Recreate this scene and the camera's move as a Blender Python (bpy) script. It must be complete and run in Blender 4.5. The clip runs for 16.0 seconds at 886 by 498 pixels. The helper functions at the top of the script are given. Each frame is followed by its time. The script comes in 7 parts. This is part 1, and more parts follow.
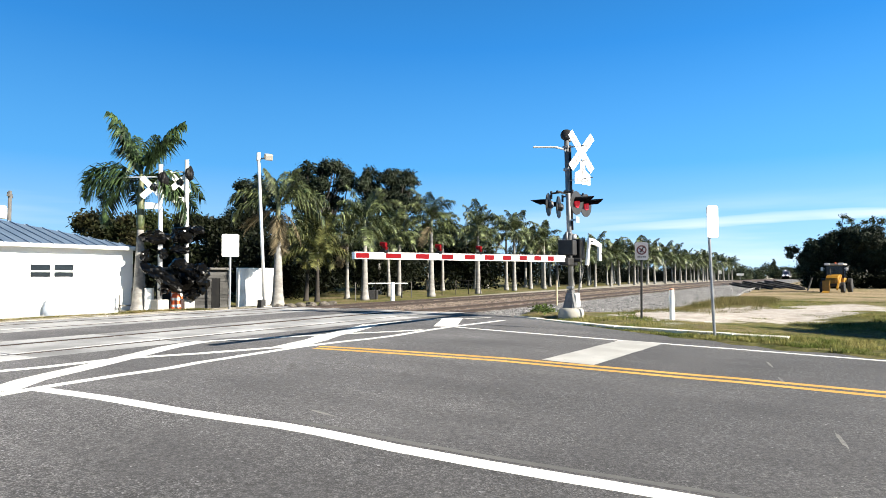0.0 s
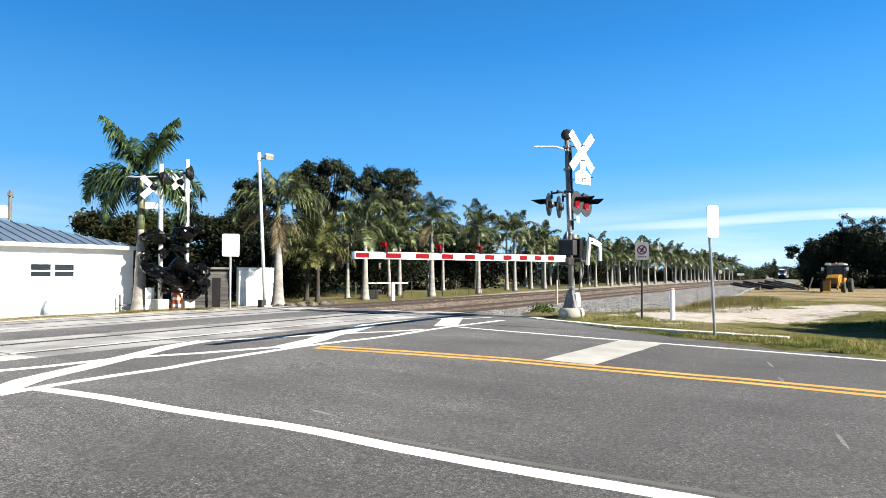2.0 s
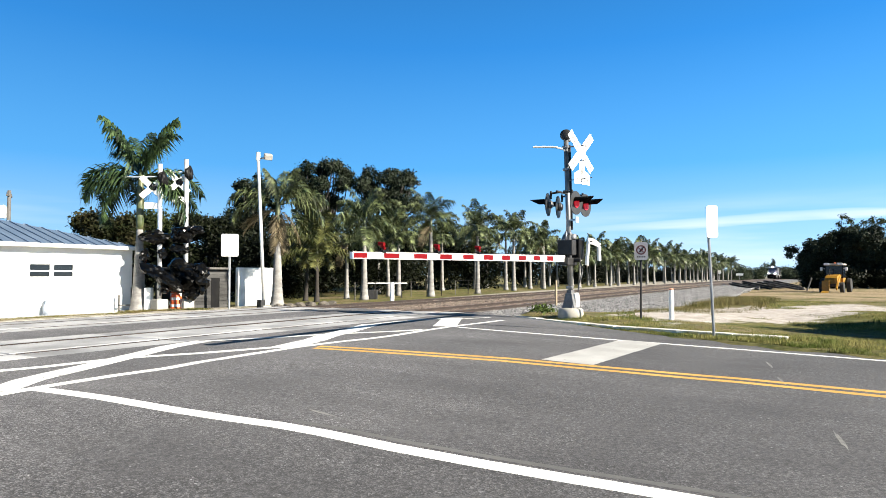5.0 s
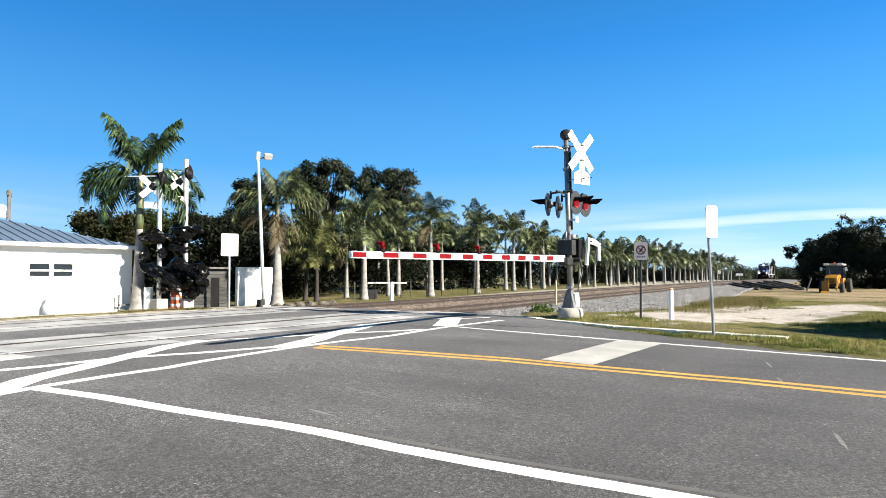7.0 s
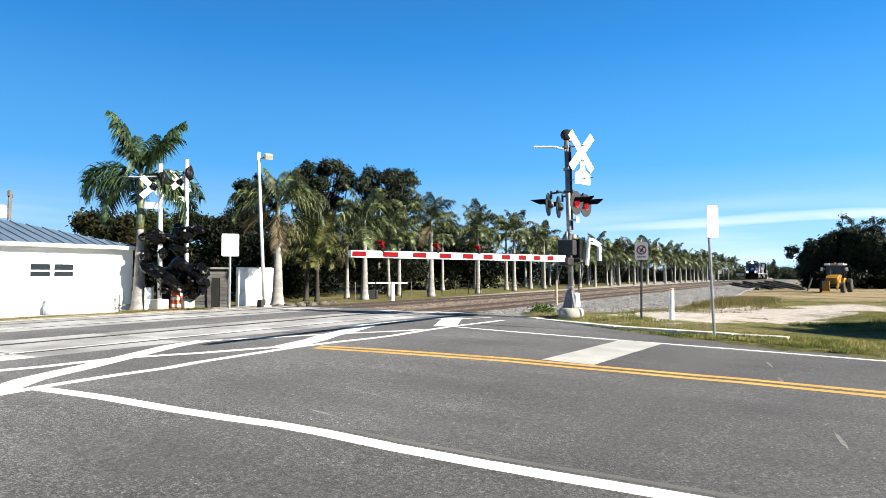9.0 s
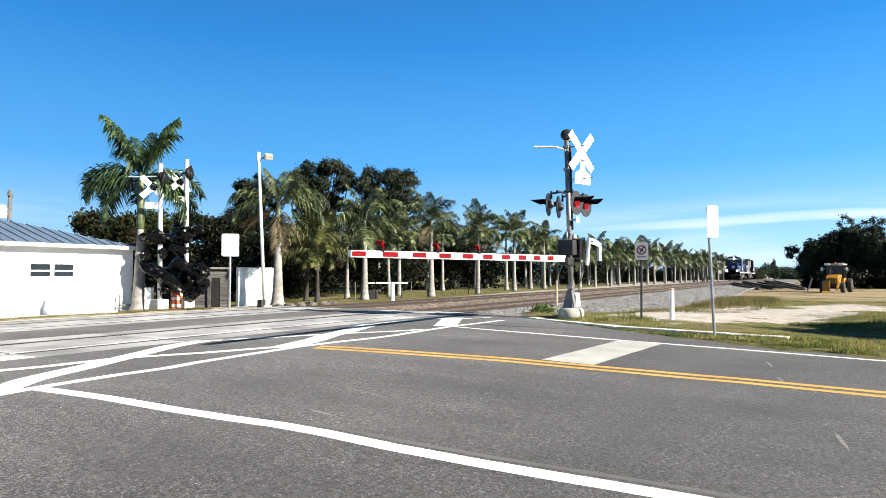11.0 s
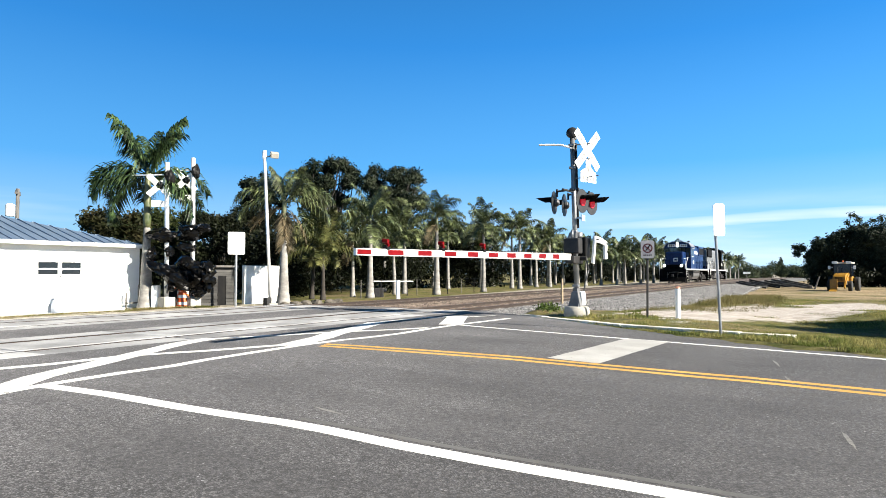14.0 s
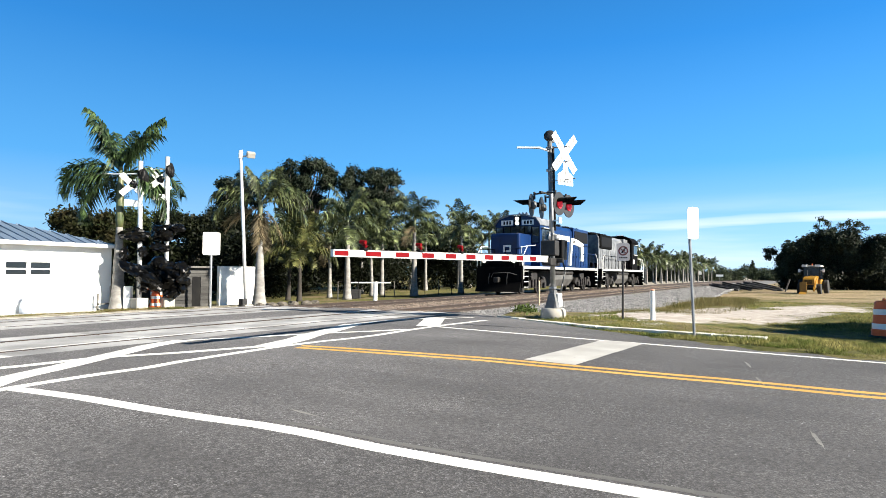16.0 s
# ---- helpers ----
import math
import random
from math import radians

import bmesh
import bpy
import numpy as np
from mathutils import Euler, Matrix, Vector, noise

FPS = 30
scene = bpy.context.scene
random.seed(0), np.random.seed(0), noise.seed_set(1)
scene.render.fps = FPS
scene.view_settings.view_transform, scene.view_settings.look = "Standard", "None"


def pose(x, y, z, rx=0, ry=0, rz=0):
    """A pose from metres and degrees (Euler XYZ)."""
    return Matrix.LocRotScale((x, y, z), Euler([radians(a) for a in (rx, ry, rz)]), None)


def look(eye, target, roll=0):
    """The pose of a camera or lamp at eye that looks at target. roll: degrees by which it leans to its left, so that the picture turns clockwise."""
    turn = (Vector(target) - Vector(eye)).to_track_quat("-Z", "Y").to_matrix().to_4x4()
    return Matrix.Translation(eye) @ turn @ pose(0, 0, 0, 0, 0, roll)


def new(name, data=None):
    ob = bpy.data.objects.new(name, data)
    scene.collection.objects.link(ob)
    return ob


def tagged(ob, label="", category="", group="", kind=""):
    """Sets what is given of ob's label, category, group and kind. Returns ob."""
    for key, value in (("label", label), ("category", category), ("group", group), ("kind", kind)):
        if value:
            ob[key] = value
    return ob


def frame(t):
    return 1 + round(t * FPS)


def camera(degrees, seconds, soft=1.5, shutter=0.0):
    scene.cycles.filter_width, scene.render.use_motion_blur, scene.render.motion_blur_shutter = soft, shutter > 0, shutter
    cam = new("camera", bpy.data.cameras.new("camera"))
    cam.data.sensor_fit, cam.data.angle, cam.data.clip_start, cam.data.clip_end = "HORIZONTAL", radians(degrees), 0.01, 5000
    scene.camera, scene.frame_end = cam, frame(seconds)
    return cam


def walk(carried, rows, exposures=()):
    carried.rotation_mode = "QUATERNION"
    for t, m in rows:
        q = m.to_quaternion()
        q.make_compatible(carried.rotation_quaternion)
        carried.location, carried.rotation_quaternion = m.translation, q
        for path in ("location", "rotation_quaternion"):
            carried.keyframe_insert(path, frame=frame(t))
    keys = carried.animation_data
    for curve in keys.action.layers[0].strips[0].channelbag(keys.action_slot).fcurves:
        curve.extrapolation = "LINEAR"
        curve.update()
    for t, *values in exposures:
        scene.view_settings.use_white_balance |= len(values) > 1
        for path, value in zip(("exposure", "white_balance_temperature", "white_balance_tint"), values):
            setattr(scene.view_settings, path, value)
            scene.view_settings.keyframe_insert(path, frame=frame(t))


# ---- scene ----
cam = camera(70, 16.0, soft=0.7)
EYE = 1.25
TURNS = [(0, 92.38, 0.07, -58.24), (0.5, 92.38, 0.07, -58.23), (1, 92.36, 0.05, -58.21), (1.5, 92.36, 0.06, -58.22),
         (2, 92.36, 0.04, -58.21), (2.5, 92.36, 0.03, -58.22), (3, 92.36, 0.03, -58.22), (3.5, 92.36, 0.06, -58.21),
         (4, 92.37, 0.07, -58.22), (6.5, 92.35, 0.00, -58.37), (7, 92.35, 0.00, -58.30), (7.5, 92.35, 0.01, -58.26),
         (8, 92.36, 0.03, -58.28), (8.5, 92.37, 0.05, -58.25), (9, 92.36, 0.02, -58.25), (11.5, 92.36, 0.03, -58.24),
         (12, 92.37, 0.06, -58.25), (12.5, 92.38, 0.08, -58.28), (13, 92.36, 0.10, -58.09), (13.5, 92.46, 0.05, -58.52),
         (14, 92.20, -0.01, -57.75), (14.5, 92.34, -0.06, -57.72), (15, 92.49, 0.03, -57.96), (15.5, 92.36, -0.01, -58.02),
         (15.7, 92.37, -0.01, -58.06), (15.8, 92.37, -0.01, -58.07), (15.9, 92.37, -0.02, -58.07), (16, 92.35, -0.22, -59.78)]
walk(cam, [(t, pose(0, 0, EYE, a, b, c)) for t, a, b, c in TURNS])

# ---------------------------------------------------------------- light


def rgb4(c):
    return (*c, 1.0)


SUN = Vector((0.08, -0.885, 0.45)).normalized()  # towards the sun
scene.view_settings.exposure = 1.70
world = bpy.data.worlds.new("world")
scene.world = world
world.use_nodes = True
wt = world.node_tree
sky = wt.nodes.new("ShaderNodeTexSky")
sky.sky_type, sky.sun_disc = "NISHITA", False
sky.sun_elevation = math.asin(SUN.z)
sky.sun_rotation = math.atan2(SUN.x, SUN.y)
sky.air_density, sky.dust_density, sky.ozone_density = 1.0, 0.3, 2.5
back = wt.nodes["Background"]
back.inputs["Strength"].default_value = 0.054
# thin streaks of cloud low over the horizon
wc = wt.nodes.new("ShaderNodeTexCoord")
wm = wt.nodes.new("ShaderNodeMapping")
wm.inputs["Scale"].default_value = (1.6, 1.6, 20.0)
wt.links.new(wc.outputs["Generated"], wm.inputs["Vector"])
wn = wt.nodes.new("ShaderNodeTexNoise")
wn.inputs["Scale"].default_value, wn.inputs["Detail"].default_value = 1.2, 4.0
wn.inputs["Roughness"].default_value = 0.55
wt.links.new(wm.outputs["Vector"], wn.inputs["Vector"])
wr = wt.nodes.new("ShaderNodeMapRange")
wr.inputs["From Min"].default_value, wr.inputs["From Max"].default_value = 0.44, 0.70
wt.links.new(wn.outputs["Fac"], wr.inputs["Value"])
ws = wt.nodes.new("ShaderNodeSeparateXYZ")
wt.links.new(wc.outputs["Generated"], ws.inputs["Vector"])
wh = wt.nodes.new("ShaderNodeMapRange")
wh.inputs["From Min"].default_value, wh.inputs["From Max"].default_value = 0.125, 0.06
wt.links.new(ws.outputs["Z"], wh.inputs["Value"])
wk = wt.nodes.new("ShaderNodeMath")
wk.operation = "MULTIPLY"
wt.links.new(wr.outputs["Result"], wk.inputs[0])
wt.links.new(wh.outputs["Result"], wk.inputs[1])
# one long thin streak of cloud low over the line


def wmath(op, a, b, clamp=False):
    t = wt.nodes.new("ShaderNodeMath")
    t.operation, t.use_clamp = op, clamp
    for i, v in enumerate((a, b)):
        if isinstance(v, (int, float)):
            t.inputs[i].default_value = v
        else:
            wt.links.new(v, t.inputs[i])
    return t.outputs["Value"]


off = wmath("MULTIPLY", wmath("ADD", wmath("ADD", ws.outputs["Z"], -0.080), wmath("MULTIPLY", ws.outputs["Y"], 0.03)), 130.0)
off = wmath("ADD", off, wmath("MULTIPLY", wmath("ADD", wn.outputs["Fac"], -0.5), 5.0))
streak = wmath("SUBTRACT", 1.0, wmath("MULTIPLY", off, off), True)
side = wt.nodes.new("ShaderNodeMapRange")
side.inputs["From Min"].default_value, side.inputs["From Max"].default_value = 0.40, 0.14
side.inputs["To Max"].default_value = 0.75
wt.links.new(ws.outputs["Y"], side.inputs["Value"])
broken = wt.nodes.new("ShaderNodeMapRange")
broken.inputs["From Min"].default_value, broken.inputs["From Max"].default_value = 0.36, 0.56
broken.inputs["To Min"].default_value = 0.35
wt.links.new(wn.outputs["Fac"], broken.inputs["Value"])
streak = wmath("MULTIPLY", wmath("MULTIPLY", streak, side.outputs["Result"]), broken.outputs["Result"])
wx = wt.nodes.new("ShaderNodeMix")
wx.data_type = "RGBA"
wx.inputs["B"].default_value = (6.4, 6.9, 7.3, 1)
wt.links.new(wmath("MAXIMUM", wmath("MULTIPLY", wk.outputs["Value"], 0.45), streak), wx.inputs["Factor"])
tint = wt.nodes.new("ShaderNodeVectorMath")
tint.operation = "MULTIPLY"
tint.inputs[1].default_value = (0.30, 0.64, 0.925)  # a deep clear winter blue
wt.links.new(sky.outputs["Color"], tint.inputs[0])
# clear blue that pales towards the horizon
wz = wt.nodes.new("ShaderNodeSeparateXYZ")
wt.links.new(wc.outputs["Generated"], wz.inputs["Vector"])
wg = wt.nodes.new("ShaderNodeValToRGB")
stops = ((0.0, (0.40, 0.67, 0.92)), (0.05, (0.33, 0.61, 0.91)), (0.165, (0.10, 0.40, 0.83)), (0.34, (0.032, 0.24, 0.655)), (0.43, (0.026, 0.19, 0.52)), (0.58, (0.010, 0.038, 0.085)), (1.0, (0.006, 0.014, 0.026)))
for i, (p, c) in enumerate(stops):
    e = wg.color_ramp.elements[i] if i < 2 else wg.color_ramp.elements.new(p)
    e.position, e.color = p, rgb4(c)
wt.links.new(wz.outputs["Z"], wg.inputs["Fac"])
wv = wt.nodes.new("ShaderNodeVectorMath")
wv.operation = "SCALE"
# brighter towards the sun's side
wy = wt.nodes.new("ShaderNodeMapRange")
wy.inputs["From Min"].default_value, wy.inputs["From Max"].default_value = 0.75, -0.1
wy.inputs["To Min"].default_value, wy.inputs["To Max"].default_value = 6.73, 8.3
wt.links.new(wz.outputs["Y"], wy.inputs["Value"])
wt.links.new(wy.outputs["Result"], wv.inputs["Scale"])
wt.links.new(wg.outputs["Color"], wv.inputs[0])
wb = wt.nodes.new("ShaderNodeMix")
wb.data_type = "RGBA"
wb.inputs["Factor"].default_value = 0.95
wt.links.new(tint.outputs["Vector"], wb.inputs["A"])
wt.links.new(wv.outputs["Vector"], wb.inputs["B"])
wt.links.new(wb.outputs["Result"], wx.inputs["A"])
wt.links.new(wx.outputs["Result"], back.inputs["Color"])

lamp = bpy.data.lights.new("sun", "SUN")
lamp.energy, lamp.angle, lamp.color = 5.0, radians(0.53), (1.0, 0.93, 0.80)
sun = new("sun", lamp)
sun.matrix_world = look(SUN * 50, (0, 0, 0))

# ---------------------------------------------------------------- materials


def rgb(c):
    return (*c, 1.0) if len(c) == 3 else c


def mat(name, a, b=None, size=1.0, rough=0.7, metal=0.0, bump=0.0, grain=40.0, speck=0.12, vary=0.0, stretch=(1, 1, 1), lo=0.35, hi=0.65, island=0.0, spec=0.5):
    """Two colours mixed by broad noise, fine grain over both, relief, and a lightness of its own for each object."""
    m = bpy.data.materials.new(name)
    m.use_nodes = True
    nt = m.node_tree
    n, l = nt.nodes, nt.links
    bs = n["Principled BSDF"]
    bs.inputs["Roughness"].default_value, bs.inputs["Metallic"].default_value = rough, metal
    bs.inputs["Specular IOR Level"].default_value = spec
    tc = n.new("ShaderNodeTexCoord")
    mp = n.new("ShaderNodeMapping")
    mp.inputs["Scale"].default_value = stretch
    l.new(tc.outputs["Object"], mp.inputs["Vector"])
    n1 = n.new("ShaderNodeTexNoise")
    n1.inputs["Scale"].default_value, n1.inputs["Detail"].default_value = size, 6.0
    l.new(mp.outputs["Vector"], n1.inputs["Vector"])
    mr = n.new("ShaderNodeMapRange")
    mr.inputs["From Min"].default_value, mr.inputs["From Max"].default_value = lo, hi
    l.new(n1.outputs["Fac"], mr.inputs["Value"])
    mx = n.new("ShaderNodeMix")
    mx.data_type = "RGBA"
    mx.inputs["A"].default_value, mx.inputs["B"].default_value = rgb(a), rgb(b or a)
    l.new(mr.outputs["Result"], mx.inputs["Factor"])
    n2 = n.new("ShaderNodeTexNoise")
    n2.inputs["Scale"].default_value, n2.inputs["Detail"].default_value = grain, 3.0
    l.new(mp.outputs["Vector"], n2.inputs["Vector"])
    g = n.new("ShaderNodeMapRange")
    g.inputs["From Min"].default_value, g.inputs["From Max"].default_value = 0.25, 0.75
    g.inputs["To Min"].default_value, g.inputs["To Max"].default_value = 1 - speck, 1 + speck
    l.new(n2.outputs["Fac"], g.inputs["Value"])
    value = g.outputs["Result"]
    for kind, amount in (("ShaderNodeObjectInfo", vary), ("ShaderNodeNewGeometry", island)):
        if amount:
            oi = n.new(kind)
            om = n.new("ShaderNodeMapRange")
            om.inputs["To Min"].default_value, om.inputs["To Max"].default_value = 1 - amount, 1 + amount
            l.new(oi.outputs["Random" if vary and kind.endswith("Info") else "Random Per Island"], om.inputs["Value"])
            mu = n.new("ShaderNodeMath")
            mu.operation = "MULTIPLY"
            l.new(value, mu.inputs[0])
            l.new(om.outputs["Result"], mu.inputs[1])
            value = mu.outputs["Value"]
    vs = n.new("ShaderNodeVectorMath")
    vs.operation = "SCALE"
    l.new(mx.outputs["Result"], vs.inputs[0])
    l.new(value, vs.inputs["Scale"])
    l.new(vs.outputs["Vector"], bs.inputs["Base Color"])
    if bump:
        bp = n.new("ShaderNodeBump")
        bp.inputs["Strength"].default_value, bp.inputs["Distance"].default_value = bump, 0.02
        l.new(n2.outputs["Fac"], bp.inputs["Height"])
        l.new(bp.outputs["Normal"], bs.inputs["Normal"])
    return m


def glow(name, colour, strength):
    m = bpy.data.materials.new(name)
    m.use_nodes = True
    bs = m.node_tree.nodes["Principled BSDF"]
    bs.inputs["Base Color"].default_value = rgb(colour)
    bs.inputs["Emission Color"].default_value = rgb(colour)
    bs.inputs["Emission Strength"].default_value = strength
    return m


def leafy(name, a, b, size=0.5, trans=0.25, rough=0.55, island=0.25, spec=0.1):
    """Leaf material: two greens, a lightness for each leaf, some light let through."""
    m = mat(name, a, b, size=size, rough=rough, speck=0.1, grain=6.0, island=island, spec=spec)
    n, l = m.node_tree.nodes, m.node_tree.links
    bs = n["Principled BSDF"]
    out = n["Material Output"]
    tr = n.new("ShaderNodeBsdfTranslucent")
    l.new(bs.inputs["Base Color"].links[0].from_socket, tr.inputs["Color"])
    ms = n.new("ShaderNodeMixShader")
    ms.inputs[0].default_value = trans
    l.new(bs.outputs[0], ms.inputs[1])
    l.new(tr.outputs[0], ms.inputs[2])
    l.new(ms.outputs[0], out.inputs["Surface"])
    return m


WHITE = mat("white_paint", (0.82, 0.82, 0.80), (0.74, 0.74, 0.71), size=1.5, rough=0.5, speck=0.03)
STUCCO = mat("white_stucco", (0.86, 0.86, 0.84), (0.80, 0.80, 0.77), size=0.7, rough=0.85, speck=0.04, grain=60, bump=0.15)
OLDWHITE = mat("weathered_white", (0.78, 0.78, 0.75), (0.50, 0.50, 0.46), size=2.2, rough=0.85, speck=0.1, lo=0.5, hi=0.8)
GALV = mat("galvanised", (0.286, 0.292, 0.299), (0.204, 0.211, 0.224), size=5, rough=0.45, metal=0.7, speck=0.08)
ALU = mat("aluminium", (0.78, 0.79, 0.80), (0.66, 0.67, 0.69), size=4, rough=0.45, metal=0.55, speck=0.05)
DARKSTEEL = mat("dark_steel", (0.015, 0.015, 0.0163), (0.0286, 0.0272, 0.0265), size=6, rough=0.55, speck=0.15, spec=0.3)
BLACK = mat("black_paint", (0.00544, 0.00544, 0.00612), (0.00952, 0.00918, 0.00884), size=4, rough=0.5, speck=0.15, spec=0.12)
BAG = mat("black_plastic_film", (0.0012, 0.0012, 0.0013), (0.003, 0.003, 0.003), size=3, rough=0.22, speck=0.1, spec=0.22, bump=0.1, grain=9.0)
GREYBOX = mat("grey_enamel", (0.0816, 0.085, 0.0884), (0.0544, 0.0564, 0.0585), size=3, rough=0.5, speck=0.06)
CONCRETE = mat("concrete", (0.354, 0.34, 0.306), (0.258, 0.252, 0.231), size=2.0, rough=0.9, speck=0.12, grain=50, bump=0.25)
PALECON = mat("pale_concrete", (0.367, 0.347, 0.306), (0.258, 0.241, 0.211), size=1.5, rough=0.9, speck=0.1, grain=50, bump=0.2)
RED = mat("red_reflective", (0.150, 0.003, 0.005), (0.115, 0.0025, 0.004), size=8, rough=0.45, speck=0.05, spec=0.12)
ORANGE = mat("orange_plastic", (0.72, 0.12, 0.025), (0.62, 0.10, 0.03), size=4, rough=0.5, speck=0.05)
LENSRED = mat("red_lens", (0.306, 0.0068, 0.0102), (0.204, 0.00544, 0.0068), size=20, rough=0.15, speck=0.1)
LAMPRED = glow("lit_red_lens", (0.62, 0.012, 0.025), 0.15)
LAMPWHITE = glow("lit_headlight", (1.0, 0.93, 0.80), 40.0)
WOODGREY = mat("weathered_wood", (0.112, 0.106, 0.099), (0.066, 0.062, 0.057), size=3, rough=0.85, speck=0.2, stretch=(6, 6, 0.6))
YELLOWPAINT = mat("machine_yellow", (0.34, 0.17, 0.0102), (0.245, 0.116, 0.0102), size=3, rough=0.5, speck=0.08)
RUBBER = mat("rubber", (0.0122, 0.0122, 0.0122), (0.0204, 0.0197, 0.0184), size=5, rough=0.8, speck=0.1)


def glass_mat():
    m = mat("dark_glass", (0.0102, 0.0122, 0.0136), (0.015, 0.0177, 0.0204), size=1.0, rough=0.06, speck=0.02)
    return m


GLASS = glass_mat()

# ---------------------------------------------------------------- building blocks


def mesh_of(bm, name, material, smooth=False):
    me = bpy.data.meshes.new(name)
    bm.normal_update()
    bm.to_mesh(me)
    bm.free()
    for m in material if isinstance(material, (list, tuple)) else [material]:
        me.materials.append(m)
    if smooth:
        me.shade_smooth()
    return me


def arrays(name, verts, faces, material, smooth=False):
    me = bpy.data.meshes.new(name)
    me.from_pydata([tuple(v) for v in verts], [], [tuple(f) for f in faces])
    me.materials.append(material)
    if smooth:
        me.shade_smooth()
    return me


def part(name, bm, material, parent, label="", m=None, smooth=False):
    me = bm if isinstance(bm, bpy.types.Mesh) else mesh_of(bm, name, material, smooth)
    ob = new(name, me)
    ob.parent = parent
    if m is not None:
        ob.matrix_basis = m
    return tagged(ob, label)


def thing(name, label, category, m, group="", kind=""):
    return_ob = new(name)
    return_ob.empty_display_size = 0.3
    return_ob.matrix_basis = m
    return tagged(return_ob, label, category, group, kind)


def solid(name, bm, material, label, category, m=None, group="", kind="", smooth=False):
    me = bm if isinstance(bm, bpy.types.Mesh) else mesh_of(bm, name, material, smooth)
    ob = new(name, me)
    if m is not None:
        ob.matrix_basis = m
    return tagged(ob, label, category, group, kind)


def box(bm, x0, x1, y0, y1, z0, z1, bevel=0.0, m=None, index=0):
    c = bmesh.ops.create_cube(bm, size=1.0, matrix=Matrix.Translation(((x0 + x1) / 2, (y0 + y1) / 2, (z0 + z1) / 2)) @ Matrix.Diagonal((x1 - x0, y1 - y0, z1 - z0, 1)))
    vs = c["verts"]
    if bevel:
        es = list({e for v in vs for e in v.link_edges})
        r = bmesh.ops.bevel(bm, geom=es, offset=bevel, segments=2, affect="EDGES", profile=0.5, clamp_overlap=True)
        vs = list({v for f in r["faces"] for v in f.verts} | {v for v in vs if v.is_valid})
    if m is not None:
        bmesh.ops.transform(bm, matrix=m, verts=vs)
    if index:
        for f in {f for v in vs for f in v.link_faces}:
            f.material_index = index
    return vs


def rod(bm, p, q, r0, r1=None, n=10, cap=True):
    p, q = Vector(p), Vector(q)
    r1 = r0 if r1 is None else r1
    d = q - p
    m = Matrix.Translation((p + q) / 2) @ d.to_track_quat("Z", "Y").to_matrix().to_4x4()
    c = bmesh.ops.create_cone(bm, cap_ends=cap, segments=n, radius1=max(r0, 1e-4), radius2=max(r1, 1e-4), depth=d.length, matrix=m)
    return c["verts"]


def tube(bm, points, r, n=8):
    for p, q in zip(points[:-1], points[1:]):
        rod(bm, p, q, r, r, n)


def lathe(bm, profile, n=20, m=None):
    """A turned form about z from (radius, height) pairs."""
    rings = []
    for r, z in profile:
        rings.append([bm.verts.new((r * math.cos(2 * math.pi * i / n), r * math.sin(2 * math.pi * i / n), z)) for i in range(n)])
    for a, b in zip(rings[:-1], rings[1:]):
        for i in range(n):
            bm.faces.new((a[i], a[(i + 1) % n], b[(i + 1) % n], b[i]))
    bm.faces.new(rings[-1])
    bm.faces.new(list(reversed(rings[0])))
    if m is not None:
        bmesh.ops.transform(bm, matrix=m, verts=[v for r in rings for v in r])


def prism(bm, outline, d0, d1, m=None):
    """An outline in x, z pushed out along y from d0 to d1."""
    a = [bm.verts.new((x, d0, z)) for x, z in outline]
    b = [bm.verts.new((x, d1, z)) for x, z in outline]
    bm.faces.new(a)
    bm.faces.new(list(reversed(b)))
    k = len(outline)
    for i in range(k):
        bm.faces.new((a[(i + 1) % k], a[i], b[i], b[(i + 1) % k]))
    bmesh.ops.recalc_face_normals(bm, faces=list({f for v in a + b for f in v.link_faces}))
    if m is not None:
        bmesh.ops.transform(bm, matrix=m, verts=a + b)


def B():
    return bmesh.new()


def ease(x):
    x = min(max(x, 0.0), 1.0)
    return x * x * (3 - 2 * x)


def road_z(y):
    return 0.12 * ease((y - 1) / 7) if y < 17 else 0.12 - 0.27 * ease((y - 17) / 3.2)


# ---------------------------------------------------------------- ground and road
EDGE = [(-60, 11.6), (-3, 11.6), (-0.6, 11.6), (0.65, 12.2), (1.6, 12.75), (2.66, 13.15), (3.97, 13.75), (5.65, 14.7), (7.6, 15.8), (9.2, 16.8)]


def edge_x(y):
    for (ya, xa), (yb, xb) in zip(EDGE[:-1], EDGE[1:]):
        if y <= yb:
            return xa + (xb - xa) * max(0.0, (y - ya) / (yb - ya))
    return EDGE[-1][1]


def dip(x):
    """How far the land and the line have sunk at x: a gentle fall far down the track."""
    return min(max(0.0, x - 115.0) ** 2 / 48000, 1.9)


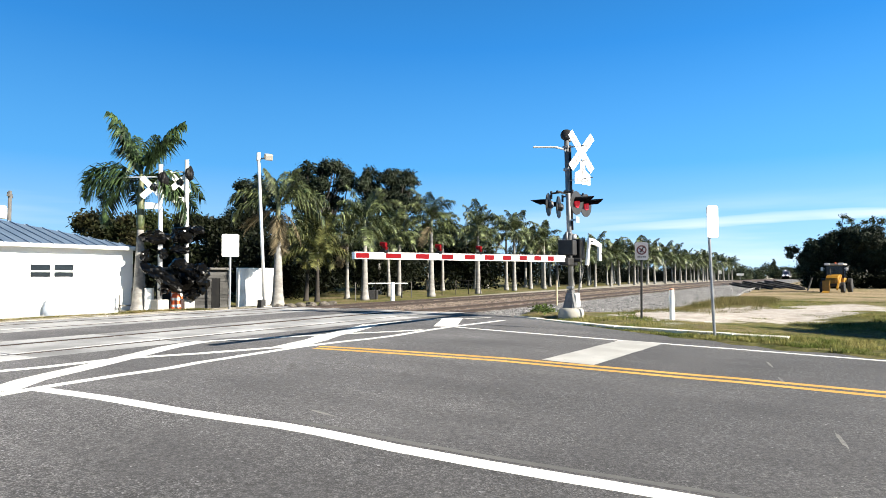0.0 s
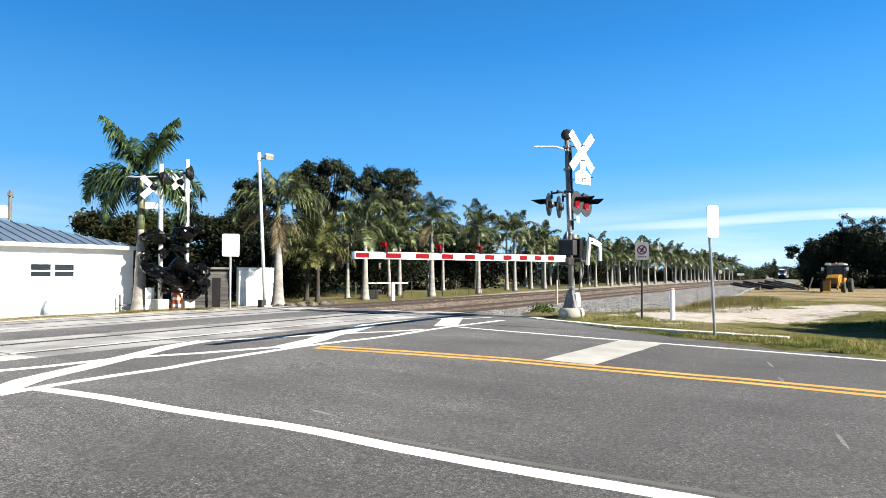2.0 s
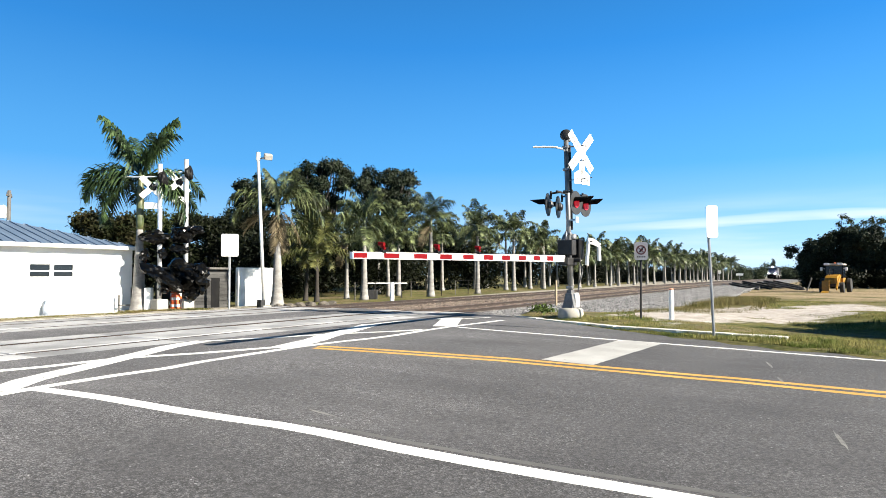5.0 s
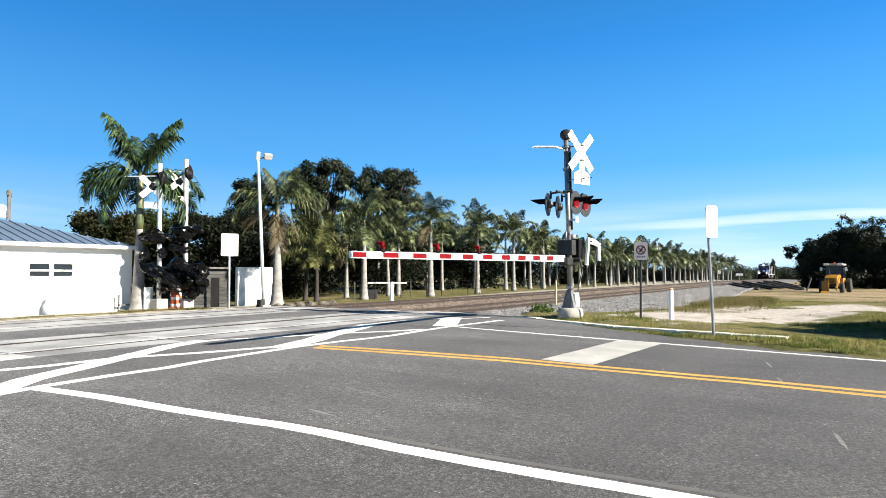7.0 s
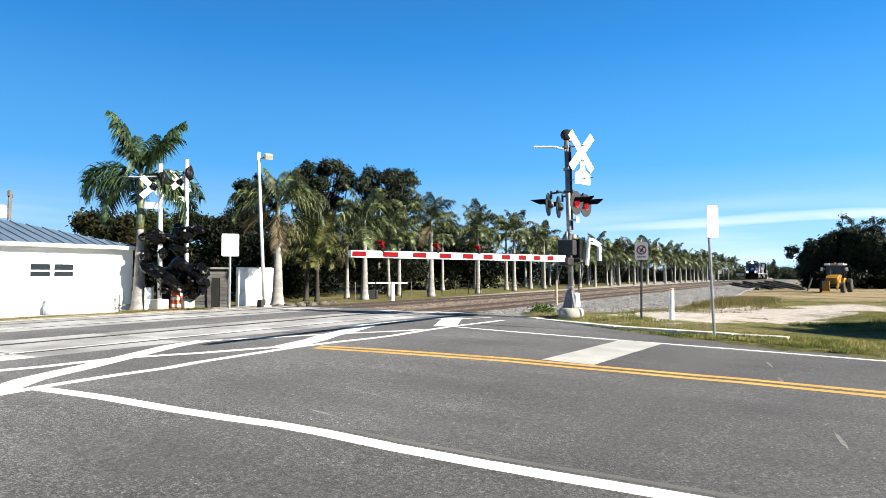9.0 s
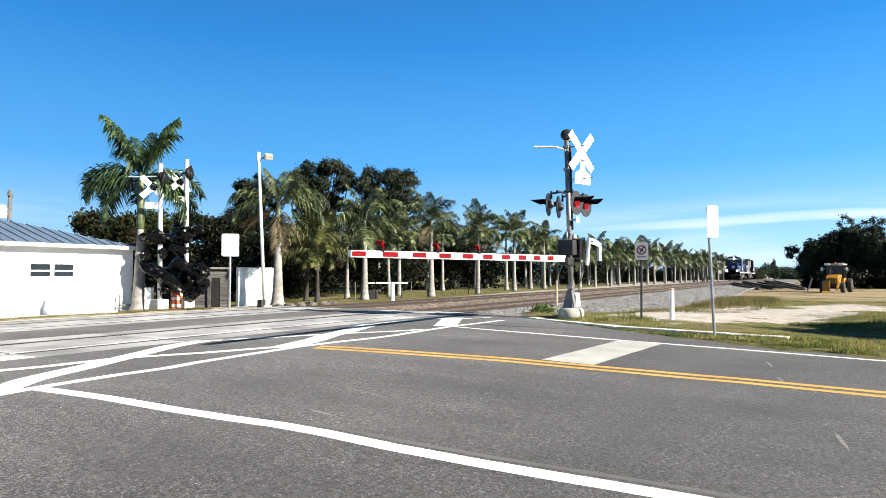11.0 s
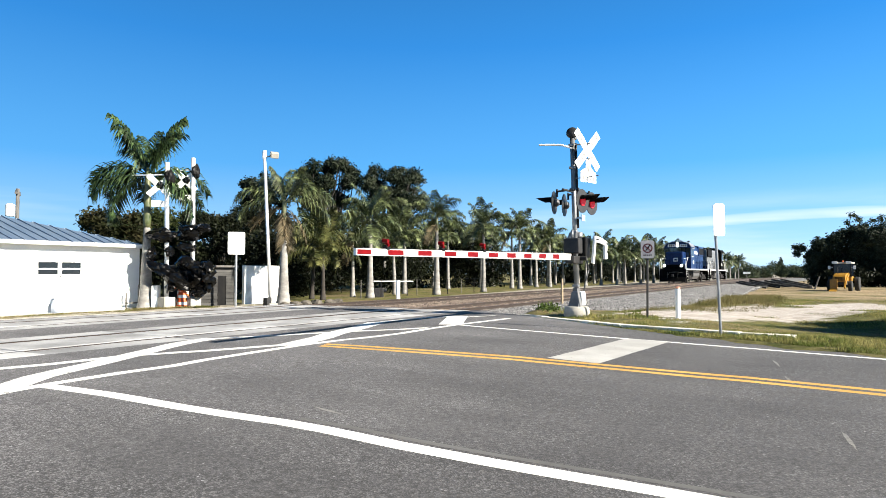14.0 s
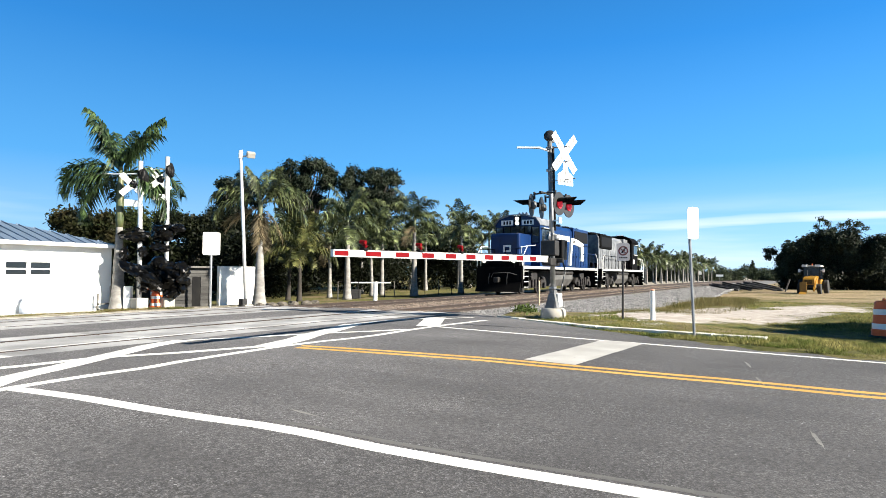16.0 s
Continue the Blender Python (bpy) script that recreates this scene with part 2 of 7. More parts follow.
def soil_z(x, y):
    """Height of the bare ground."""
    z = 0.0
    if y < 8:
        d = x - edge_x(y)
        verge = 0.02 + (0.02 + 0.10 * ease((y - 0.5) / 4)) * ease(d / 1.2) - 0.08 * ease((d - 1.5) / 3) * ease((2.5 - y) / 3) if d > -0.3 else -0.12
        z = (verge + road_z(y) * 0.3) * (1 - ease((x - 18) / 8)) + (-0.02 - 0.18 * ease((x - 30) / 25)) * ease((x - 18) / 8) if d > -0.3 else -0.12
        if y > 4.5 and x > 17.5:
            z -= 0.1 * ease((y - 4.5) / 2)
    elif y < 18.2:
        z = -0.14
    else:
        z = -0.04 - 0.16 * ease((y - 17.8) / 3) - 0.1 * ease((y - 23.5) / 2)
        if x < 17.2 and y < 20.0:
            z = -0.3
    r = math.hypot(x, y)
    z += 0.24 * math.exp(-((x - 21.5) / 2.4) ** 2 - ((y + 1.0) / 1.5) ** 2)  # low grassy hump in the verge
    if z > -0.11:
        z += 0.03 * noise.noise((x * 0.5, y * 0.5, 0)) + (0.08 * noise.noise((x * 0.06, y * 0.06, 3)) if r > 40 else 0)
    return z - dip(x)


def spaced(lo, hi, near0, near1, step):
    vals = list(np.arange(near0, near1 + 1e-6, step))
    s, v = step, near1
    while v < hi:
        s *= 1.22
        v += s
        vals.append(min(v, hi))
    s, v = step, near0
    while v > lo:
        s *= 1.22
        v -= s
        vals.insert(0, max(v, lo))
    return vals


def ground_mat():
    """Grass, dry grass, bare dirt and a worn patch of pale sand, told apart by place and noise."""
    m = bpy.data.materials.new("grassy_ground")
    m.use_nodes = True
    n, l = m.node_tree.nodes, m.node_tree.links
    bs = n["Principled BSDF"]
    bs.inputs["Roughness"].default_value = 0.95
    bs.inputs["Specular IOR Level"].default_value = 0.1
    tc = n.new("ShaderNodeTexCoord")

    def noise_at(scale, detail=6.0, rough=0.6):
        t = n.new("ShaderNodeTexNoise")
        t.inputs["Scale"].default_value, t.inputs["Detail"].default_value, t.inputs["Roughness"].default_value = scale, detail, rough
        l.new(tc.outputs["Object"], t.inputs["Vector"])
        return t.outputs["Fac"]

    def span(v, a, b, c=0.0, d=1.0):
        t = n.new("ShaderNodeMapRange")
        for k, x in (("From Min", a), ("From Max", b), ("To Min", c), ("To Max", d)):
            t.inputs[k].default_value = x
        l.new(v, t.inputs["Value"])
        return t.outputs["Result"]

    def mix(f, a, b):
        t = n.new("ShaderNodeMix")
        t.data_type = "RGBA"
        l.new(f, t.inputs["Factor"])
        for k, c in (("A", a), ("B", b)):
            if isinstance(c, tuple):
                t.inputs[k].default_value = rgb(c)
            else:
                l.new(c, t.inputs[k])
        return t.outputs["Result"]

    def math2(op, a, b):
        t = n.new("ShaderNodeMath")
        t.operation = op
        for i, c in enumerate((a, b)):
            if isinstance(c, (int, float)):
                t.inputs[i].default_value = c
            else:
                l.new(c, t.inputs[i])
        return t.outputs["Value"]

    green = mix(span(noise_at(1.3), 0.35, 0.65), (0.0558, 0.0672, 0.0189), (0.156, 0.138, 0.0541))
    dry = mix(span(noise_at(0.9), 0.4, 0.62), (0.142, 0.110, 0.058), (0.205, 0.166, 0.100))
    col = mix(span(noise_at(0.35, 8.0), 0.50, 0.62), green, dry)
    # the pale patch: an ellipse with a ragged rim beside the line
    sep = n.new("ShaderNodeSeparateXYZ")
    l.new(tc.outputs["Object"], sep.inputs["Vector"])
    dirt = math2("MULTIPLY", math2("MULTIPLY", span(sep.outputs["Y"], 20.0, 20.8), span(sep.outputs["Y"], 26.0, 25.0)), span(sep.outputs["X"], 24, 19))
    dirt = math2("MULTIPLY", dirt, span(noise_at(0.7, 8.0), 0.36, 0.5))
    col = mix(dirt, col, mix(span(noise_at(4.0), 0.35, 0.65), (0.377, 0.344, 0.287), (0.221, 0.201, 0.164)))
    dx = math2("MULTIPLY", math2("ADD", sep.outputs["X"], -24.0), 1 / 8.5)
    dy = math2("MULTIPLY", math2("ADD", math2("ADD", sep.outputs["Y"], math2("MULTIPLY", sep.outputs["X"], 0.27)), -8.2), 1 / 2.9)
    rr = math2("ADD", math2("MULTIPLY", dx, dx), math2("MULTIPLY", dy, dy))
    rag = math2("ADD", rr, math2("MULTIPLY", math2("ADD", noise_at(0.8, 8.0), -0.5), 2.2))
    sand = mix(span(noise_at(2.5), 0.35, 0.7), (0.50, 0.462, 0.425), (0.30, 0.265, 0.235))
    col = mix(span(rag, 1.05, 0.8), col, sand)
    # pale gravel strip beyond the far track
    strip = math2("MULTIPLY", math2("MULTIPLY", span(sep.outputs["Y"], 18.2, 18.6), span(math2("ADD", sep.outputs["Y"], math2("MULTIPLY", sep.outputs["X"], -0.12)), 17.6, 16.9)), span(sep.outputs["X"], 17, 20))
    strip = math2("MULTIPLY", strip, span(noise_at(0.8, 8.0), 0.22, 0.42))
    col = mix(strip, col, mix(span(noise_at(6.0), 0.35, 0.65), (0.369, 0.344, 0.295), (0.246, 0.23, 0.197)))
    # worn earth further along the line
    far = math2("MULTIPLY", span(sep.outputs["X"], 30, 44), span(noise_at(0.25, 8.0), 0.36, 0.54))
    far = math2("MULTIPLY", far, span(sep.outputs["Y"], 9, 6))
    col = mix(far, col, mix(span(noise_at(3.0), 0.3, 0.7), (0.328, 0.254, 0.164), (0.246, 0.189, 0.115)))
    fine = math2("MULTIPLY", span(noise_at(45.0, 4.0), 0.3, 0.7, 0.7, 1.25), span(noise_at(5.0, 5.0, 0.7), 0.32, 0.62, 0.55, 1.25))
    vs = n.new("ShaderNodeVectorMath")
    vs.operation = "SCALE"
    l.new(col, vs.inputs[0])
    l.new(fine, vs.inputs["Scale"])
    l.new(vs.outputs["Vector"], bs.inputs["Base Color"])
    bp = n.new("ShaderNodeBump")
    bp.inputs["Strength"].default_value, bp.inputs["Distance"].default_value = 0.6, 0.03
    l.new(noise_at(30.0), bp.inputs["Height"])
    l.new(bp.outputs["Normal"], bs.inputs["Normal"])
    return m


def make_ground():
    xs, ys = spaced(-2500, 3500, 8, 44, 0.5), spaced(-2500, 3000, -6, 28, 0.4)
    nx = len(xs)
    verts = [(x, y, soil_z(x, y)) for y in ys for x in xs]
    faces = [(j * nx + i, j * nx + i + 1, (j + 1) * nx + i + 1, (j + 1) * nx + i) for j in range(len(ys) - 1) for i in range(nx - 1)]
    solid("ground", arrays("ground", verts, faces, ground_mat(), True), None, "patchy green and dry grass with bare sandy earth", "ground", kind="structure")


def asphalt_mat(name, base, patch):
    """Worn asphalt: pale stone specks in dark binder, wheel tracks, stains and hairline cracks."""
    m = mat(name, base, patch, size=0.45, rough=0.88, speck=0.10, grain=9.0, bump=0.0, spec=0.3)
    n, l = m.node_tree.nodes, m.node_tree.links
    bs = n["Principled BSDF"]
    src = bs.inputs["Base Color"].links[0].from_socket
    tc = n.new("ShaderNodeTexCoord")
    vo = n.new("ShaderNodeTexVoronoi")
    vo.inputs["Scale"].default_value = 100.0
    l.new(tc.outputs["Object"], vo.inputs["Vector"])
    sp = n.new("ShaderNodeSeparateColor")
    l.new(vo.outputs["Color"], sp.inputs["Color"])
    mr = n.new("ShaderNodeMapRange")
    for k, x in (("From Min", 0.5), ("From Max", 1.0), ("To Min", -0.3), ("To Max", 1.1)):
        mr.inputs[k].default_value = x
    l.new(sp.outputs["Red"], mr.inputs["Value"])
    # coarser, paler paving outside the lane, and patches worn smooth
    px = n.new("ShaderNodeSeparateXYZ")
    l.new(tc.outputs["Object"], px.inputs["Vector"])
    sh = n.new("ShaderNodeMapRange")
    for k, x in (("From Min", 4.0), ("From Max", 3.3), ("To Min", 0.6), ("To Max", 0.85)):
        sh.inputs[k].default_value = x
    l.new(px.outputs["X"], sh.inputs["Value"])
    pn = n.new("ShaderNodeTexNoise")
    pn.inputs["Scale"].default_value, pn.inputs["Detail"].default_value = 0.9, 6.0
    l.new(tc.outputs["Object"], pn.inputs["Vector"])
    pr = n.new("ShaderNodeMapRange")
    for k, x in (("From Min", 0.35), ("From Max", 0.65), ("To Min", 0.55), ("To Max", 1.5)):
        pr.inputs[k].default_value = x
    l.new(pn.outputs["Fac"], pr.inputs["Value"])
    amt = n.new("ShaderNodeMath")
    amt.operation = "MULTIPLY"
    l.new(sh.outputs["Result"], amt.inputs[0])
    l.new(pr.outputs["Result"], amt.inputs[1])
    spk = n.new("ShaderNodeMath")
    spk.operation = "MULTIPLY_ADD"
    l.new(mr.outputs["Result"], spk.inputs[0])
    l.new(amt.outputs["Value"], spk.inputs[1])
    tone = n.new("ShaderNodeMapRange")
    for k, x in (("From Min", 4.0), ("From Max", 3.3), ("To Min", 1.06), ("To Max", 1.0)):
        tone.inputs[k].default_value = x
    l.new(px.outputs["X"], tone.inputs["Value"])
    l.new(tone.outputs["Result"], spk.inputs[2])
    # clotted binder and a few large pale stones
    cl = n.new("ShaderNodeTexNoise")
    cl.inputs["Scale"].default_value, cl.inputs["Detail"].default_value = 26.0, 3.0
    l.new(tc.outputs["Object"], cl.inputs["Vector"])
    cr = n.new("ShaderNodeMapRange")
    for k, x in (("From Min", 0.32), ("From Max", 0.68), ("To Min", 0.72), ("To Max", 1.26)):
        cr.inputs[k].default_value = x
    l.new(cl.outputs["Fac"], cr.inputs["Value"])
    big = n.new("ShaderNodeTexVoronoi")
    big.inputs["Scale"].default_value = 34.0
    l.new(tc.outputs["Object"], big.inputs["Vector"])
    bsep = n.new("ShaderNodeSeparateColor")
    l.new(big.outputs["Color"], bsep.inputs["Color"])
    rare = n.new("ShaderNodeMath")
    rare.operation = "GREATER_THAN"
    rare.inputs[1].default_value = 0.955
    l.new(bsep.outputs["Red"], rare.inputs[0])
    core = n.new("ShaderNodeMapRange")
    for k, x in (("From Min", 0.34), ("From Max", 0.22), ("To Min", 0.0), ("To Max", 1.5)):
        core.inputs[k].default_value = x
    l.new(big.outputs["Distance"], core.inputs["Value"])
    stone = n.new("ShaderNodeMath")
    stone.operation = "MULTIPLY_ADD"
    l.new(rare.outputs["Value"], stone.inputs[0])
    l.new(core.outputs["Result"], stone.inputs[1])
    l.new(cr.outputs["Result"], stone.inputs[2])
    mix2 = n.new("ShaderNodeMath")
    mix2.operation = "MULTIPLY"
    l.new(spk.outputs["Value"], mix2.inputs[0])
    l.new(stone.outputs["Value"], mix2.inputs[1])
    # long dark stains along the lanes
    mp = n.new("ShaderNodeMapping")
    mp.inputs["Scale"].default_value = (1.6, 0.25, 1.0)
    l.new(tc.outputs["Object"], mp.inputs["Vector"])
    st = n.new("ShaderNodeTexNoise")
    st.inputs["Scale"].default_value, st.inputs["Detail"].default_value = 1.0, 7.0
    l.new(mp.outputs["Vector"], st.inputs["Vector"])
    m2 = n.new("ShaderNodeMapRange")
    for k, x in (("From Min", 0.3), ("From Max", 0.7), ("To Min", 0.84), ("To Max", 1.12)):
        m2.inputs[k].default_value = x
    l.new(st.outputs["Fac"], m2.inputs["Value"])
    # old brightens the paving toward the rails: grazing-view paleness put into the colour
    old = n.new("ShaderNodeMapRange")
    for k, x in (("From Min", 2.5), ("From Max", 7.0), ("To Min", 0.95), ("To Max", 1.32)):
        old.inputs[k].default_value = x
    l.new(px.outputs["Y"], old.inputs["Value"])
    stain_graze = n.new("ShaderNodeMath")
    stain_graze.operation = "MULTIPLY"
    l.new(m2.outputs["Result"], stain_graze.inputs[0])
    l.new(old.outputs["Result"], stain_graze.inputs[1])
    mu = n.new("ShaderNodeMath")
    mu.operation = "MULTIPLY"
    l.new(mix2.outputs["Value"], mu.inputs[0])
    l.new(stain_graze.outputs["Value"], mu.inputs[1])
    vs = n.new("ShaderNodeVectorMath")
    vs.operation = "SCALE"
    l.new(src, vs.inputs[0])
    l.new(mu.outputs["Value"], vs.inputs["Scale"])
    l.new(vs.outputs["Vector"], bs.inputs["Base Color"])
    bp = n.new("ShaderNodeBump")
    bp.inputs["Strength"].default_value, bp.inputs["Distance"].default_value = 0.35, 0.006
    l.new(vo.outputs["Distance"], bp.inputs["Height"])
    l.new(bp.outputs["Normal"], bs.inputs["Normal"])
    return m


ASPHALT = asphalt_mat("asphalt", (0.0682, 0.0669, 0.0692), (0.0936, 0.0917, 0.0942))


def sheet(name, x0, x1, ys, z, thick, material, label, category="road", edge=None):
    """A slab that follows the road's rise; x1 may follow a curved edge."""
    bm = B()
    rows = []
    for y in ys:
        xe = edge(y) if edge else x1
        n = 24
        rows.append([bm.verts.new((x0 + (xe - x0) * i / n, y, z(y))) for i in range(n + 1)])
    for a, b in zip(rows[:-1], rows[1:]):
        for i in range(len(a) - 1):
            bm.faces.new((a[i], a[i + 1], b[i + 1], b[i]))
    ext = bmesh.ops.extrude_face_region(bm, geom=list(bm.faces))
    bmesh.ops.translate(bm, vec=(0, 0, -thick), verts=[v for v in ext["geom"] if isinstance(v, bmesh.types.BMVert)])
    bmesh.ops.recalc_face_normals(bm, faces=list(bm.faces))
    return solid(name, bm, material, label, category, kind="structure")


def paint_mat(name, a, b, wear):
    """Road paint worn down to the asphalt in flecks."""
    m = mat(name, a, b, size=1.4, rough=0.75, speck=0.08, grain=60, spec=0.3)
    n, l = m.node_tree.nodes, m.node_tree.links
    bs = n["Principled BSDF"]
    src = bs.inputs["Base Color"].links[0].from_socket
    tc = n.new("ShaderNodeTexCoord")
    t = n.new("ShaderNodeTexNoise")
    t.inputs["Scale"].default_value, t.inputs["Detail"].default_value, t.inputs["Roughness"].default_value = 14.0, 9.0, 0.75
    l.new(tc.outputs["Object"], t.inputs["Vector"])
    mr = n.new("ShaderNodeMapRange")
    mr.inputs["From Min"].default_value, mr.inputs["From Max"].default_value = wear, wear + 0.05
    l.new(t.outputs["Fac"], mr.inputs["Value"])
    mx = n.new("ShaderNodeMix")
    mx.data_type = "RGBA"
    mx.inputs["B"].default_value = (0.12, 0.118, 0.112, 1)
    l.new(mr.outputs["Result"], mx.inputs["Factor"])
    l.new(src, mx.inputs["A"])
    l.new(mx.outputs["Result"], bs.inputs["Base Color"])
    return m


ROADWHITE = paint_mat("white_road_paint", (0.80, 0.80, 0.77), (0.70, 0.70, 0.66), 0.68)
ROADYELLOW = paint_mat("yellow_road_paint", (0.58, 0.345, 0.085), (0.48, 0.275, 0.065), 0.66)


SCUFF = paint_mat("old_paint_scuff", (0.224, 0.218, 0.204), (0.15, 0.146, 0.139), 0.52)
WORNWHITE = paint_mat("worn_white_road_paint", (0.76, 0.76, 0.73), (0.60, 0.60, 0.57), 0.585)
GHOST = paint_mat("ghost_of_paint", (0.12, 0.118, 0.115), (0.095, 0.093, 0.09), 0.52)
STOPWHITE = paint_mat("dulled_white_road_paint", (0.43, 0.425, 0.41), (0.33, 0.325, 0.31), 0.62)
TAR = mat("tar", (0.050, 0.049, 0.048), (0.068, 0.067, 0.066), size=8, rough=0.85)


def stripe(path, width, material, label, name="road_marking", lift=0.0015, cross=False):
    """A painted stripe along a path of x, y points, laid on the road's rise."""
    bm = B()
    pts = []
    for (xa, ya), (xb, yb) in zip(path[:-1], path[1:]):
        k = max(1, int(math.hypot(xb - xa, yb - ya) / 0.4))
        pts += [(xa + (xb - xa) * i / k, ya + (yb - ya) * i / k) for i in range(k)]
    pts.append(path[-1])
    left, right = [], []
    for i, (x, y) in enumerate(pts):
        x0, y0 = pts[max(i - 1, 0)]
        x1, y1 = pts[min(i + 1, len(pts) - 1)]
        d = Vector((x1 - x0, y1 - y0)).normalized()
        jig = width * (0.5 + 0.02 * noise.noise((x * 3, y * 3, 1)))
        for side, s in ((left, 1), (right, -1)):
            px, py = x - s * d.y * jig, y + s * d.x * jig
            side.append((px, py, road_z(py) + lift))
    vs = []
    for a in left + right:
        vs.append(bm.verts.new(a))
    k = len(left)
    for i in range(k - 1):
        bm.faces.new((vs[i], vs[k + i], vs[k + i + 1], vs[i + 1]))
    bmesh.ops.recalc_face_normals(bm, faces=list(bm.faces))
    for f in bm.faces:
        if f.normal.z < 0:
            f.normal_flip()
    return solid(name, bm, material, label, "road marking", group="road markings", kind="structure")


def blot(name, x, y, rx, ry, turn, material, label):
    """A thin spot with a ragged rim, pointed at its ends."""
    bm = B()
    vs = []
    for i in range(26):
        a = 2 * math.pi * i / 26
        k = 1 + 0.45 * noise.noise((math.cos(a) * 2 + x * 7, math.sin(a) * 2 + y * 7, i * 0.4))
        u, v = rx * k * math.cos(a), ry * k * math.sin(a) * abs(math.sin(a)) ** 0.5
        px, py = x + u * math.cos(turn) - v * math.sin(turn), y + u * math.sin(turn) + v * math.cos(turn)
        vs.append(bm.verts.new((px, py, road_z(py) + 0.0008)))
    bm.faces.new(vs)
    return solid(name, bm, material, label, "road marking", group="spots on the road", kind="structure")


def make_road():
    ys = list(np.arange(-60, 0, 4.0)) + list(np.arange(0, 9.21, 0.4))
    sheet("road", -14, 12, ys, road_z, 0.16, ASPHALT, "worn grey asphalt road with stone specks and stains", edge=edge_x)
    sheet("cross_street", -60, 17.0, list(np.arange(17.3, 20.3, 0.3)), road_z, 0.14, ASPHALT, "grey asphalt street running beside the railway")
    near = [(3.73, -8), (3.74, -1), (3.78, 0.4), (3.77, 1.1), (3.73, 2.0), (3.71, 2.7), (3.72, 3.4), (3.69, 3.85), (3.60, 4.36), (3.52, 5.0), (3.45, 5.9), (3.31, 6.85)]
    stripe(near, 0.175, ROADWHITE, "white painted edge line of the road")
    stripe([(x + 0.17, y) for x, y in near[2:8]], 0.07, GHOST, "pale ghost of an older edge line", lift=0.001)
    for dx in (-0.14, 0.14):
        stripe([(8.1 + dx, -60), (8.1 + dx, -0.4), (8.28 + dx, 1), (8.28 + dx, 2.4), (8.18 + dx, 4), (8.01 + dx, 4.8), (7.82 + dx, 5.65), (7.62 + dx, 6.55), (7.52 + dx * 0.8, 6.95 if dx < 0 else 7.05)], 0.145, ROADYELLOW, "yellow painted double centre line")
    stripe([(11.0, -60), (11.15, -1), (11.7, 1.4), (11.82, 2.7), (11.85, 5.7), (11.9, 6.5), (12.03, 7.2)], 0.12, ROADWHITE, "white painted edge line of the road")
    stripe([(8.5, 3.22), (11.85, 3.05)], 0.78, STOPWHITE, "broad white stop line across the lane")
    # edge line and crossed diagonals before the rails
    for i, (p, w) in enumerate((([(1.8, 6.45), (2.97, 6.83), (3.5, 6.92), (4.18, 6.98), (4.87, 6.98), (5.4, 7.09), (6.41, 7.18), (7.4, 7.25), (8.3, 7.21), (9.0, 7.11), (9.72, 7.08), (10.9, 7.18), (12.05, 7.22), (13.26, 7.16), (14.38, 7.12)], 0.17),
                 ([(2.0, 6.3), (3.08, 7.08), (3.52, 7.45), (3.91, 7.66), (4.35, 7.88), (4.89, 8.18), (5.53, 8.54), (6.28, 8.97), (6.74, 9.15), (7.15, 9.24)], 0.34),
                 ([(2.0, 8.95), (3.65, 8.43), (4.1, 8.33), (4.99, 8.31), (5.6, 8.05), (5.96, 7.86), (6.78, 7.60), (7.3, 7.42)], 0.21),
                 ([(7.1, 7.36), (7.73, 7.56), (8.28, 7.74), (9.0, 8.09), (9.71, 8.32), (10.74, 8.72), (11.5, 9.05)], 0.42),
                 ([(6.9, 9.26), (7.45, 9.06), (7.84, 8.83), (8.33, 8.6), (8.92, 8.36), (9.4, 8.12), (9.85, 7.84), (10.35, 7.55), (11.0, 7.30)], 0.19),
                 ([(11.3, 9.0), (12.45, 9.04), (13.46, 8.89), (14.3, 8.55)], 0.2),
                 ([(11.9, 7.32), (14.4, 8.6)], 0.52), ([(13.9, 8.3), (15.0, 7.8)], 0.14))):
        stripe(p, w, WORNWHITE, "white criss-cross road marking before the rails", lift=0.0025 + 0.0008 * i)
    # scuffs of old paint and dark drips of tar
    for xa, ya, xb, yb, w in ((10.29, 0.87, 9.65, 0.74, 0.05), (8.78, 0.62, 8.20, 0.49, 0.05), (5.97, 0.03, 5.40, -0.06, 0.045), (4.24, 4.05, 4.18, 3.64, 0.06), (8.33, 4.40, 8.26, 4.13, 0.05)):
        blot("road_scuff", (xa + xb) / 2, (ya + yb) / 2, math.hypot(xb - xa, yb - ya) / 2, w * 0.36, math.atan2(yb - ya, xb - xa), SCUFF, "pale worn scuff on the asphalt")
    rnd = random.Random(8)
    for k in range(60):
        x, y = rnd.gauss(5.9, 0.45), rnd.uniform(-0.3, 6.2)
        blot("tar_drip", x, y, rnd.uniform(0.02, 0.07), rnd.uniform(0.012, 0.04), rnd.uniform(0.9, 2.2), TAR, "dark drip of tar on the asphalt")


make_ground()
make_road()
# ---------------------------------------------------------------- railway
TRACKS = (10.72, 15.36)  # centre lines where x is 0
SKEW = 0.016  # the line runs a little askew


def line_y(c, x):
    return c + SKEW * x


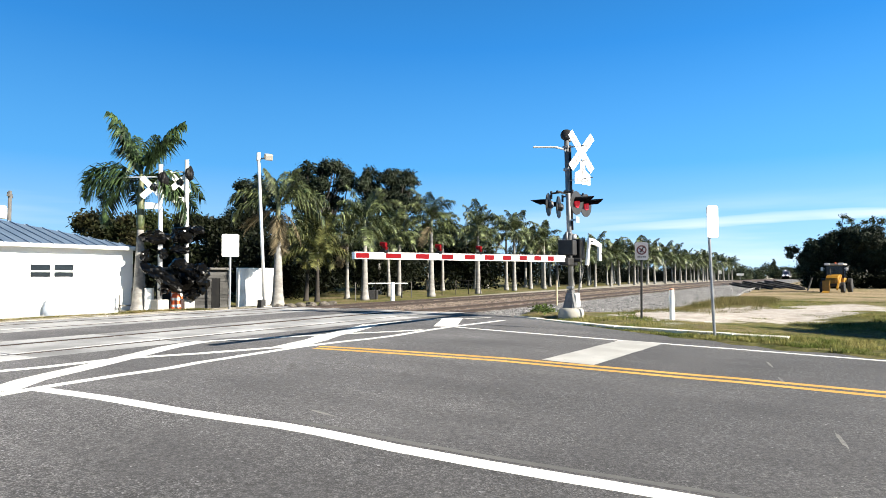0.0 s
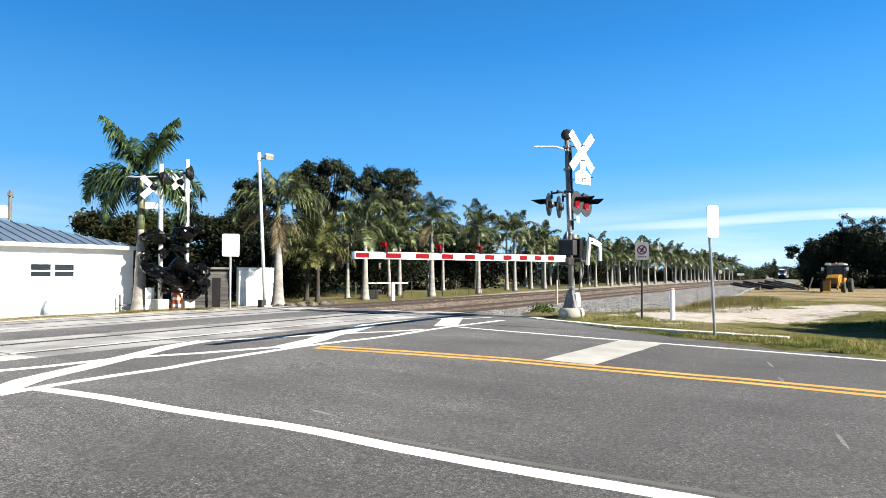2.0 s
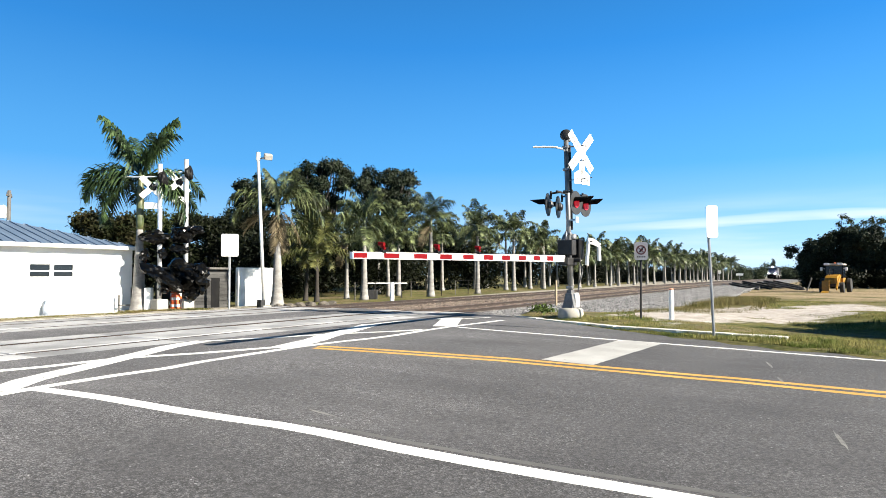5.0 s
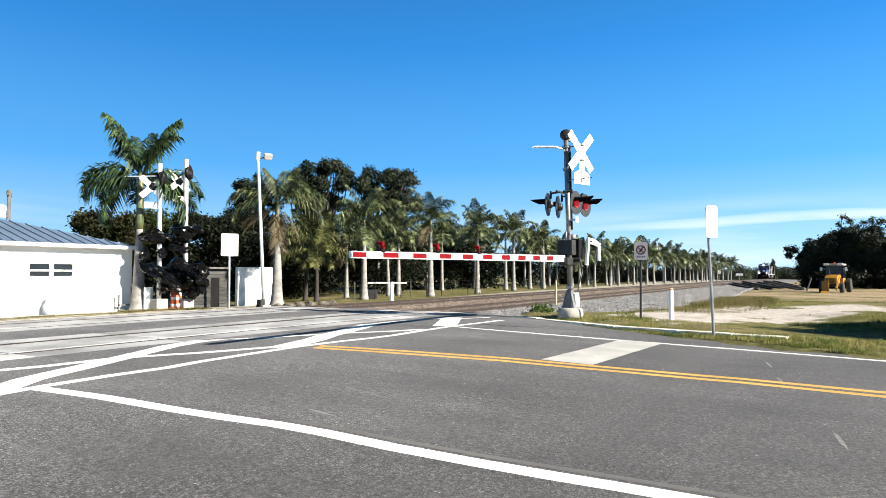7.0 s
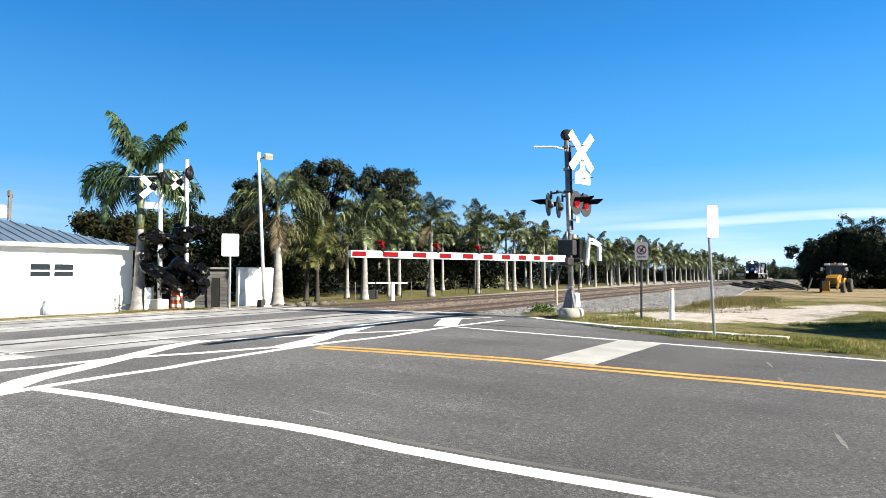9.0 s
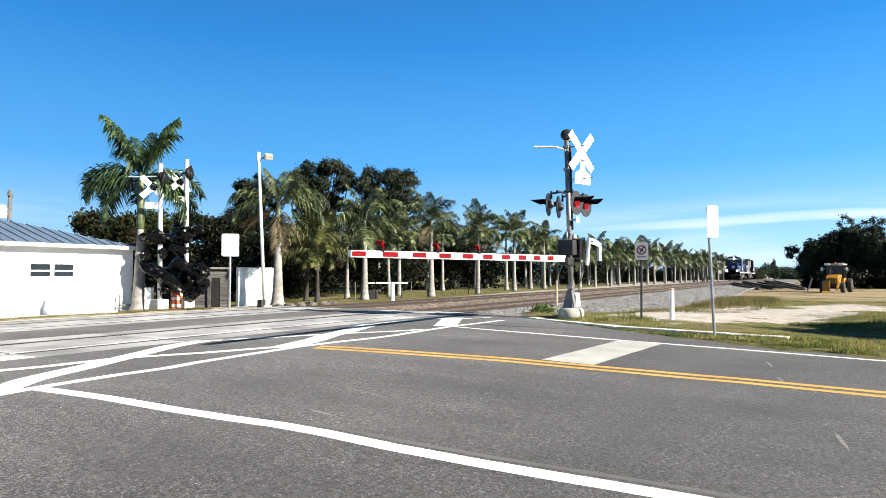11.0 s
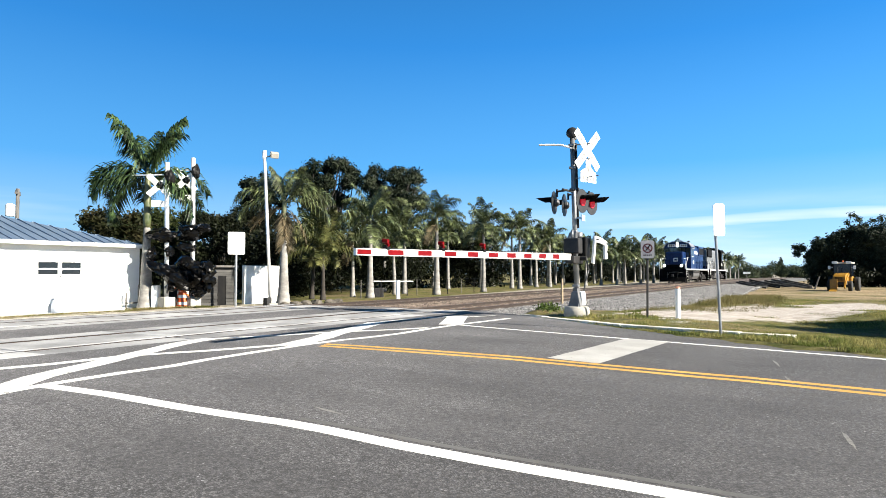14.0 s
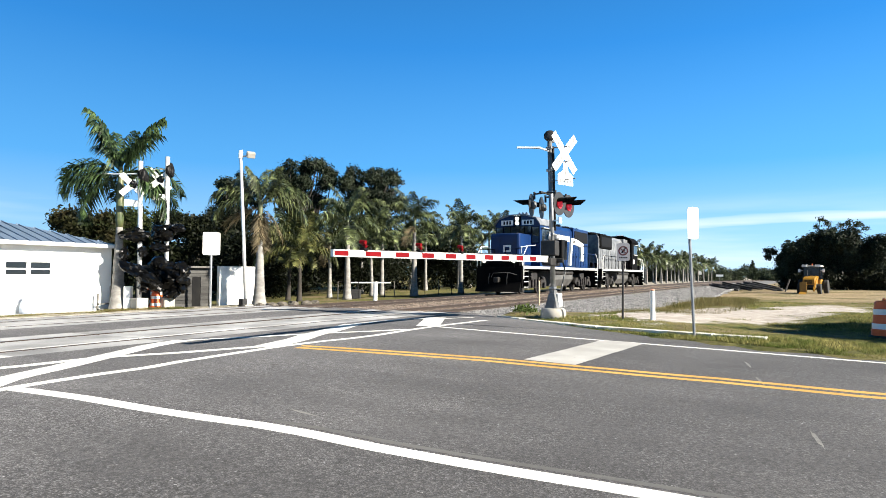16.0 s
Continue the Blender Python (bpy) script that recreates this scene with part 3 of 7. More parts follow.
RAILTOP = 0.125
RUST = mat("rusty_rail", (0.028, 0.020, 0.017), (0.040, 0.027, 0.021), size=2, rough=0.75, speck=0.2, metal=0.2)
SHINE = mat("polished_rail_head", (0.055, 0.048, 0.044), (0.035, 0.030, 0.027), size=3, rough=0.45, metal=0.4)
TIE = mat("creosoted_tie", (0.0782, 0.0578, 0.0442), (0.116, 0.0918, 0.0714), size=4, rough=0.9, speck=0.25, vary=0.25, stretch=(1, 0.3, 1))
STONE = mat("ballast_stone", (0.222, 0.220, 0.222), (0.112, 0.111, 0.114), size=2.5, rough=0.9, speck=0.15, island=0.6)
BED = mat("ballast_bed", (0.17, 0.167, 0.164), (0.050, 0.049, 0.048), size=9.0, rough=0.95, speck=0.5, grain=28.0, bump=0.9, lo=0.3, hi=0.7)


def fouled(m, y0, y1):
    """Brown rust and oil dirt on the stones between the rails."""
    n, l = m.node_tree.nodes, m.node_tree.links
    bs = n["Principled BSDF"]
    src = bs.inputs["Base Color"].links[0].from_socket
    tc = n.new("ShaderNodeTexCoord")
    sx = n.new("ShaderNodeSeparateXYZ")
    l.new(tc.outputs["Object"], sx.inputs["Vector"])
    nz = n.new("ShaderNodeTexNoise")
    nz.inputs["Scale"].default_value, nz.inputs["Detail"].default_value = 1.2, 5.0
    l.new(tc.outputs["Object"], nz.inputs["Vector"])
    ad = n.new("ShaderNodeMath")
    ad.operation = "ADD"
    sk = n.new("ShaderNodeMath")
    sk.operation = "MULTIPLY_ADD"
    sk.inputs[1].default_value = -SKEW
    l.new(sx.outputs["X"], sk.inputs[0])
    l.new(sx.outputs["Y"], sk.inputs[2])
    l.new(sk.outputs["Value"], ad.inputs[0])
    l.new(nz.outputs["Fac"], ad.inputs[1])
    mr = n.new("ShaderNodeMapRange")
    for k, v in (("From Min", y0), ("From Max", y1), ("To Max", 0.85)):
        mr.inputs[k].default_value = v
    l.new(ad.outputs["Value"], mr.inputs["Value"])
    end = n.new("ShaderNodeMapRange")
    end.inputs["From Min"].default_value, end.inputs["From Max"].default_value = 17.5, 17.0
    l.new(ad.outputs["Value"], end.inputs["Value"])
    both = n.new("ShaderNodeMath")
    both.operation = "MULTIPLY"
    l.new(mr.outputs["Result"], both.inputs[0])
    l.new(end.outputs["Result"], both.inputs[1])
    mu = n.new("ShaderNodeMix")
    mu.data_type, mu.blend_type = "RGBA", "MULTIPLY"
    mu.inputs["B"].default_value = (0.88, 0.66, 0.49, 1)
    l.new(both.outputs["Value"], mu.inputs["Factor"])
    l.new(src, mu.inputs["A"])
    l.new(mu.outputs["Result"], bs.inputs["Base Color"])


fouled(STONE, 9.9, 10.7)
fouled(BED, 9.9, 10.7)
PANEL = mat("crossing_panel", (0.37, 0.372, 0.376), (0.19, 0.191, 0.193), size=0.8, rough=0.85, speck=0.14, grain=30, vary=0.16)
SEAM = mat("dark_crossing_bed", (0.0136, 0.0136, 0.0136), (0.0238, 0.0231, 0.0218), size=3, rough=0.95)


def make_rails():
    prof = [(-0.07, -0.17), (0.07, -0.17), (0.07, -0.158), (0.012, -0.145), (0.012, -0.045), (0.035, -0.035), (0.035, -0.004), (0.03, 0), (-0.03, 0), (-0.035, -0.004), (-0.035, -0.035), (-0.012, -0.045), (-0.012, -0.145), (-0.07, -0.158)]
    for c in TRACKS:
        for s in (-1, 1):
            bm = B()
            y = c + s * 0.75
            k = len(prof)
            cuts = [[bm.verts.new((x, line_y(y, x) + u, RAILTOP - dip(x) + w)) for u, w in prof] for x in [-70] + list(range(110, 431, 8)) + [700]]
            for a, b in zip(cuts[:-1], cuts[1:]):
                for i in range(k):
                    f = bm.faces.new((a[i], a[(i + 1) % k], b[(i + 1) % k], b[i]))
                    if i == 7:
                        f.material_index = 1
            bmesh.ops.recalc_face_normals(bm, faces=list(bm.faces))
            solid("rail", bm, [RUST, SHINE], "long rusty steel rail with a worn shiny head", "rail", group="rails", kind="structure")


def make_ties():
    bm = B()
    box(bm, -0.115, 0.115, -1.3, 1.3, -0.16, 0.0, 0.012)
    me = mesh_of(bm, "tie", TIE)
    for c in TRACKS:
        bed = thing("track_ties", "row of dark weathered wooden ties under the rails", "railway ties", pose(0, c, 0), "track ties", "structure")
        rows = []
        x = 17.3
        while x < 420:
            if x < 95:
                part("tie", me, None, bed, m=pose(x + random.uniform(-0.03, 0.03), SKEW * x + random.uniform(-0.05, 0.05), RAILTOP - 0.165 + random.uniform(-0.012, 0.004), 0, 0, random.uniform(-1.2, 1.2)))
            else:
                rows.append(x)
            x += 0.56
        far = B()
        for x in rows:
            box(far, x - 0.115, x + 0.115, SKEW * x - 1.3, SKEW * x + 1.3, -0.2 - dip(x), RAILTOP - 0.168 - dip(x))
        tagged(part("tie_row", far, TIE, bed), kind="stuff")


def scatter(name, tv, tf, places, material, label, category, smooth=False):
    """Many small copies of a template form, joined: rows of (4 x 4 matrix entries) applied to the template."""
    n, k = len(places), len(tv)
    v = np.einsum("nij,kj->nki", places[:, :3, :3], tv) + places[:, None, :3, 3]
    v += np.random.normal(0, 1, v.shape) * (np.linalg.norm(places[:, :3, 0], axis=1) * 0.16)[:, None, None]
    f = np.array(tf)
    faces = (f[None] + (np.arange(n) * k)[:, None, None]).reshape(-1, f.shape[1])
    me = bpy.data.meshes.new(name)
    me.vertices.add(n * k)
    me.vertices.foreach_set("co", v.reshape(-1).astype(np.float32))
    me.loops.add(faces.size)
    me.loops.foreach_set("vertex_index", faces.reshape(-1).astype(np.int32))
    me.polygons.add(len(faces))
    me.polygons.foreach_set("loop_start", np.arange(0, faces.size, f.shape[1], dtype=np.int32))
    me.update(calc_edges=True)
    me.validate()
    me.materials.append(material)
    return solid(name, me, None, label, category, kind="stuff")


def turns(n, scale, flat=1.0):
    """Random turns and sizes as n matrices."""
    q = np.random.normal(size=(n, 4))
    q /= np.linalg.norm(q, axis=1)[:, None]
    w, x, y, z = q.T
    r = np.stack([1 - 2 * (y * y + z * z), 2 * (x * y - z * w), 2 * (x * z + y * w), 2 * (x * y + z * w), 1 - 2 * (x * x + z * z), 2 * (y * z - x * w), 2 * (x * z - y * w), 2 * (y * z + x * w), 1 - 2 * (x * x + y * y)], -1).reshape(n, 3, 3)
    m = np.zeros((n, 4, 4))
    m[:, :3, :3] = r * scale[:, None, None]
    m[:, 3, 3] = 1
    return m


OCTA_V = np.array([(1, 0, 0), (-1, 0, 0), (0, 1, 0), (0, -1, 0), (0, 0, 0.8), (0, 0, -0.8)])
OCTA_F = [(0, 2, 4), (2, 1, 4), (1, 3, 4), (3, 0, 4), (2, 0, 5), (1, 2, 5), (3, 1, 5), (0, 3, 5)]


def bed_edge(x):
    """Where the ballast's near side ends."""
    return 6.6 - 1.6 * ease((x - 17) / 6) + 2.3 * ease((x - 25) / 50) + 0.35 * noise.noise((x * 0.5, 0, 5)) + 0.25 * noise.noise((x * 1.7, 0, 9))


def bed_z(x, y):
    e = bed_edge(x)
    z = -0.20 + 0.14 * ease((y - e) / 2.2)
    far = y - SKEW * x
    if far > 16.9:
        z -= 0.14 * ease((far - 16.9) / 1.3)
    return z + 0.02 * noise.noise((x * 1.3, y * 1.3, 2)) + 0.05 - dip(x)


def make_ballast():
    xs = list(np.arange(16.6, 40, 0.35)) + list(np.arange(40, 100, 1.5)) + list(np.arange(100, 480, 8))
    verts, faces, k = [], [], 40
    for x in xs:
        e = bed_edge(x)
        for j in range(k + 1):
            y = e - 0.2 + (18.2 + SKEW * x - e + 0.2) * j / k
            verts.append((x, y, bed_z(x, y) if 0 < j < k else -0.3 - dip(x)))
    for i in range(len(xs) - 1):
        for j in range(k):
            a = i * (k + 1) + j
            faces.append((a, a + k + 1, a + k + 2, a + 1))
    solid("ballast_bed", arrays("ballast_bed", verts, faces, BED, True), None, "grey crushed stone ballast under the tracks", "ballast", kind="structure")
    n = 120000
    x = 16.8 + 62 * np.random.rand(n) ** 1.9
    y = np.empty(n)
    z = np.empty(n)
    for i in range(n):
        e = bed_edge(x[i]) - 0.25
        y[i] = e + (17.7 + SKEW * x[i] - e) * random.random() ** 1.8
        z[i] = bed_z(x[i], y[i]) + 0.012
    m = turns(n, np.random.uniform(0.022, 0.05, n) * (1 + (x - 17) / 55))
    m[:, 0, 3], m[:, 1, 3], m[:, 2, 3] = x, y, z
    keep = np.ones(n, bool)
    for c in TRACKS:
        for s in (-1, 1):
            keep &= np.abs(y - SKEW * x - c - s * 0.75) > 0.09
    scatter("ballast_stones", OCTA_V, OCTA_F, m[keep], STONE, "loose grey crushed ballast stones", "ballast")


def make_crossing():
    bm = B()
    box(bm, -60, 17.0, 9.2, 17.2, -0.2, 0.03)
    solid("crossing_bed", bm, SEAM, "dark bed below the crossing panels", "road", kind="structure")
    long, gap = 2.44, 0.02
    strips = []
    for c in TRACKS:
        strips += [(c - 0.67 + 0.08, c + 0.67 - 0.08), (c - 0.75 - 0.045 - 0.62, c - 0.75 - 0.045), (c + 0.75 + 0.045, c + 0.75 + 0.045 + 0.62)]
    holder = thing("crossing_panels", "worn pale concrete panels between the rails", "level crossing", pose(0, 0, 0), kind="structure")
    for a, b in strips:
        bm = B()
        box(bm, 0, long - gap, a, b, 0.0, 0.122, 0.012)
        me = mesh_of(bm, "panel", PANEL)
        x = 16.9 - long
        while x > -30:
            part("panel", me, None, holder, m=pose(x, SKEW * x, random.uniform(-0.006, 0.003), 0, 0, math.degrees(SKEW)))
            x -= long
    for x0, a, b, lean in ((-5, 9.2, TRACKS[0] - 1.418, 0), (-60, TRACKS[0] + 1.418, TRACKS[1] - 1.418, SKEW)):
        bm = B()
        vs = box(bm, x0, 16.95, a, b, -0.1, 0.121)
        for v in vs:
            v.co.y += (lean if v.co.y < (a + b) / 2 else SKEW) * v.co.x
        solid("road_infill", bm, ASPHALT, "strip of asphalt between the crossing panels", "road", kind="structure")


make_rails()
make_ties()
make_ballast()
make_crossing()
# ---------------------------------------------------------------- crossing signal with lowered gate
FADED = mat("faded_lettering", (0.15, 0.15, 0.152), (0.24, 0.24, 0.24), size=9, rough=0.7)
SIG = (15.91, 5.9, 0.14)


def disc(bm, r, depth, m, n=24):
    bmesh.ops.create_cone(bm, cap_ends=True, segments=n, radius1=r, radius2=r, depth=depth, matrix=m)


def facing(x, y, z, degrees):
    """A frame whose -y axis points along the compass angle given."""
    return pose(x, y, z, 0, 0, degrees + 90)


def cross_sign(parent, m, plate=True, size=1.22, bars=True):
    """Two white boards crossed, a smaller board below; its face is -y."""
    for i, a in enumerate((45, -45)):
        bm = B()
        box(bm, -size / 2, size / 2, -0.006, 0.006, -0.115, 0.115, 0.003)
        b = part("crossed_board", bm, WHITE, parent, m=m @ pose(0, -0.012 * i, 0, 0, a, 0))
        if bars:
            bm = B()
            for k in range(8):
                x = -0.52 + k * 0.135 + (0.07 if k > 3 else 0)
                if abs(x + 0.04) > 0.13:
                    box(bm, x, x + 0.075, -0.0085, -0.0062, -0.045, 0.045)
            tagged(part("letter_bars", bm, FADED, b, "grey bars of faded lettering"), kind="stuff")
    if plate:
        bm = B()
        prism(bm, [(-0.34, -0.42), (-0.34, -0.14), (-0.11, -0.02), (-0.11, 0.22), (0.11, 0.22), (0.11, -0.02), (0.34, -0.14), (0.34, -0.42)], -0.022, -0.012, pose(0, -0.014, -0.46) @ Matrix.Scale(0.95, 4))
        b = part("track_count_board", bm, WHITE, parent, "white board below the crossed boards", m=m)
        bm = B()
        for k in range(5):
            box(bm, -0.25 + k * 0.105, -0.18 + k * 0.105, -0.039, -0.0355, -0.80, -0.70)
        box(bm, -0.05, 0.05, -0.039, -0.0355, -0.62, -0.42)
        tagged(part("letter_bars", bm, FADED, b, "grey bars of faded lettering"), kind="stuff")


DISCGREY = mat("dull_black_disc", (0.0136, 0.0136, 0.0143), (0.0238, 0.0238, 0.0245), size=4, rough=0.5, speck=0.1)


def flasher(parent, m, lens, back=DISCGREY):
    """Round black background, long hood and red lens; faces -y."""
    bm = B()
    disc(bm, 0.305, 0.02, pose(0, 0, 0, 90))
    head = part("background_disc", bm, back, parent, m=m)
    bm = B()
    lathe(bm, [(0.09, 0), (0.105, 0.03), (0.10, 0.09), (0.06, 0.12)], 16, pose(0, 0.01, 0, -90))
    part("lamp_housing", bm, GREYBOX, head)
    bm = B()
    disc(bm, 0.125, 0.03, pose(0, -0.02, 0, 90))
    part("lens", bm, lens, head, "round red signal lens")
    bm = B()
    a0, a1, k = math.radians(12), math.radians(168), 16
    ring = []
    for j, (y, r) in enumerate(((-0.012, 0.155), (-0.50, 0.145))):
        ring.append([(r * math.cos(a0 + (a1 - a0) * i / k), y if j == 0 else y + 0.22 * (1 - math.sin(math.pi * i / k)), r * math.sin(a0 + (a1 - a0) * i / k)) for i in range(k + 1)])
    vs = [[bm.verts.new(p) for p in r] for r in ring]
    for i in range(k):
        bm.faces.new((vs[0][i], vs[0][i + 1], vs[1][i + 1], vs[1][i]))
    bmesh.ops.solidify(bm, geom=list(bm.faces), thickness=0.006)
    part("hood", bm, BLACK, head, "black sheet metal hood")


GATE = []


def make_signal():
    s = thing("crossing_signal", "silver railway crossing signal with red lamps, crossed boards and gate", "crossing signal", pose(*SIG, 0, 0, 0))
    bm = B()
    lathe(bm, [(0.34, -0.12), (0.335, 0.12), (0.31, 0.22), (0.27, 0.25)], 24)
    part("foundation", bm, PALECON, s, "round pale concrete foundation", smooth=True)
    bm = B()
    lathe(bm, [(0.22, 0.25), (0.21, 0.30), (0.13, 0.62), (0.10, 0.64), (0.10, 0.72)], 4, pose(0, 0, 0, 0, 0, 30))
    part("base_casting", bm, mat("dull_galvanised", (0.136, 0.139, 0.143), (0.0816, 0.0836, 0.0864), size=5, rough=0.6, speck=0.12), s, "galvanised four-sided base casting")
    bm = B()
    box(bm, 0.1, 0.26, -0.15, 0.12, 0.27, 0.62, 0.02, pose(0, 0, 0, 0, -8, -22))
    part("junction_box", bm, WHITE, s)
    bm = B()
    rod(bm, (0, 0, 0.66), (0, 0.09, 4.86), 0.064, 0.064, 16)
    mast = part("mast", bm, GALV, s, "silver steel mast", smooth=True)
    for z in (0.78, 1.42, 2.2, 3.32, 3.9, 4.5):
        bm = B()
        box(bm, -0.085, 0.085, -0.085, 0.085, z - 0.035, z + 0.035, 0.02, pose(0, 0.02 * z, 0))
        part("clamp", bm, GALV, s)
    bm = B()
    rod(bm, (0.045, -0.035, 2.3), (0.045, 0.012, 4.55), 0.036, 0.036, 12)
    part("conduit", bm, DARKSTEEL, s, "dark conduit along the mast", smooth=True)
    # bell
    bm = B()
    lathe(bm, [(0.02, -0.02), (0.12, 0.0), (0.155, 0.04), (0.15, 0.07), (0.09, 0.1), (0.03, 0.11)], 24, pose(-0.06, 0.06, 4.80, 0, -78, 12))
    bell = part("bell", bm, DARKSTEEL, s, "dark round warning bell", smooth=True)
    bm = B()
    rod(bm, (0.02, 0.08, 4.72), (0.0, 0.08, 4.86), 0.03)
    box(bm, -0.02, 0.14, 0.0, 0.14, 4.66, 4.78, 0.02)
    part("bell_bracket", bm, GALV, s)
    # slim arm that reaches out behind
    bm = B()
    tube(bm, [(-0.02, 0.06, 4.38), (-0.07, 0.14, 4.44), (-0.16, 0.29, 4.49), (-0.27, 0.47, 4.505)], 0.026, 8)
    box(bm, 0.26, 0.9, -0.05, 0.05, 4.488, 4.524, 0.012, pose(-0.02, 0.06, 0, 0, 0, 121))
    part("outreach_arm", bm, WHITE, s, "slim pale arm", smooth=False)
    cross_sign(s, facing(0.03, -0.31, 4.34, 252), size=1.3)
    for z in (4.1, 4.5):
        bm = B()
        rod(bm, (0, 0.06, z), (0.02, -0.40, z), 0.018)
        part("sign_bracket", bm, GALV, s)
    bm = B()
    rod(bm, (-0.05, 0.05, 3.60), (0.0, -0.62, 3.64), 0.012)
    part("thin_rod", bm, GALV, s)
    # lamps
    bm = B()
    rod(bm, (-0.62, 0.12, 3.26), (0.62, 0.02, 3.26), 0.03)
    rod(bm, (-0.40, 0.09, 3.26), (-0.42, 0.36, 3.24), 0.025)
    rod(bm, (0.40, 0.09, 3.26), (0.38, 0.36, 3.24), 0.025)
    rod(bm, (-0.40, 0.02, 3.26), (-0.42, -0.22, 3.24), 0.025)
    rod(bm, (0.40, 0.02, 3.26), (0.38, -0.22, 3.24), 0.025)
    for x in (-0.41, 0.39):
        rod(bm, (x, 0.36, 3.3), (x, 0.36, 3.1), 0.03)
        rod(bm, (x, -0.22, 3.3), (x, -0.22, 3.1), 0.03)
    part("lamp_crossarm", bm, DARKSTEEL, s)
    for x in (-0.36, 0.36):
        flasher(s, facing(x, -0.30, 2.96, 261), LAMPRED)
        flasher(s, facing(x, 0.46, 2.96, 99), LENSRED)
    bm = B()
    box(bm, -0.10, 0.14, -0.2, -0.18, 2.48, 2.64, 0.004)
    box(bm, -0.02, 0.02, -0.185, 0.05, 2.54, 2.58)
    part("number_plate", bm, mat("pale_blue_plate", (0.35, 0.5, 0.62), (0.3, 0.45, 0.6), rough=0.5), s, "small pale blue plate")
    # gate machine
    bm = B()
    box(bm, -0.36, -0.06, -0.2, 0.22, 1.62, 2.02, 0.03)
    part("gate_machine", bm, DARKSTEEL, s, "dark gate machine housing")
    bm = B()
    box(bm, 0.06, 0.44, -0.24, 0.2, 1.52, 2.06, 0.035)
    part("gate_motor_box", bm, BLACK, s, "black gate motor box")
    bm = B()
    rod(bm, (-0.05, 0.16, 1.95), (0.1, 0.16, 2.16), 0.09, 0.07, 14)
    rod(bm, (0.2, 0.0, 2.02), (0.2, 0.0, 2.2), 0.1, 0.1, 14)
    rod(bm, (-0.28, 0, 2.0), (-0.28, 0, 2.24), 0.03, 0.03, 10)
    part("machine_cap", bm, GALV, s, smooth=True)
    bm = B()
    box(bm, -0.5, 0.2, -0.13, 0.13, 1.36, 1.56, 0.03)
    rod(bm, (-0.05, -0.3, 1.5), (-0.05, 0.3, 1.5), 0.06, 0.06, 12)
    part("arm_hub", bm, DARKSTEEL, s)
    bm = B()
    prism(bm, [(0.10, 1.38), (0.22, 1.36), (0.36, 1.98), (0.30, 2.10), (0.22, 1.8)], -0.42, -0.36)
    prism(bm, [(0.26, 1.94), (0.28, 2.10), (0.75, 2.08), (1.30, 1.98), (1.28, 1.86), (0.75, 1.93)], -0.41, -0.36)
    part("counterweight_arm", bm, WHITE, s, "white bent counterweight arm")
    bm = B()
    box(bm, 1.12, 1.30, -0.42, -0.35, 1.50, 1.98, 0.015)
    part("counterweight", bm, WHITE, s, "white counterweight plate")
    for x, z in ((0.38, 2.0), (0.5, 2.01), (1.2, 1.92), (1.22, 1.7)):
        bm = B()
        rod(bm, (x, -0.44, z), (x, -0.33, z), 0.022, 0.022, 8)
        part("bolt", bm, DARKSTEEL, s)
    bm = B()
    tube(bm, [(0.2, -0.2, 1.5), (0.2, -0.26, 1.2), (0.14, -0.2, 0.9), (0.16, -0.14, 0.62)], 0.02, 8)
    part("cable", bm, GREYBOX, s, smooth=True)
    # arm
    ln, h0, h1 = 8.45, 0.080, 0.050
    arm = thing("gate_arm", "", "", pose(-0.44, 0, 1.53, 0, -0.8, 0))
    arm.parent = s
    GATE.append(arm)
    bm = B()
    prism(bm, [(0, -h0), (0, h0), (-ln, h1), (-ln, -h1)], -0.028, 0.028)
    part("boom", bm, WHITE, arm, "white tapered gate boom")
    first = ln + 0.07
    for k in range(10):
        xa = -(first - k * 0.812)
        xb = xa + 0.405
        if k == 0:
            xa = -ln + 0.015
        def hh(x):
            return (h0 + (h1 - h0) * (-x / ln)) * 0.74
        bm = B()
        prism(bm, [(xa, -hh(xa)), (xa, hh(xa)), (xb, hh(xb)), (xb, -hh(xb))], -0.031, 0.031)
        part("red_stripe", bm, RED, arm)
    for x in (-(ln - 0.74), -(ln - 2.32), -(ln - 3.82)):
        hz = h0 + (h1 - h0) * (-x / ln)
        bm = B()
        box(bm, x - 0.045, x + 0.045, -0.05, 0.05, hz - 0.01, hz + 0.035, 0.01)
        rod(bm, (x, 0, hz + 0.03), (x + 0.0, 0, hz + 0.06), 0.02)
        base = part("lamp_base", bm, BLACK, arm)
        bm = B()
        rod(bm, (x - 0.02, -0.05, hz + 0.12), (x - 0.02, 0.05, hz + 0.13), 0.032, 0.032, 14)
        rod(bm, (x + 0.015, -0.035, hz + 0.055), (x + 0.02, 0.035, hz + 0.10), 0.026, 0.026, 12)
        part("arm_lamp", bm, RED, base, "small red warning lamp", smooth=False)
    bm = B()
    tube(bm, [(-0.2, 0, h0 + 0.01), (-3, 0, h0 + 0.0), (-6, 0, h1 + 0.012), (-ln + 0.7, 0, h1 + 0.008)], 0.008, 6)
    part("wire", bm, BLACK, arm)
    return s


make_signal()

# ---------------------------------------------------------------- bagged signals across the rails


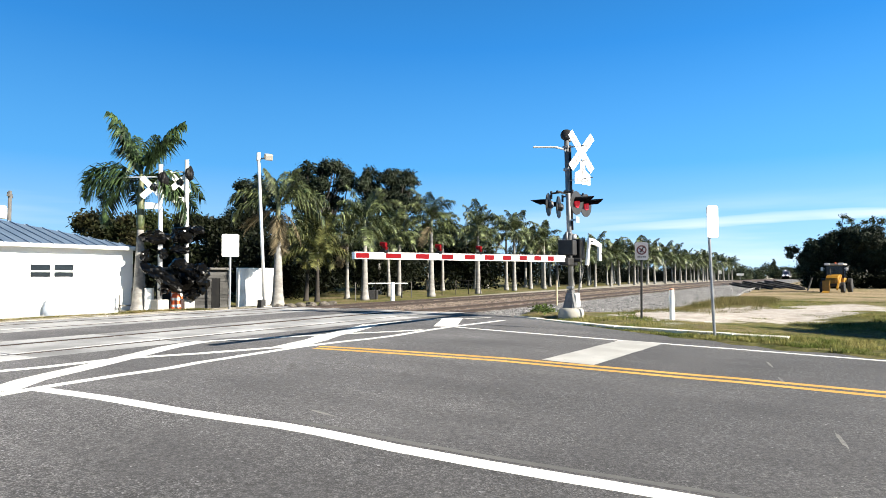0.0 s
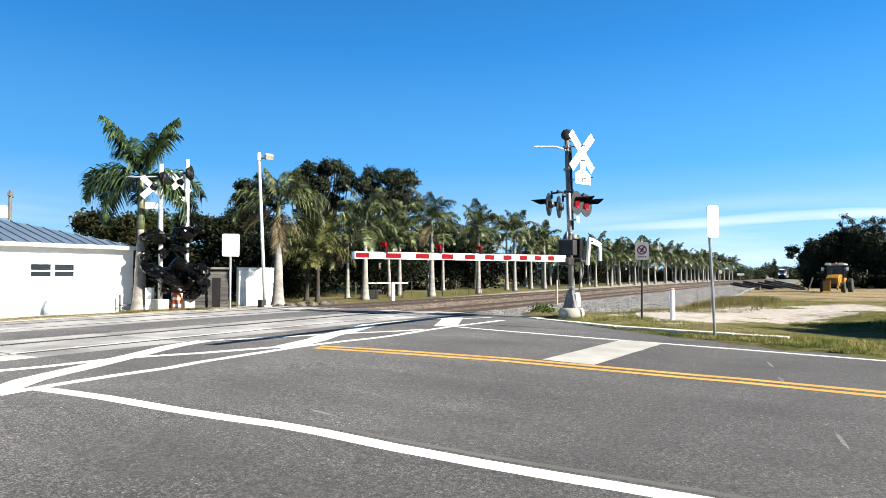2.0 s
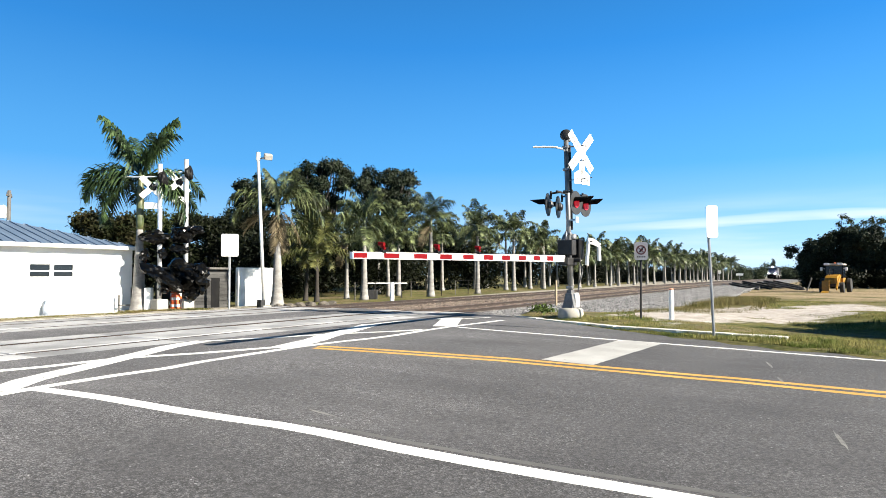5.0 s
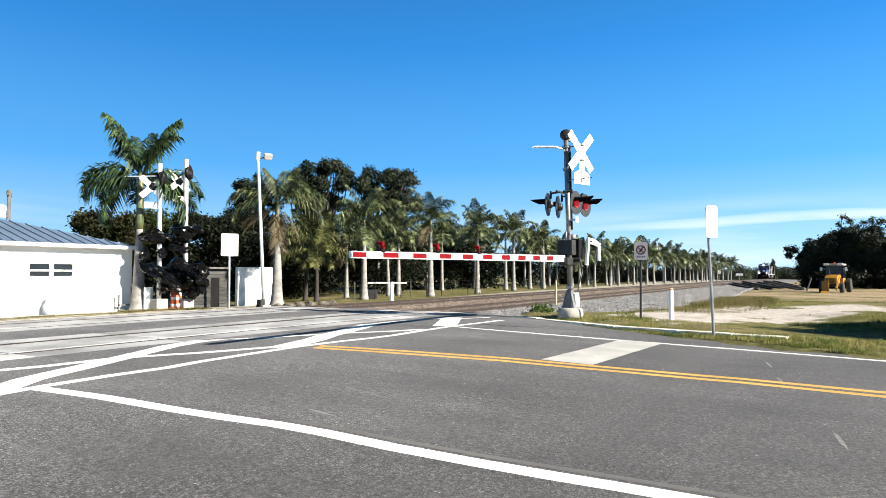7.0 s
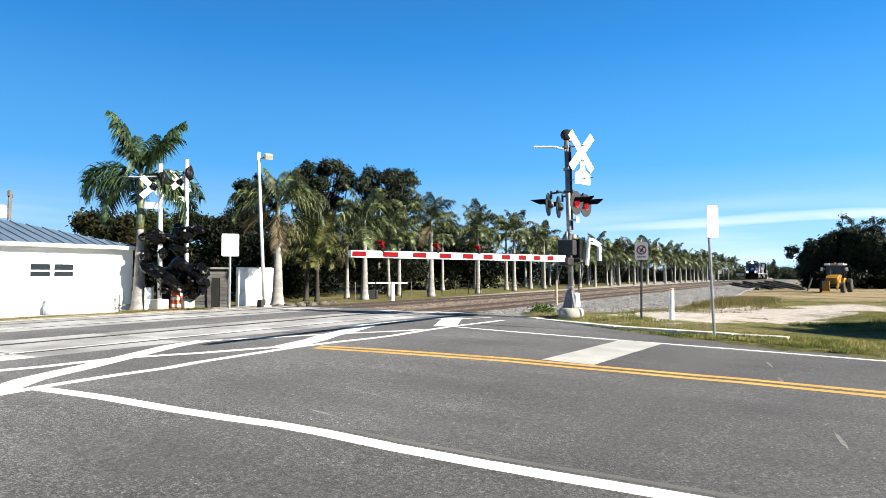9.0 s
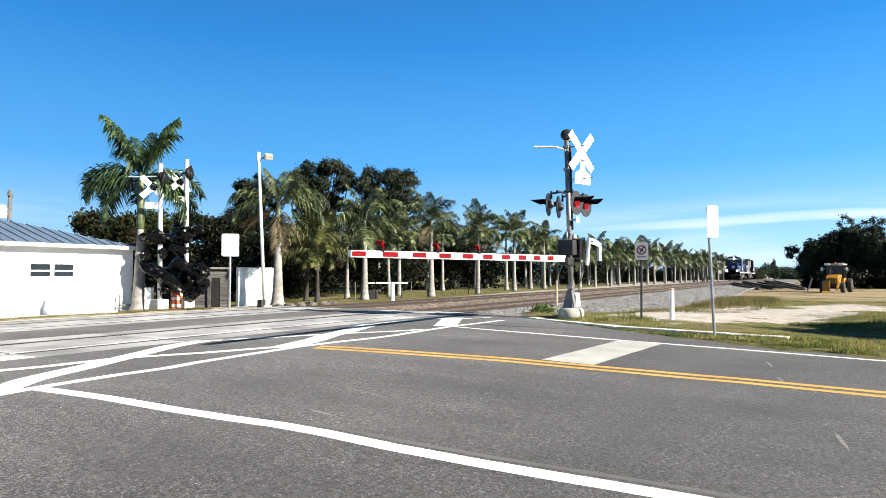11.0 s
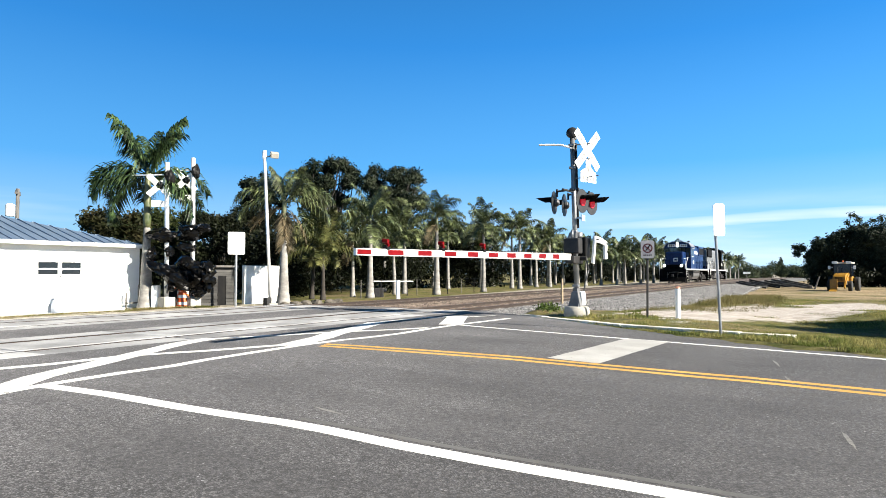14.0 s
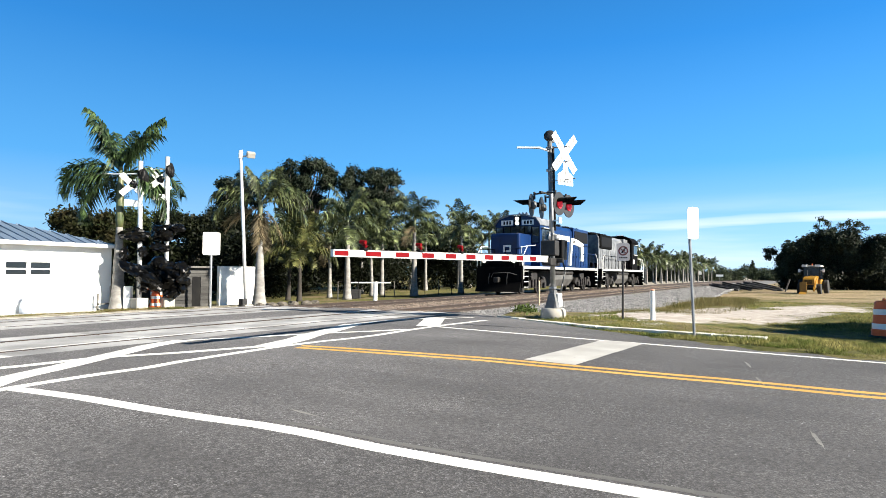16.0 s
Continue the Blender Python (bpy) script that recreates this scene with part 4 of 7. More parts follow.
def crumple(bm, sx, sy, sz, seed, m, sub=3, amp=0.5):
    """A bundle of loose film with broad folds and sharp creases."""
    c = bmesh.ops.create_icosphere(bm, subdivisions=sub, radius=1.0)
    for v in c["verts"]:
        p = v.co.copy()
        d = amp * 0.7 * noise.noise(p * 1.2 + Vector((seed, 0, 0))) - amp * 0.45 * abs(noise.noise(p * 2.3 + Vector((0, seed, 0)))) + amp * 0.12
        d += amp * 0.28 * noise.noise(p * 5 + Vector((seed, seed, 0)))
        q = p * (0.92 + d)
        v.co = Vector((q.x * sx, q.y * sy, q.z * sz))
    bmesh.ops.transform(bm, matrix=m, verts=c["verts"])


def bagged_signal(x, y, z, h, seed, turn, arm, bags):
    """A signal out of use: crossed boards on top, lamps and gate machine wrapped in black film."""
    s = thing("crossing_signal", "crossing signal with its lamps wrapped in black plastic film", "crossing signal", pose(x, y, z), "signals out of use")
    bm = B()
    box(bm, -0.26, 0.26, -0.26, 0.26, -0.1, 0.5, 0.04)
    part("foundation", bm, PALECON, s, "pale concrete foundation block")
    bm = B()
    rod(bm, (0, 0, 0.45), (-0.02, 0.06, h), 0.095, 0.09, 16)
    part("mast", bm, ALU, s, "pale aluminium mast", smooth=True)
    cross_sign(s, facing(-0.26, 0.24, h - 1.0, turn), plate=False, bars=False, size=1.16)
    bm = B()
    crumple(bm, 0.15, 0.08, 0.17, seed + 40, facing(-0.24, 0.20, h - 0.98, turn), 3)
    part("plastic_bag", bm, BAG, s, "torn black film left on the crossed boards")
    bm = B()
    box(bm, -0.30, 0.30, -0.012, 0.012, -0.13, 0.13, 0.004, facing(-0.26, 0.2, h - 1.76, turn))
    part("sign_board", bm, WHITE, s)
    bm = B()
    rod(bm, (arm * -0.53, arm * 0.85, h - 0.56), (0.02, 0.05, h - 0.52), 0.03)
    part("outreach_arm", bm, ALU, s)
    bm = B()
    crumple(bm, 0.2, 0.2, 0.36, seed, pose(0.06, 0, h - 0.62), 3)
    part("wrapped_bell", bm, BLACK, s)
    for k, (d, dz, w, t, ry) in enumerate(bags):
        bm = B()
        crumple(bm, w, 0.36, t, seed + 3 * k + 1, pose(d * 0.525, -d * 0.851 - 0.25, dz, 0, 0, -58.3) @ pose(0, 0, 0, 0, ry, 0), 3, 0.62)
        part("plastic_bag", bm, BAG, s, "crumpled black plastic film tied round lamps and gate machine")
    if h < 6.3:
        bm = B()
        box(bm, -0.60, -0.30, -0.1, 0.15, 0.0, 0.98, 0.03, pose(0, 0, 0, 0, 0, -58))
        part("base_cabinet", bm, OLDWHITE, s, "pale weathered base cabinet")
    bm = B()
    rod(bm, (0, 0, 0.5), (-0.1, -0.3, 1.2), 0.03)
    part("conduit", bm, GREYBOX, s)


bagged_signal(16.2, 23.86, -0.24, 6.15, 3, 240, 1.8, [(-0.42, 3.08, 0.62, 0.30, 2), (-0.78, 2.3, 0.16, 0.3, 10), (-0.3, 1.62, 0.62, 0.30, 24), (0.25, 1.22, 0.60, 0.30, 32), (-0.05, 2.4, 0.16, 0.24, 0), (0.1, 0.95, 0.25, 0.2, 10)])
bagged_signal(17.34, 23.70, -0.24, 6.5, 11, 240, 0.7, [(-0.35, 3.22, 0.62, 0.38, -8), (0.25, 3.42, 0.34, 0.20, 6), (-0.45, 2.62, 0.42, 0.2, 12), (-0.3, 1.75, 0.72, 0.44, 6), (-0.1, 1.15, 0.62, 0.46, 0), (0.46, 1.62, 0.34, 0.42, -20), (0.54, 1.1, 0.30, 0.40, 8), (0.1, 0.66, 0.32, 0.22, 0)])

# ---------------------------------------------------------------- posts and signs


def drum(x, y, z, s=1.0, m=None, stripes=2):
    d = thing("traffic_drum", "orange plastic traffic drum with white reflective bands", "traffic barrel", m or pose(x, y, z) @ Matrix.Scale(s, 4), "traffic drums")
    bm = B()
    lathe(bm, [(0.29, 0.03), (0.29, 0.22), (0.272, 0.23), (0.268, 0.40), (0.255, 0.41), (0.25, 0.58), (0.24, 0.59), (0.232, 0.76), (0.22, 0.77), (0.21, 0.92), (0.17, 0.95)], 24)
    b = part("body", bm, ORANGE, d, smooth=False)
    for z0, z1, r0, r1 in ((0.245, 0.385, 0.2745, 0.2715), (0.605, 0.745, 0.2435, 0.2375)):
        bm = B()
        lathe(bm, [(r0, z0), (r1, z1)], 24)
        part("band", bm, WHITE, d, "white reflective band")
    bm = B()
    lathe(bm, [(0.36, 0.0), (0.36, 0.05), (0.30, 0.08)], 24)
    part("rubber_base", bm, RUBBER, d)
    bm = B()
    box(bm, -0.09, 0.09, -0.03, 0.03, 0.94, 1.02, 0.02)
    part("handle", bm, ORANGE, d)
    return d


drum(17.0, 23.9, -0.28, 0.8)
drum(17.8, 25.0, -0.28)
drum(0, 0, 0, m=pose(86.0, -3.1, soil_z(86.0, -3.1) + 0.24, 0, 84, 70) @ Matrix.Scale(0.95, 4))
drum(16.4, -1.32, soil_z(16.4, -1.32) - 0.03, 0.84)


DULLORANGE = mat("faded_orange_plastic", (0.62, 0.30, 0.20), (0.5, 0.22, 0.14), size=8, rough=0.6)


def round_post(name, x, y, z, h, r, material, label, cap=None, lean=(0, 0)):
    p = thing(name, label, "post", pose(x, y, z, lean[0], lean[1]))
    bm = B()
    lathe(bm, [(r, -0.1), (r, h - 0.06), (r * 0.9, h - 0.01), (r * 0.5, h)], 16)
    part("shaft", bm, material, p, smooth=False)
    if cap:
        bm = B()
        lathe(bm, [(r * 1.04, h - 0.03), (r * 1.04, h), (r * 0.5, h + 0.02)], 16)
        part("cap", bm, cap, p, "orange cap")
    return p


round_post("marker_post", 16.52, 3.49, 0.10, 0.80, 0.06, WHITE, "short white plastic marker post with an orange cap", DULLORANGE)
round_post("marker_post", 24.43, 17.95, -0.14, 1.06, 0.10, WHITE, "short white concrete post beside the rails")
round_post("wooden_stake", 24.0, 9.5, -0.06, 1.1, 0.04, mat("raw_wood", (0.451, 0.344, 0.23), (0.369, 0.279, 0.18), rough=0.8), "thin pale wooden survey stake in the ballast")
round_post("wooden_stake", 67.0, 2.15, -0.15, 1.2, 0.07, WOODGREY, "leaning grey stake near the parked loader", lean=(18, 0))


def sign(name, x, y, z, h, w, tall, turn, material, post, label, lean=0, r=0.03, face=None, shift=0.0):
    s = thing(name, label, "road sign", pose(x, y, z, 0, 0, 0))
    bm = B()
    d = h * math.tan(radians(lean))
    ex, ey = -math.sin(radians(31.7)) * d, math.cos(radians(31.7)) * d
    rod(bm, (0, 0, -0.15), (ex, ey, h), r, r, 10)
    part("post", bm, post, s, smooth=False)
    m = facing(ex * 0.92, ey * 0.92, h - tall / 2 + 0.03, turn) @ pose(shift, -r - 0.012, 0)
    bm = B()
    rr, out = 0.05, []
    for cx, cz, a0 in ((w / 2 - rr, tall / 2 - rr, 0), (-w / 2 + rr, tall / 2 - rr, 90), (-w / 2 + rr, -tall / 2 + rr, 180), (w / 2 - rr, -tall / 2 + rr, 270)):
        out += [(cx + rr * math.cos(radians(a0 + 22.5 * k)), cz + rr * math.sin(radians(a0 + 22.5 * k))) for k in range(5)]
    prism(bm, out, -0.004, 0.004)
    p = part("board", bm, material, s, m=m)
    for zz in (-tall * 0.3, tall * 0.3):
        bm = B()
        rod(bm, (0, -0.010, zz), (0, 0.02, zz), 0.007, 0.007, 8)
        part("bolt", bm, GALV, p)
    if face:
        face(p)
    return s


DULLWHITE = mat("dulled_sign_face", (0.272, 0.272, 0.292), (0.218, 0.218, 0.238), size=5, rough=0.6)
DULLRED = mat("dulled_red", (0.068, 0.00816, 0.0109), (0.051, 0.0068, 0.00884), size=6, rough=0.6)


def no_symbol(p):
    """A red ring with a bar over a dark mark, and a strip of small lettering below."""
    bm = B()
    n, y = 28, -0.006
    for i in range(n):
        a, b = 2 * math.pi * i / n, 2 * math.pi * (i + 1) / n
        q = [bm.verts.new((r * math.cos(t), y, 0.03 + r * math.sin(t))) for r, t in ((0.088, a), (0.118, a), (0.118, b), (0.088, b))]
        bm.faces.new(q)
    box(bm, -0.1, 0.1, -0.0095, -0.0065, -0.012, 0.012, 0, pose(0, 0, 0.03, 0, 42, 0))
    part("red_ring", bm, DULLRED, p, "red ring with a slanting bar")
    bm = B()
    box(bm, -0.062, 0.062, -0.006, -0.0045, -0.016, 0.016, 0, pose(0, 0, 0.03, 0, -55, 0))
    box(bm, -0.04, 0.01, -0.006, -0.0045, -0.009, 0.009, 0, pose(-0.012, 0, -0.01, 0, -20, 0))
    box(bm, -0.03, 0.03, -0.006, -0.0045, -0.008, 0.008, 0, pose(0.012, 0, 0.045, 0, 15, 0))
    rod(bm, (0.05, -0.006, 0.095), (0.05, -0.0045, 0.095), 0.018, 0.018, 12)
    part("dark_mark", bm, BLACK, p)
    bm = B()
    for k in range(5):
        box(bm, -0.1 + k * 0.042, -0.072 + k * 0.042, -0.006, -0.0045, -0.155, -0.125)
    part("letter_bars", bm, DARKSTEEL, p, "small bars of faded lettering")


sign("road_sign", 13.41, 2.03, 0.05, 2.54, 0.225, 0.64, 212, WHITE, GALV, "white sign board on a thin galvanised post in the verge", lean=2.2, r=0.028, shift=0.07)
sign("road_sign", 15.92, 4.09, 0.08, 1.95, 0.32, 0.44, 197, DULLWHITE, DARKSTEEL, "small white prohibition sign with a red ring on a dark post", lean=-0.8, r=0.028, face=no_symbol)
sign("road_sign", 17.15, 20.7, -0.22, 3.1, 0.66, 0.90, 236, WHITE, GALV, "blank white sign board on a galvanised post beside the street", r=0.05)

sign("road_sign", 200, 28.6, -0.4, 3.0, 0.95, 1.0, 190, WHITE, GALV, "square white sign on a post far down the palm avenue", r=0.05)
sign("road_sign", 200, 23.2, -0.25, 1.9, 1.9, 0.6, 190, WHITE, GALV, "wide low white board on a post far down the line", r=0.05)


def lamp_pole():
    p = thing("lamp_pole", "tall slim white metal pole with a flood lamp at its top", "lamp pole", pose(19.4, 21.15, -0.22) @ Matrix.Scale(1.16, 4))
    bm = B()
    lean = Vector((-0.15, 0.24, 0))
    rod(bm, (0, 0, 0.1), lean + Vector((0, 0, 5.75)), 0.068, 0.055, 16)
    part("pole", bm, ALU, p, "pale metal pole", smooth=True)
    bm = B()
    rod(bm, lean + Vector((0, 0, 5.62)), lean + Vector((0, 0, 5.92)), 0.085, 0.075, 12)
    part("cap", bm, WHITE, p)
    bm = B()
    rod(bm, lean + Vector((0, 0, 5.68)), lean + Vector((0.16, -0.26, 5.72)), 0.03)
    part("bracket", bm, GALV, p)
    bm = B()
    box(bm, -0.15, 0.15, -0.11, 0.11, -0.12, 0.1, 0.03, Matrix.Translation(lean + Vector((0.2, -0.32, 5.76))) @ pose(0, 0, 0, 25, 0, -30))
    part("flood_lamp", bm, PALECON, p, "pale box-shaped flood lamp")
    bm = B()
    box(bm, -0.26, -0.05, -0.12, 0.12, 0.0, 0.36, 0.02)
    part("meter_box", bm, DARKSTEEL, p)
    bm = B()
    box(bm, -0.2, 0.2, -0.2, 0.2, -0.05, 0.14, 0.03)
    part("foundation", bm, PALECON, p)


lamp_pole()


KERBCON = mat("painted_kerb", (0.74, 0.71, 0.62), (0.381, 0.36, 0.306), size=2.0, rough=0.85, speck=0.1, grain=40, bump=0.2, vary=0.1)


def kerb():
    """A low pale concrete kerb in pieces along the curved edge of the road."""
    pts = [(13.48, 0.75), (13.57, 1.69), (13.85, 2.77), (14.2, 4.17), (15.02, 5.71), (16.04, 7.5)]
    holder = thing("kerb", "low pale concrete kerb along the grass verge", "kerb", pose(0, 0, 0), kind="structure")
    for (xa, ya), (xb, yb) in zip(pts[:-1], pts[1:]):
        n = max(1, round(math.hypot(xb - xa, yb - ya) / 1.1))
        for i in range(n):
            a, b = Vector((xa, ya)).lerp((xb, yb), i / n), Vector((xa, ya)).lerp((xb, yb), (i + 1) / n)
            d = b - a
            bm = B()
            box(bm, 0.002, d.length - 0.002, -0.13, 0.12, -0.2, 0.02, 0.014)
            part("kerb_stone", bm, KERBCON, holder, m=pose(a.x, a.y, soil_z(a.x, a.y) + 0.028, 0, 0, math.degrees(math.atan2(d.y, d.x))))


kerb()


def left_kerb():
    holder = thing("kerb", "low worn concrete kerb along the far street", "kerb", pose(0, 0, 0), kind="structure")
    x = 15.4
    while x > -12:
        bm = B()
        box(bm, 0.006, 1.79, -0.09, 0.09, -0.2, 0.0, 0.02)
        part("kerb_stone", bm, PALECON, holder, m=pose(x, 20.35, -0.07))
        x -= 1.8
    bm = B()
    box(bm, -12, 15.6, 23.9, 25.3, -0.5, -0.24, 0.01)
    solid("pavement", bm, CONCRETE, "pale concrete pavement in front of the house", "pavement", kind="structure")


left_kerb()
# ---------------------------------------------------------------- plants
BARK = mat("palm_trunk", (0.252, 0.243, 0.228), (0.143, 0.136, 0.127), size=2.2, rough=0.9, speck=0.15, grain=14, bump=0.3, stretch=(1, 1, 2.2))
SHAFT = mat("palm_crownshaft", (0.045, 0.065, 0.022), (0.115, 0.118, 0.055), size=3, rough=0.45, speck=0.1)
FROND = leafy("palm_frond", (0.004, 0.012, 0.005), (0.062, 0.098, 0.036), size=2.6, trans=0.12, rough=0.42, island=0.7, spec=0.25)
# paler copy of FROND with sunlit highlights put into its colour
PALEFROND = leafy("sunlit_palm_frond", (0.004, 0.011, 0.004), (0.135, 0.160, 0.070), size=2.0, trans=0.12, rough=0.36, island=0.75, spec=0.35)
YELLOWFROND = leafy("yellowing_palm_frond", (0.022, 0.032, 0.010), (0.105, 0.105, 0.036), size=1.8, trans=0.15, rough=0.45, island=0.6, spec=0.25)
DRYFROND = leafy("dry_palm_frond", (0.095, 0.076, 0.045), (0.19, 0.155, 0.095), size=0.8, island=0.4)
OAKLEAF = leafy("oak_leaf", (0.005, 0.010, 0.005), (0.032, 0.040, 0.024), size=0.45, trans=0.08, rough=0.55, island=0.6, spec=0.12)
BUSHLEAF = leafy("bush_leaf", (0.0144, 0.0224, 0.0072), (0.036, 0.0448, 0.0144), size=0.4, trans=0.18, island=0.45)
# leaf colour darkened to hold the shade under the canopy
SHADELEAF = leafy("shade_darkened_leaf", (0.0032, 0.0048, 0.0024), (0.0096, 0.012, 0.0048), size=0.4, trans=0.1, island=0.5)
RUSTLEAF = leafy("browning_leaf", (0.028, 0.024, 0.010), (0.011, 0.0195, 0.007), size=0.8, trans=0.2, island=0.5)
OAKBARK = mat("oak_bark", (0.0374, 0.0313, 0.0258), (0.0204, 0.0177, 0.015), size=3, rough=0.95, speck=0.25, grain=12, bump=0.5)


def frond_mesh(length, lift, droop, seed, material, dense=56, leaf=0.46, hang=0.42):
    """One feather leaf: an arching stem with two rows of narrow leaflets, growing along +x from the crown."""
    rnd = random.Random(seed)
    v, f = [], []
    pts = []
    k = 14
    ang = lift
    x = z = 0.0
    for i in range(k + 1):
        pts.append(Vector((x, 0, z)))
        ang -= droop / k * (0.5 + i / k)
        x += length / k * math.cos(ang)
        z += length / k * math.sin(ang)

    def at(t):
        s = min(t * k, k - 1e-4)
        i = int(s)
        return pts[i].lerp(pts[i + 1], s - i), (pts[i + 1] - pts[i]).normalized()

    for i in range(k):
        w0, w1 = 0.035 * (1 - i / k) + 0.006, 0.035 * (1 - (i + 1) / k) + 0.006
        a = len(v)
        for p, w in ((pts[i], w0), (pts[i + 1], w1)):
            v += [(p.x, -w, p.z), (p.x, w, p.z), (p.x, 0, p.z - w)]
        f += [(a, a + 1, a + 4, a + 3), (a + 1, a + 2, a + 5, a + 4), (a + 2, a, a + 3, a + 5)]
    for i in range(dense):
        t = 0.13 + 0.87 * (i + rnd.random()) / dense
        p, d = at(t)
        ln = leaf * (0.35 + 1.1 * math.sin(math.pi * min(0.95, 0.15 + t * 0.8))) * rnd.uniform(0.8, 1.15)
        for s in (-1, 1):
            out = Vector((d.x * 0.6, s * rnd.uniform(0.75, 1.0), d.z * 0.6 + rnd.choice((-0.25, 0.05, 0.35)) + rnd.uniform(-0.12, 0.12))).normalized()
            w = 0.027 * rnd.uniform(0.8, 1.5)
            mid = p + out * ln * 0.55
            tip = p + out * ln - Vector((0, 0, ln * hang * rnd.uniform(0.5, 1.3)))
            side = d * w
            a = len(v)
            v += [p - side, p + side, mid + side, mid - side, tip]
            f += [(a, a + 1, a + 2, a + 3), (a + 3, a + 2, a + 4)]
    return arrays("frond", v, f, material)


def make_fronds(leaf):
    out = []
    for i, (ln, lift, droop) in enumerate(((2.4, 1.32, 0.7), (2.6, 1.05, 1.35), (2.7, 0.75, 1.75), (2.6, 0.4, 1.75), (2.3, 0.15, 1.35))):
        out.append(frond_mesh(ln, lift, droop, i, leaf, 48, 0.5, 0.62))
    out.append(frond_mesh(2.2, -0.7, 0.7, 9, DRYFROND, 36))
    out.append(frond_mesh(2.55, 1.36, 0.62, 12, leaf, 80, 0.5, 0.9))
    return out


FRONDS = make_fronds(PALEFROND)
GREENFRONDS = make_fronds(FROND)
YELLOWFRONDS = make_fronds(YELLOWFROND)


def trunk_mesh(h, r, bulge=0.25, bark=None):
    """Royal palm trunk: swollen base, slight belly, rings."""
    bm = B()
    prof = []
    k = 22
    for i in range(k + 1):
        t = i / k
        rr = r * 0.82 * (1.08 + 0.75 * math.exp(-t * 7) + bulge * 0.5 * math.sin(math.pi * t) ** 2 - 0.48 * t)
        prof.append((rr * (1.02 if i % 2 else 0.985), h * t))
    lathe(bm, prof, 14)
    return mesh_of(bm, "trunk", bark or BARK, True)


def shaft_mesh(h, r):
    bm = B()
    lathe(bm, [(r * 0.95, 0), (r * 1.1, h * 0.12), (r * 0.95, h * 0.5), (r * 0.7, h * 0.85), (r * 0.45, h)], 12)
    return mesh_of(bm, "crownshaft", SHAFT, True)


SWAYING = []


def palm(x, y, z, trunk, shaft, r, size, seed, count=15, label="royal palm with a smooth grey trunk and feathery green fronds", lean=0.0, keep=None, group="palms beside the railway", leaves=FRONDS, bark=None):
    """A palm tree with each frond its own part. trunk, shaft: heights; size: scale of the fronds; keep: fronds as (compass angle, kind, scale, extra tilt, sway)."""
    rnd = random.Random(seed)
    tree = thing("palm_tree", label, "palm tree", pose(x, y, z, lean, 0, 0), group)
    part("trunk", trunk_mesh(trunk, r, 0.22, bark), None, tree)
    part("crownshaft", shaft_mesh(shaft, r * 0.55), None, tree, m=pose(0, 0, trunk - 0.03))
    top = trunk + shaft
    turn = rnd.uniform(0, 360)
    rows = keep or [(turn + i * 137.5 + rnd.uniform(-15, 15), min(4, int(5 * i / count + rnd.uniform(-0.4, 0.4))) if i < count - 1 or seed % 3 else 5, rnd.uniform(0.85, 1.12), rnd.uniform(-7, 7), 0) for i in range(count)]
    for a, kind, s, tilt, sway in rows:
        kind = max(0, min(kind, 6))
        m = pose(0, 0, top - (0.1 + 0.08 * kind) * min(1, shaft), 0, 0, a) @ pose(0, 0, 0, rnd.uniform(-10, 10), tilt, 0)
        ob = part("frond", leaves[kind], None, tree, m=m @ Matrix.Scale(s * size, 4))
        if sway:
            SWAYING.append((ob, m, sway))
    return tree


def crown_mesh(seed, count=14, size=1.0):
    """All fronds of a palm that stands far off, joined."""
    rnd = random.Random(seed)
    vs, fs = [], []
    for i in range(count):
        kind = min(4, int(5 * i / count))
        me = FRONDS[kind] if i < count - 1 or seed % 4 else FRONDS[5]
        m = pose(0, 0, -0.1 * kind, rnd.uniform(-12, 12), rnd.uniform(-8, 8), i * 137.5 + rnd.uniform(-20, 20)) @ Matrix.Scale(size * rnd.uniform(0.85, 1.15), 4)
        a = len(vs)
        vs += [m @ v.co for v in me.vertices]
        fs += [tuple(a + j for j in p.vertices) for p in me.polygons]
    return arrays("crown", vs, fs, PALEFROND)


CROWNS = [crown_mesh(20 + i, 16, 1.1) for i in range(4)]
TRUNKS = [trunk_mesh(h, 0.185, 0.2) for h in (3.8, 4.2, 4.6)]
SHAFTM = shaft_mesh(1.0, 0.14)


def far_palm(x, y, z, k, s=1.0, group="palm avenue along the railway"):
    rnd = random.Random(k * 7 + 3)
    h = (3.8, 4.2, 4.6)[k % 3]
    tree = thing("palm_tree", "tall royal palm in a long row beside the railway", "palm tree", pose(x, y, z, rnd.uniform(-2, 2), rnd.uniform(-2, 2), rnd.uniform(0, 360)) @ Matrix.Scale(s, 4), group)
    part("trunk", TRUNKS[k % 3], None, tree)
    part("crownshaft", SHAFTM, None, tree, m=pose(0, 0, h - 0.03))
    part("crown", CROWNS[k % 4], None, tree, m=pose(0, 0, h + 0.85))
    return tree


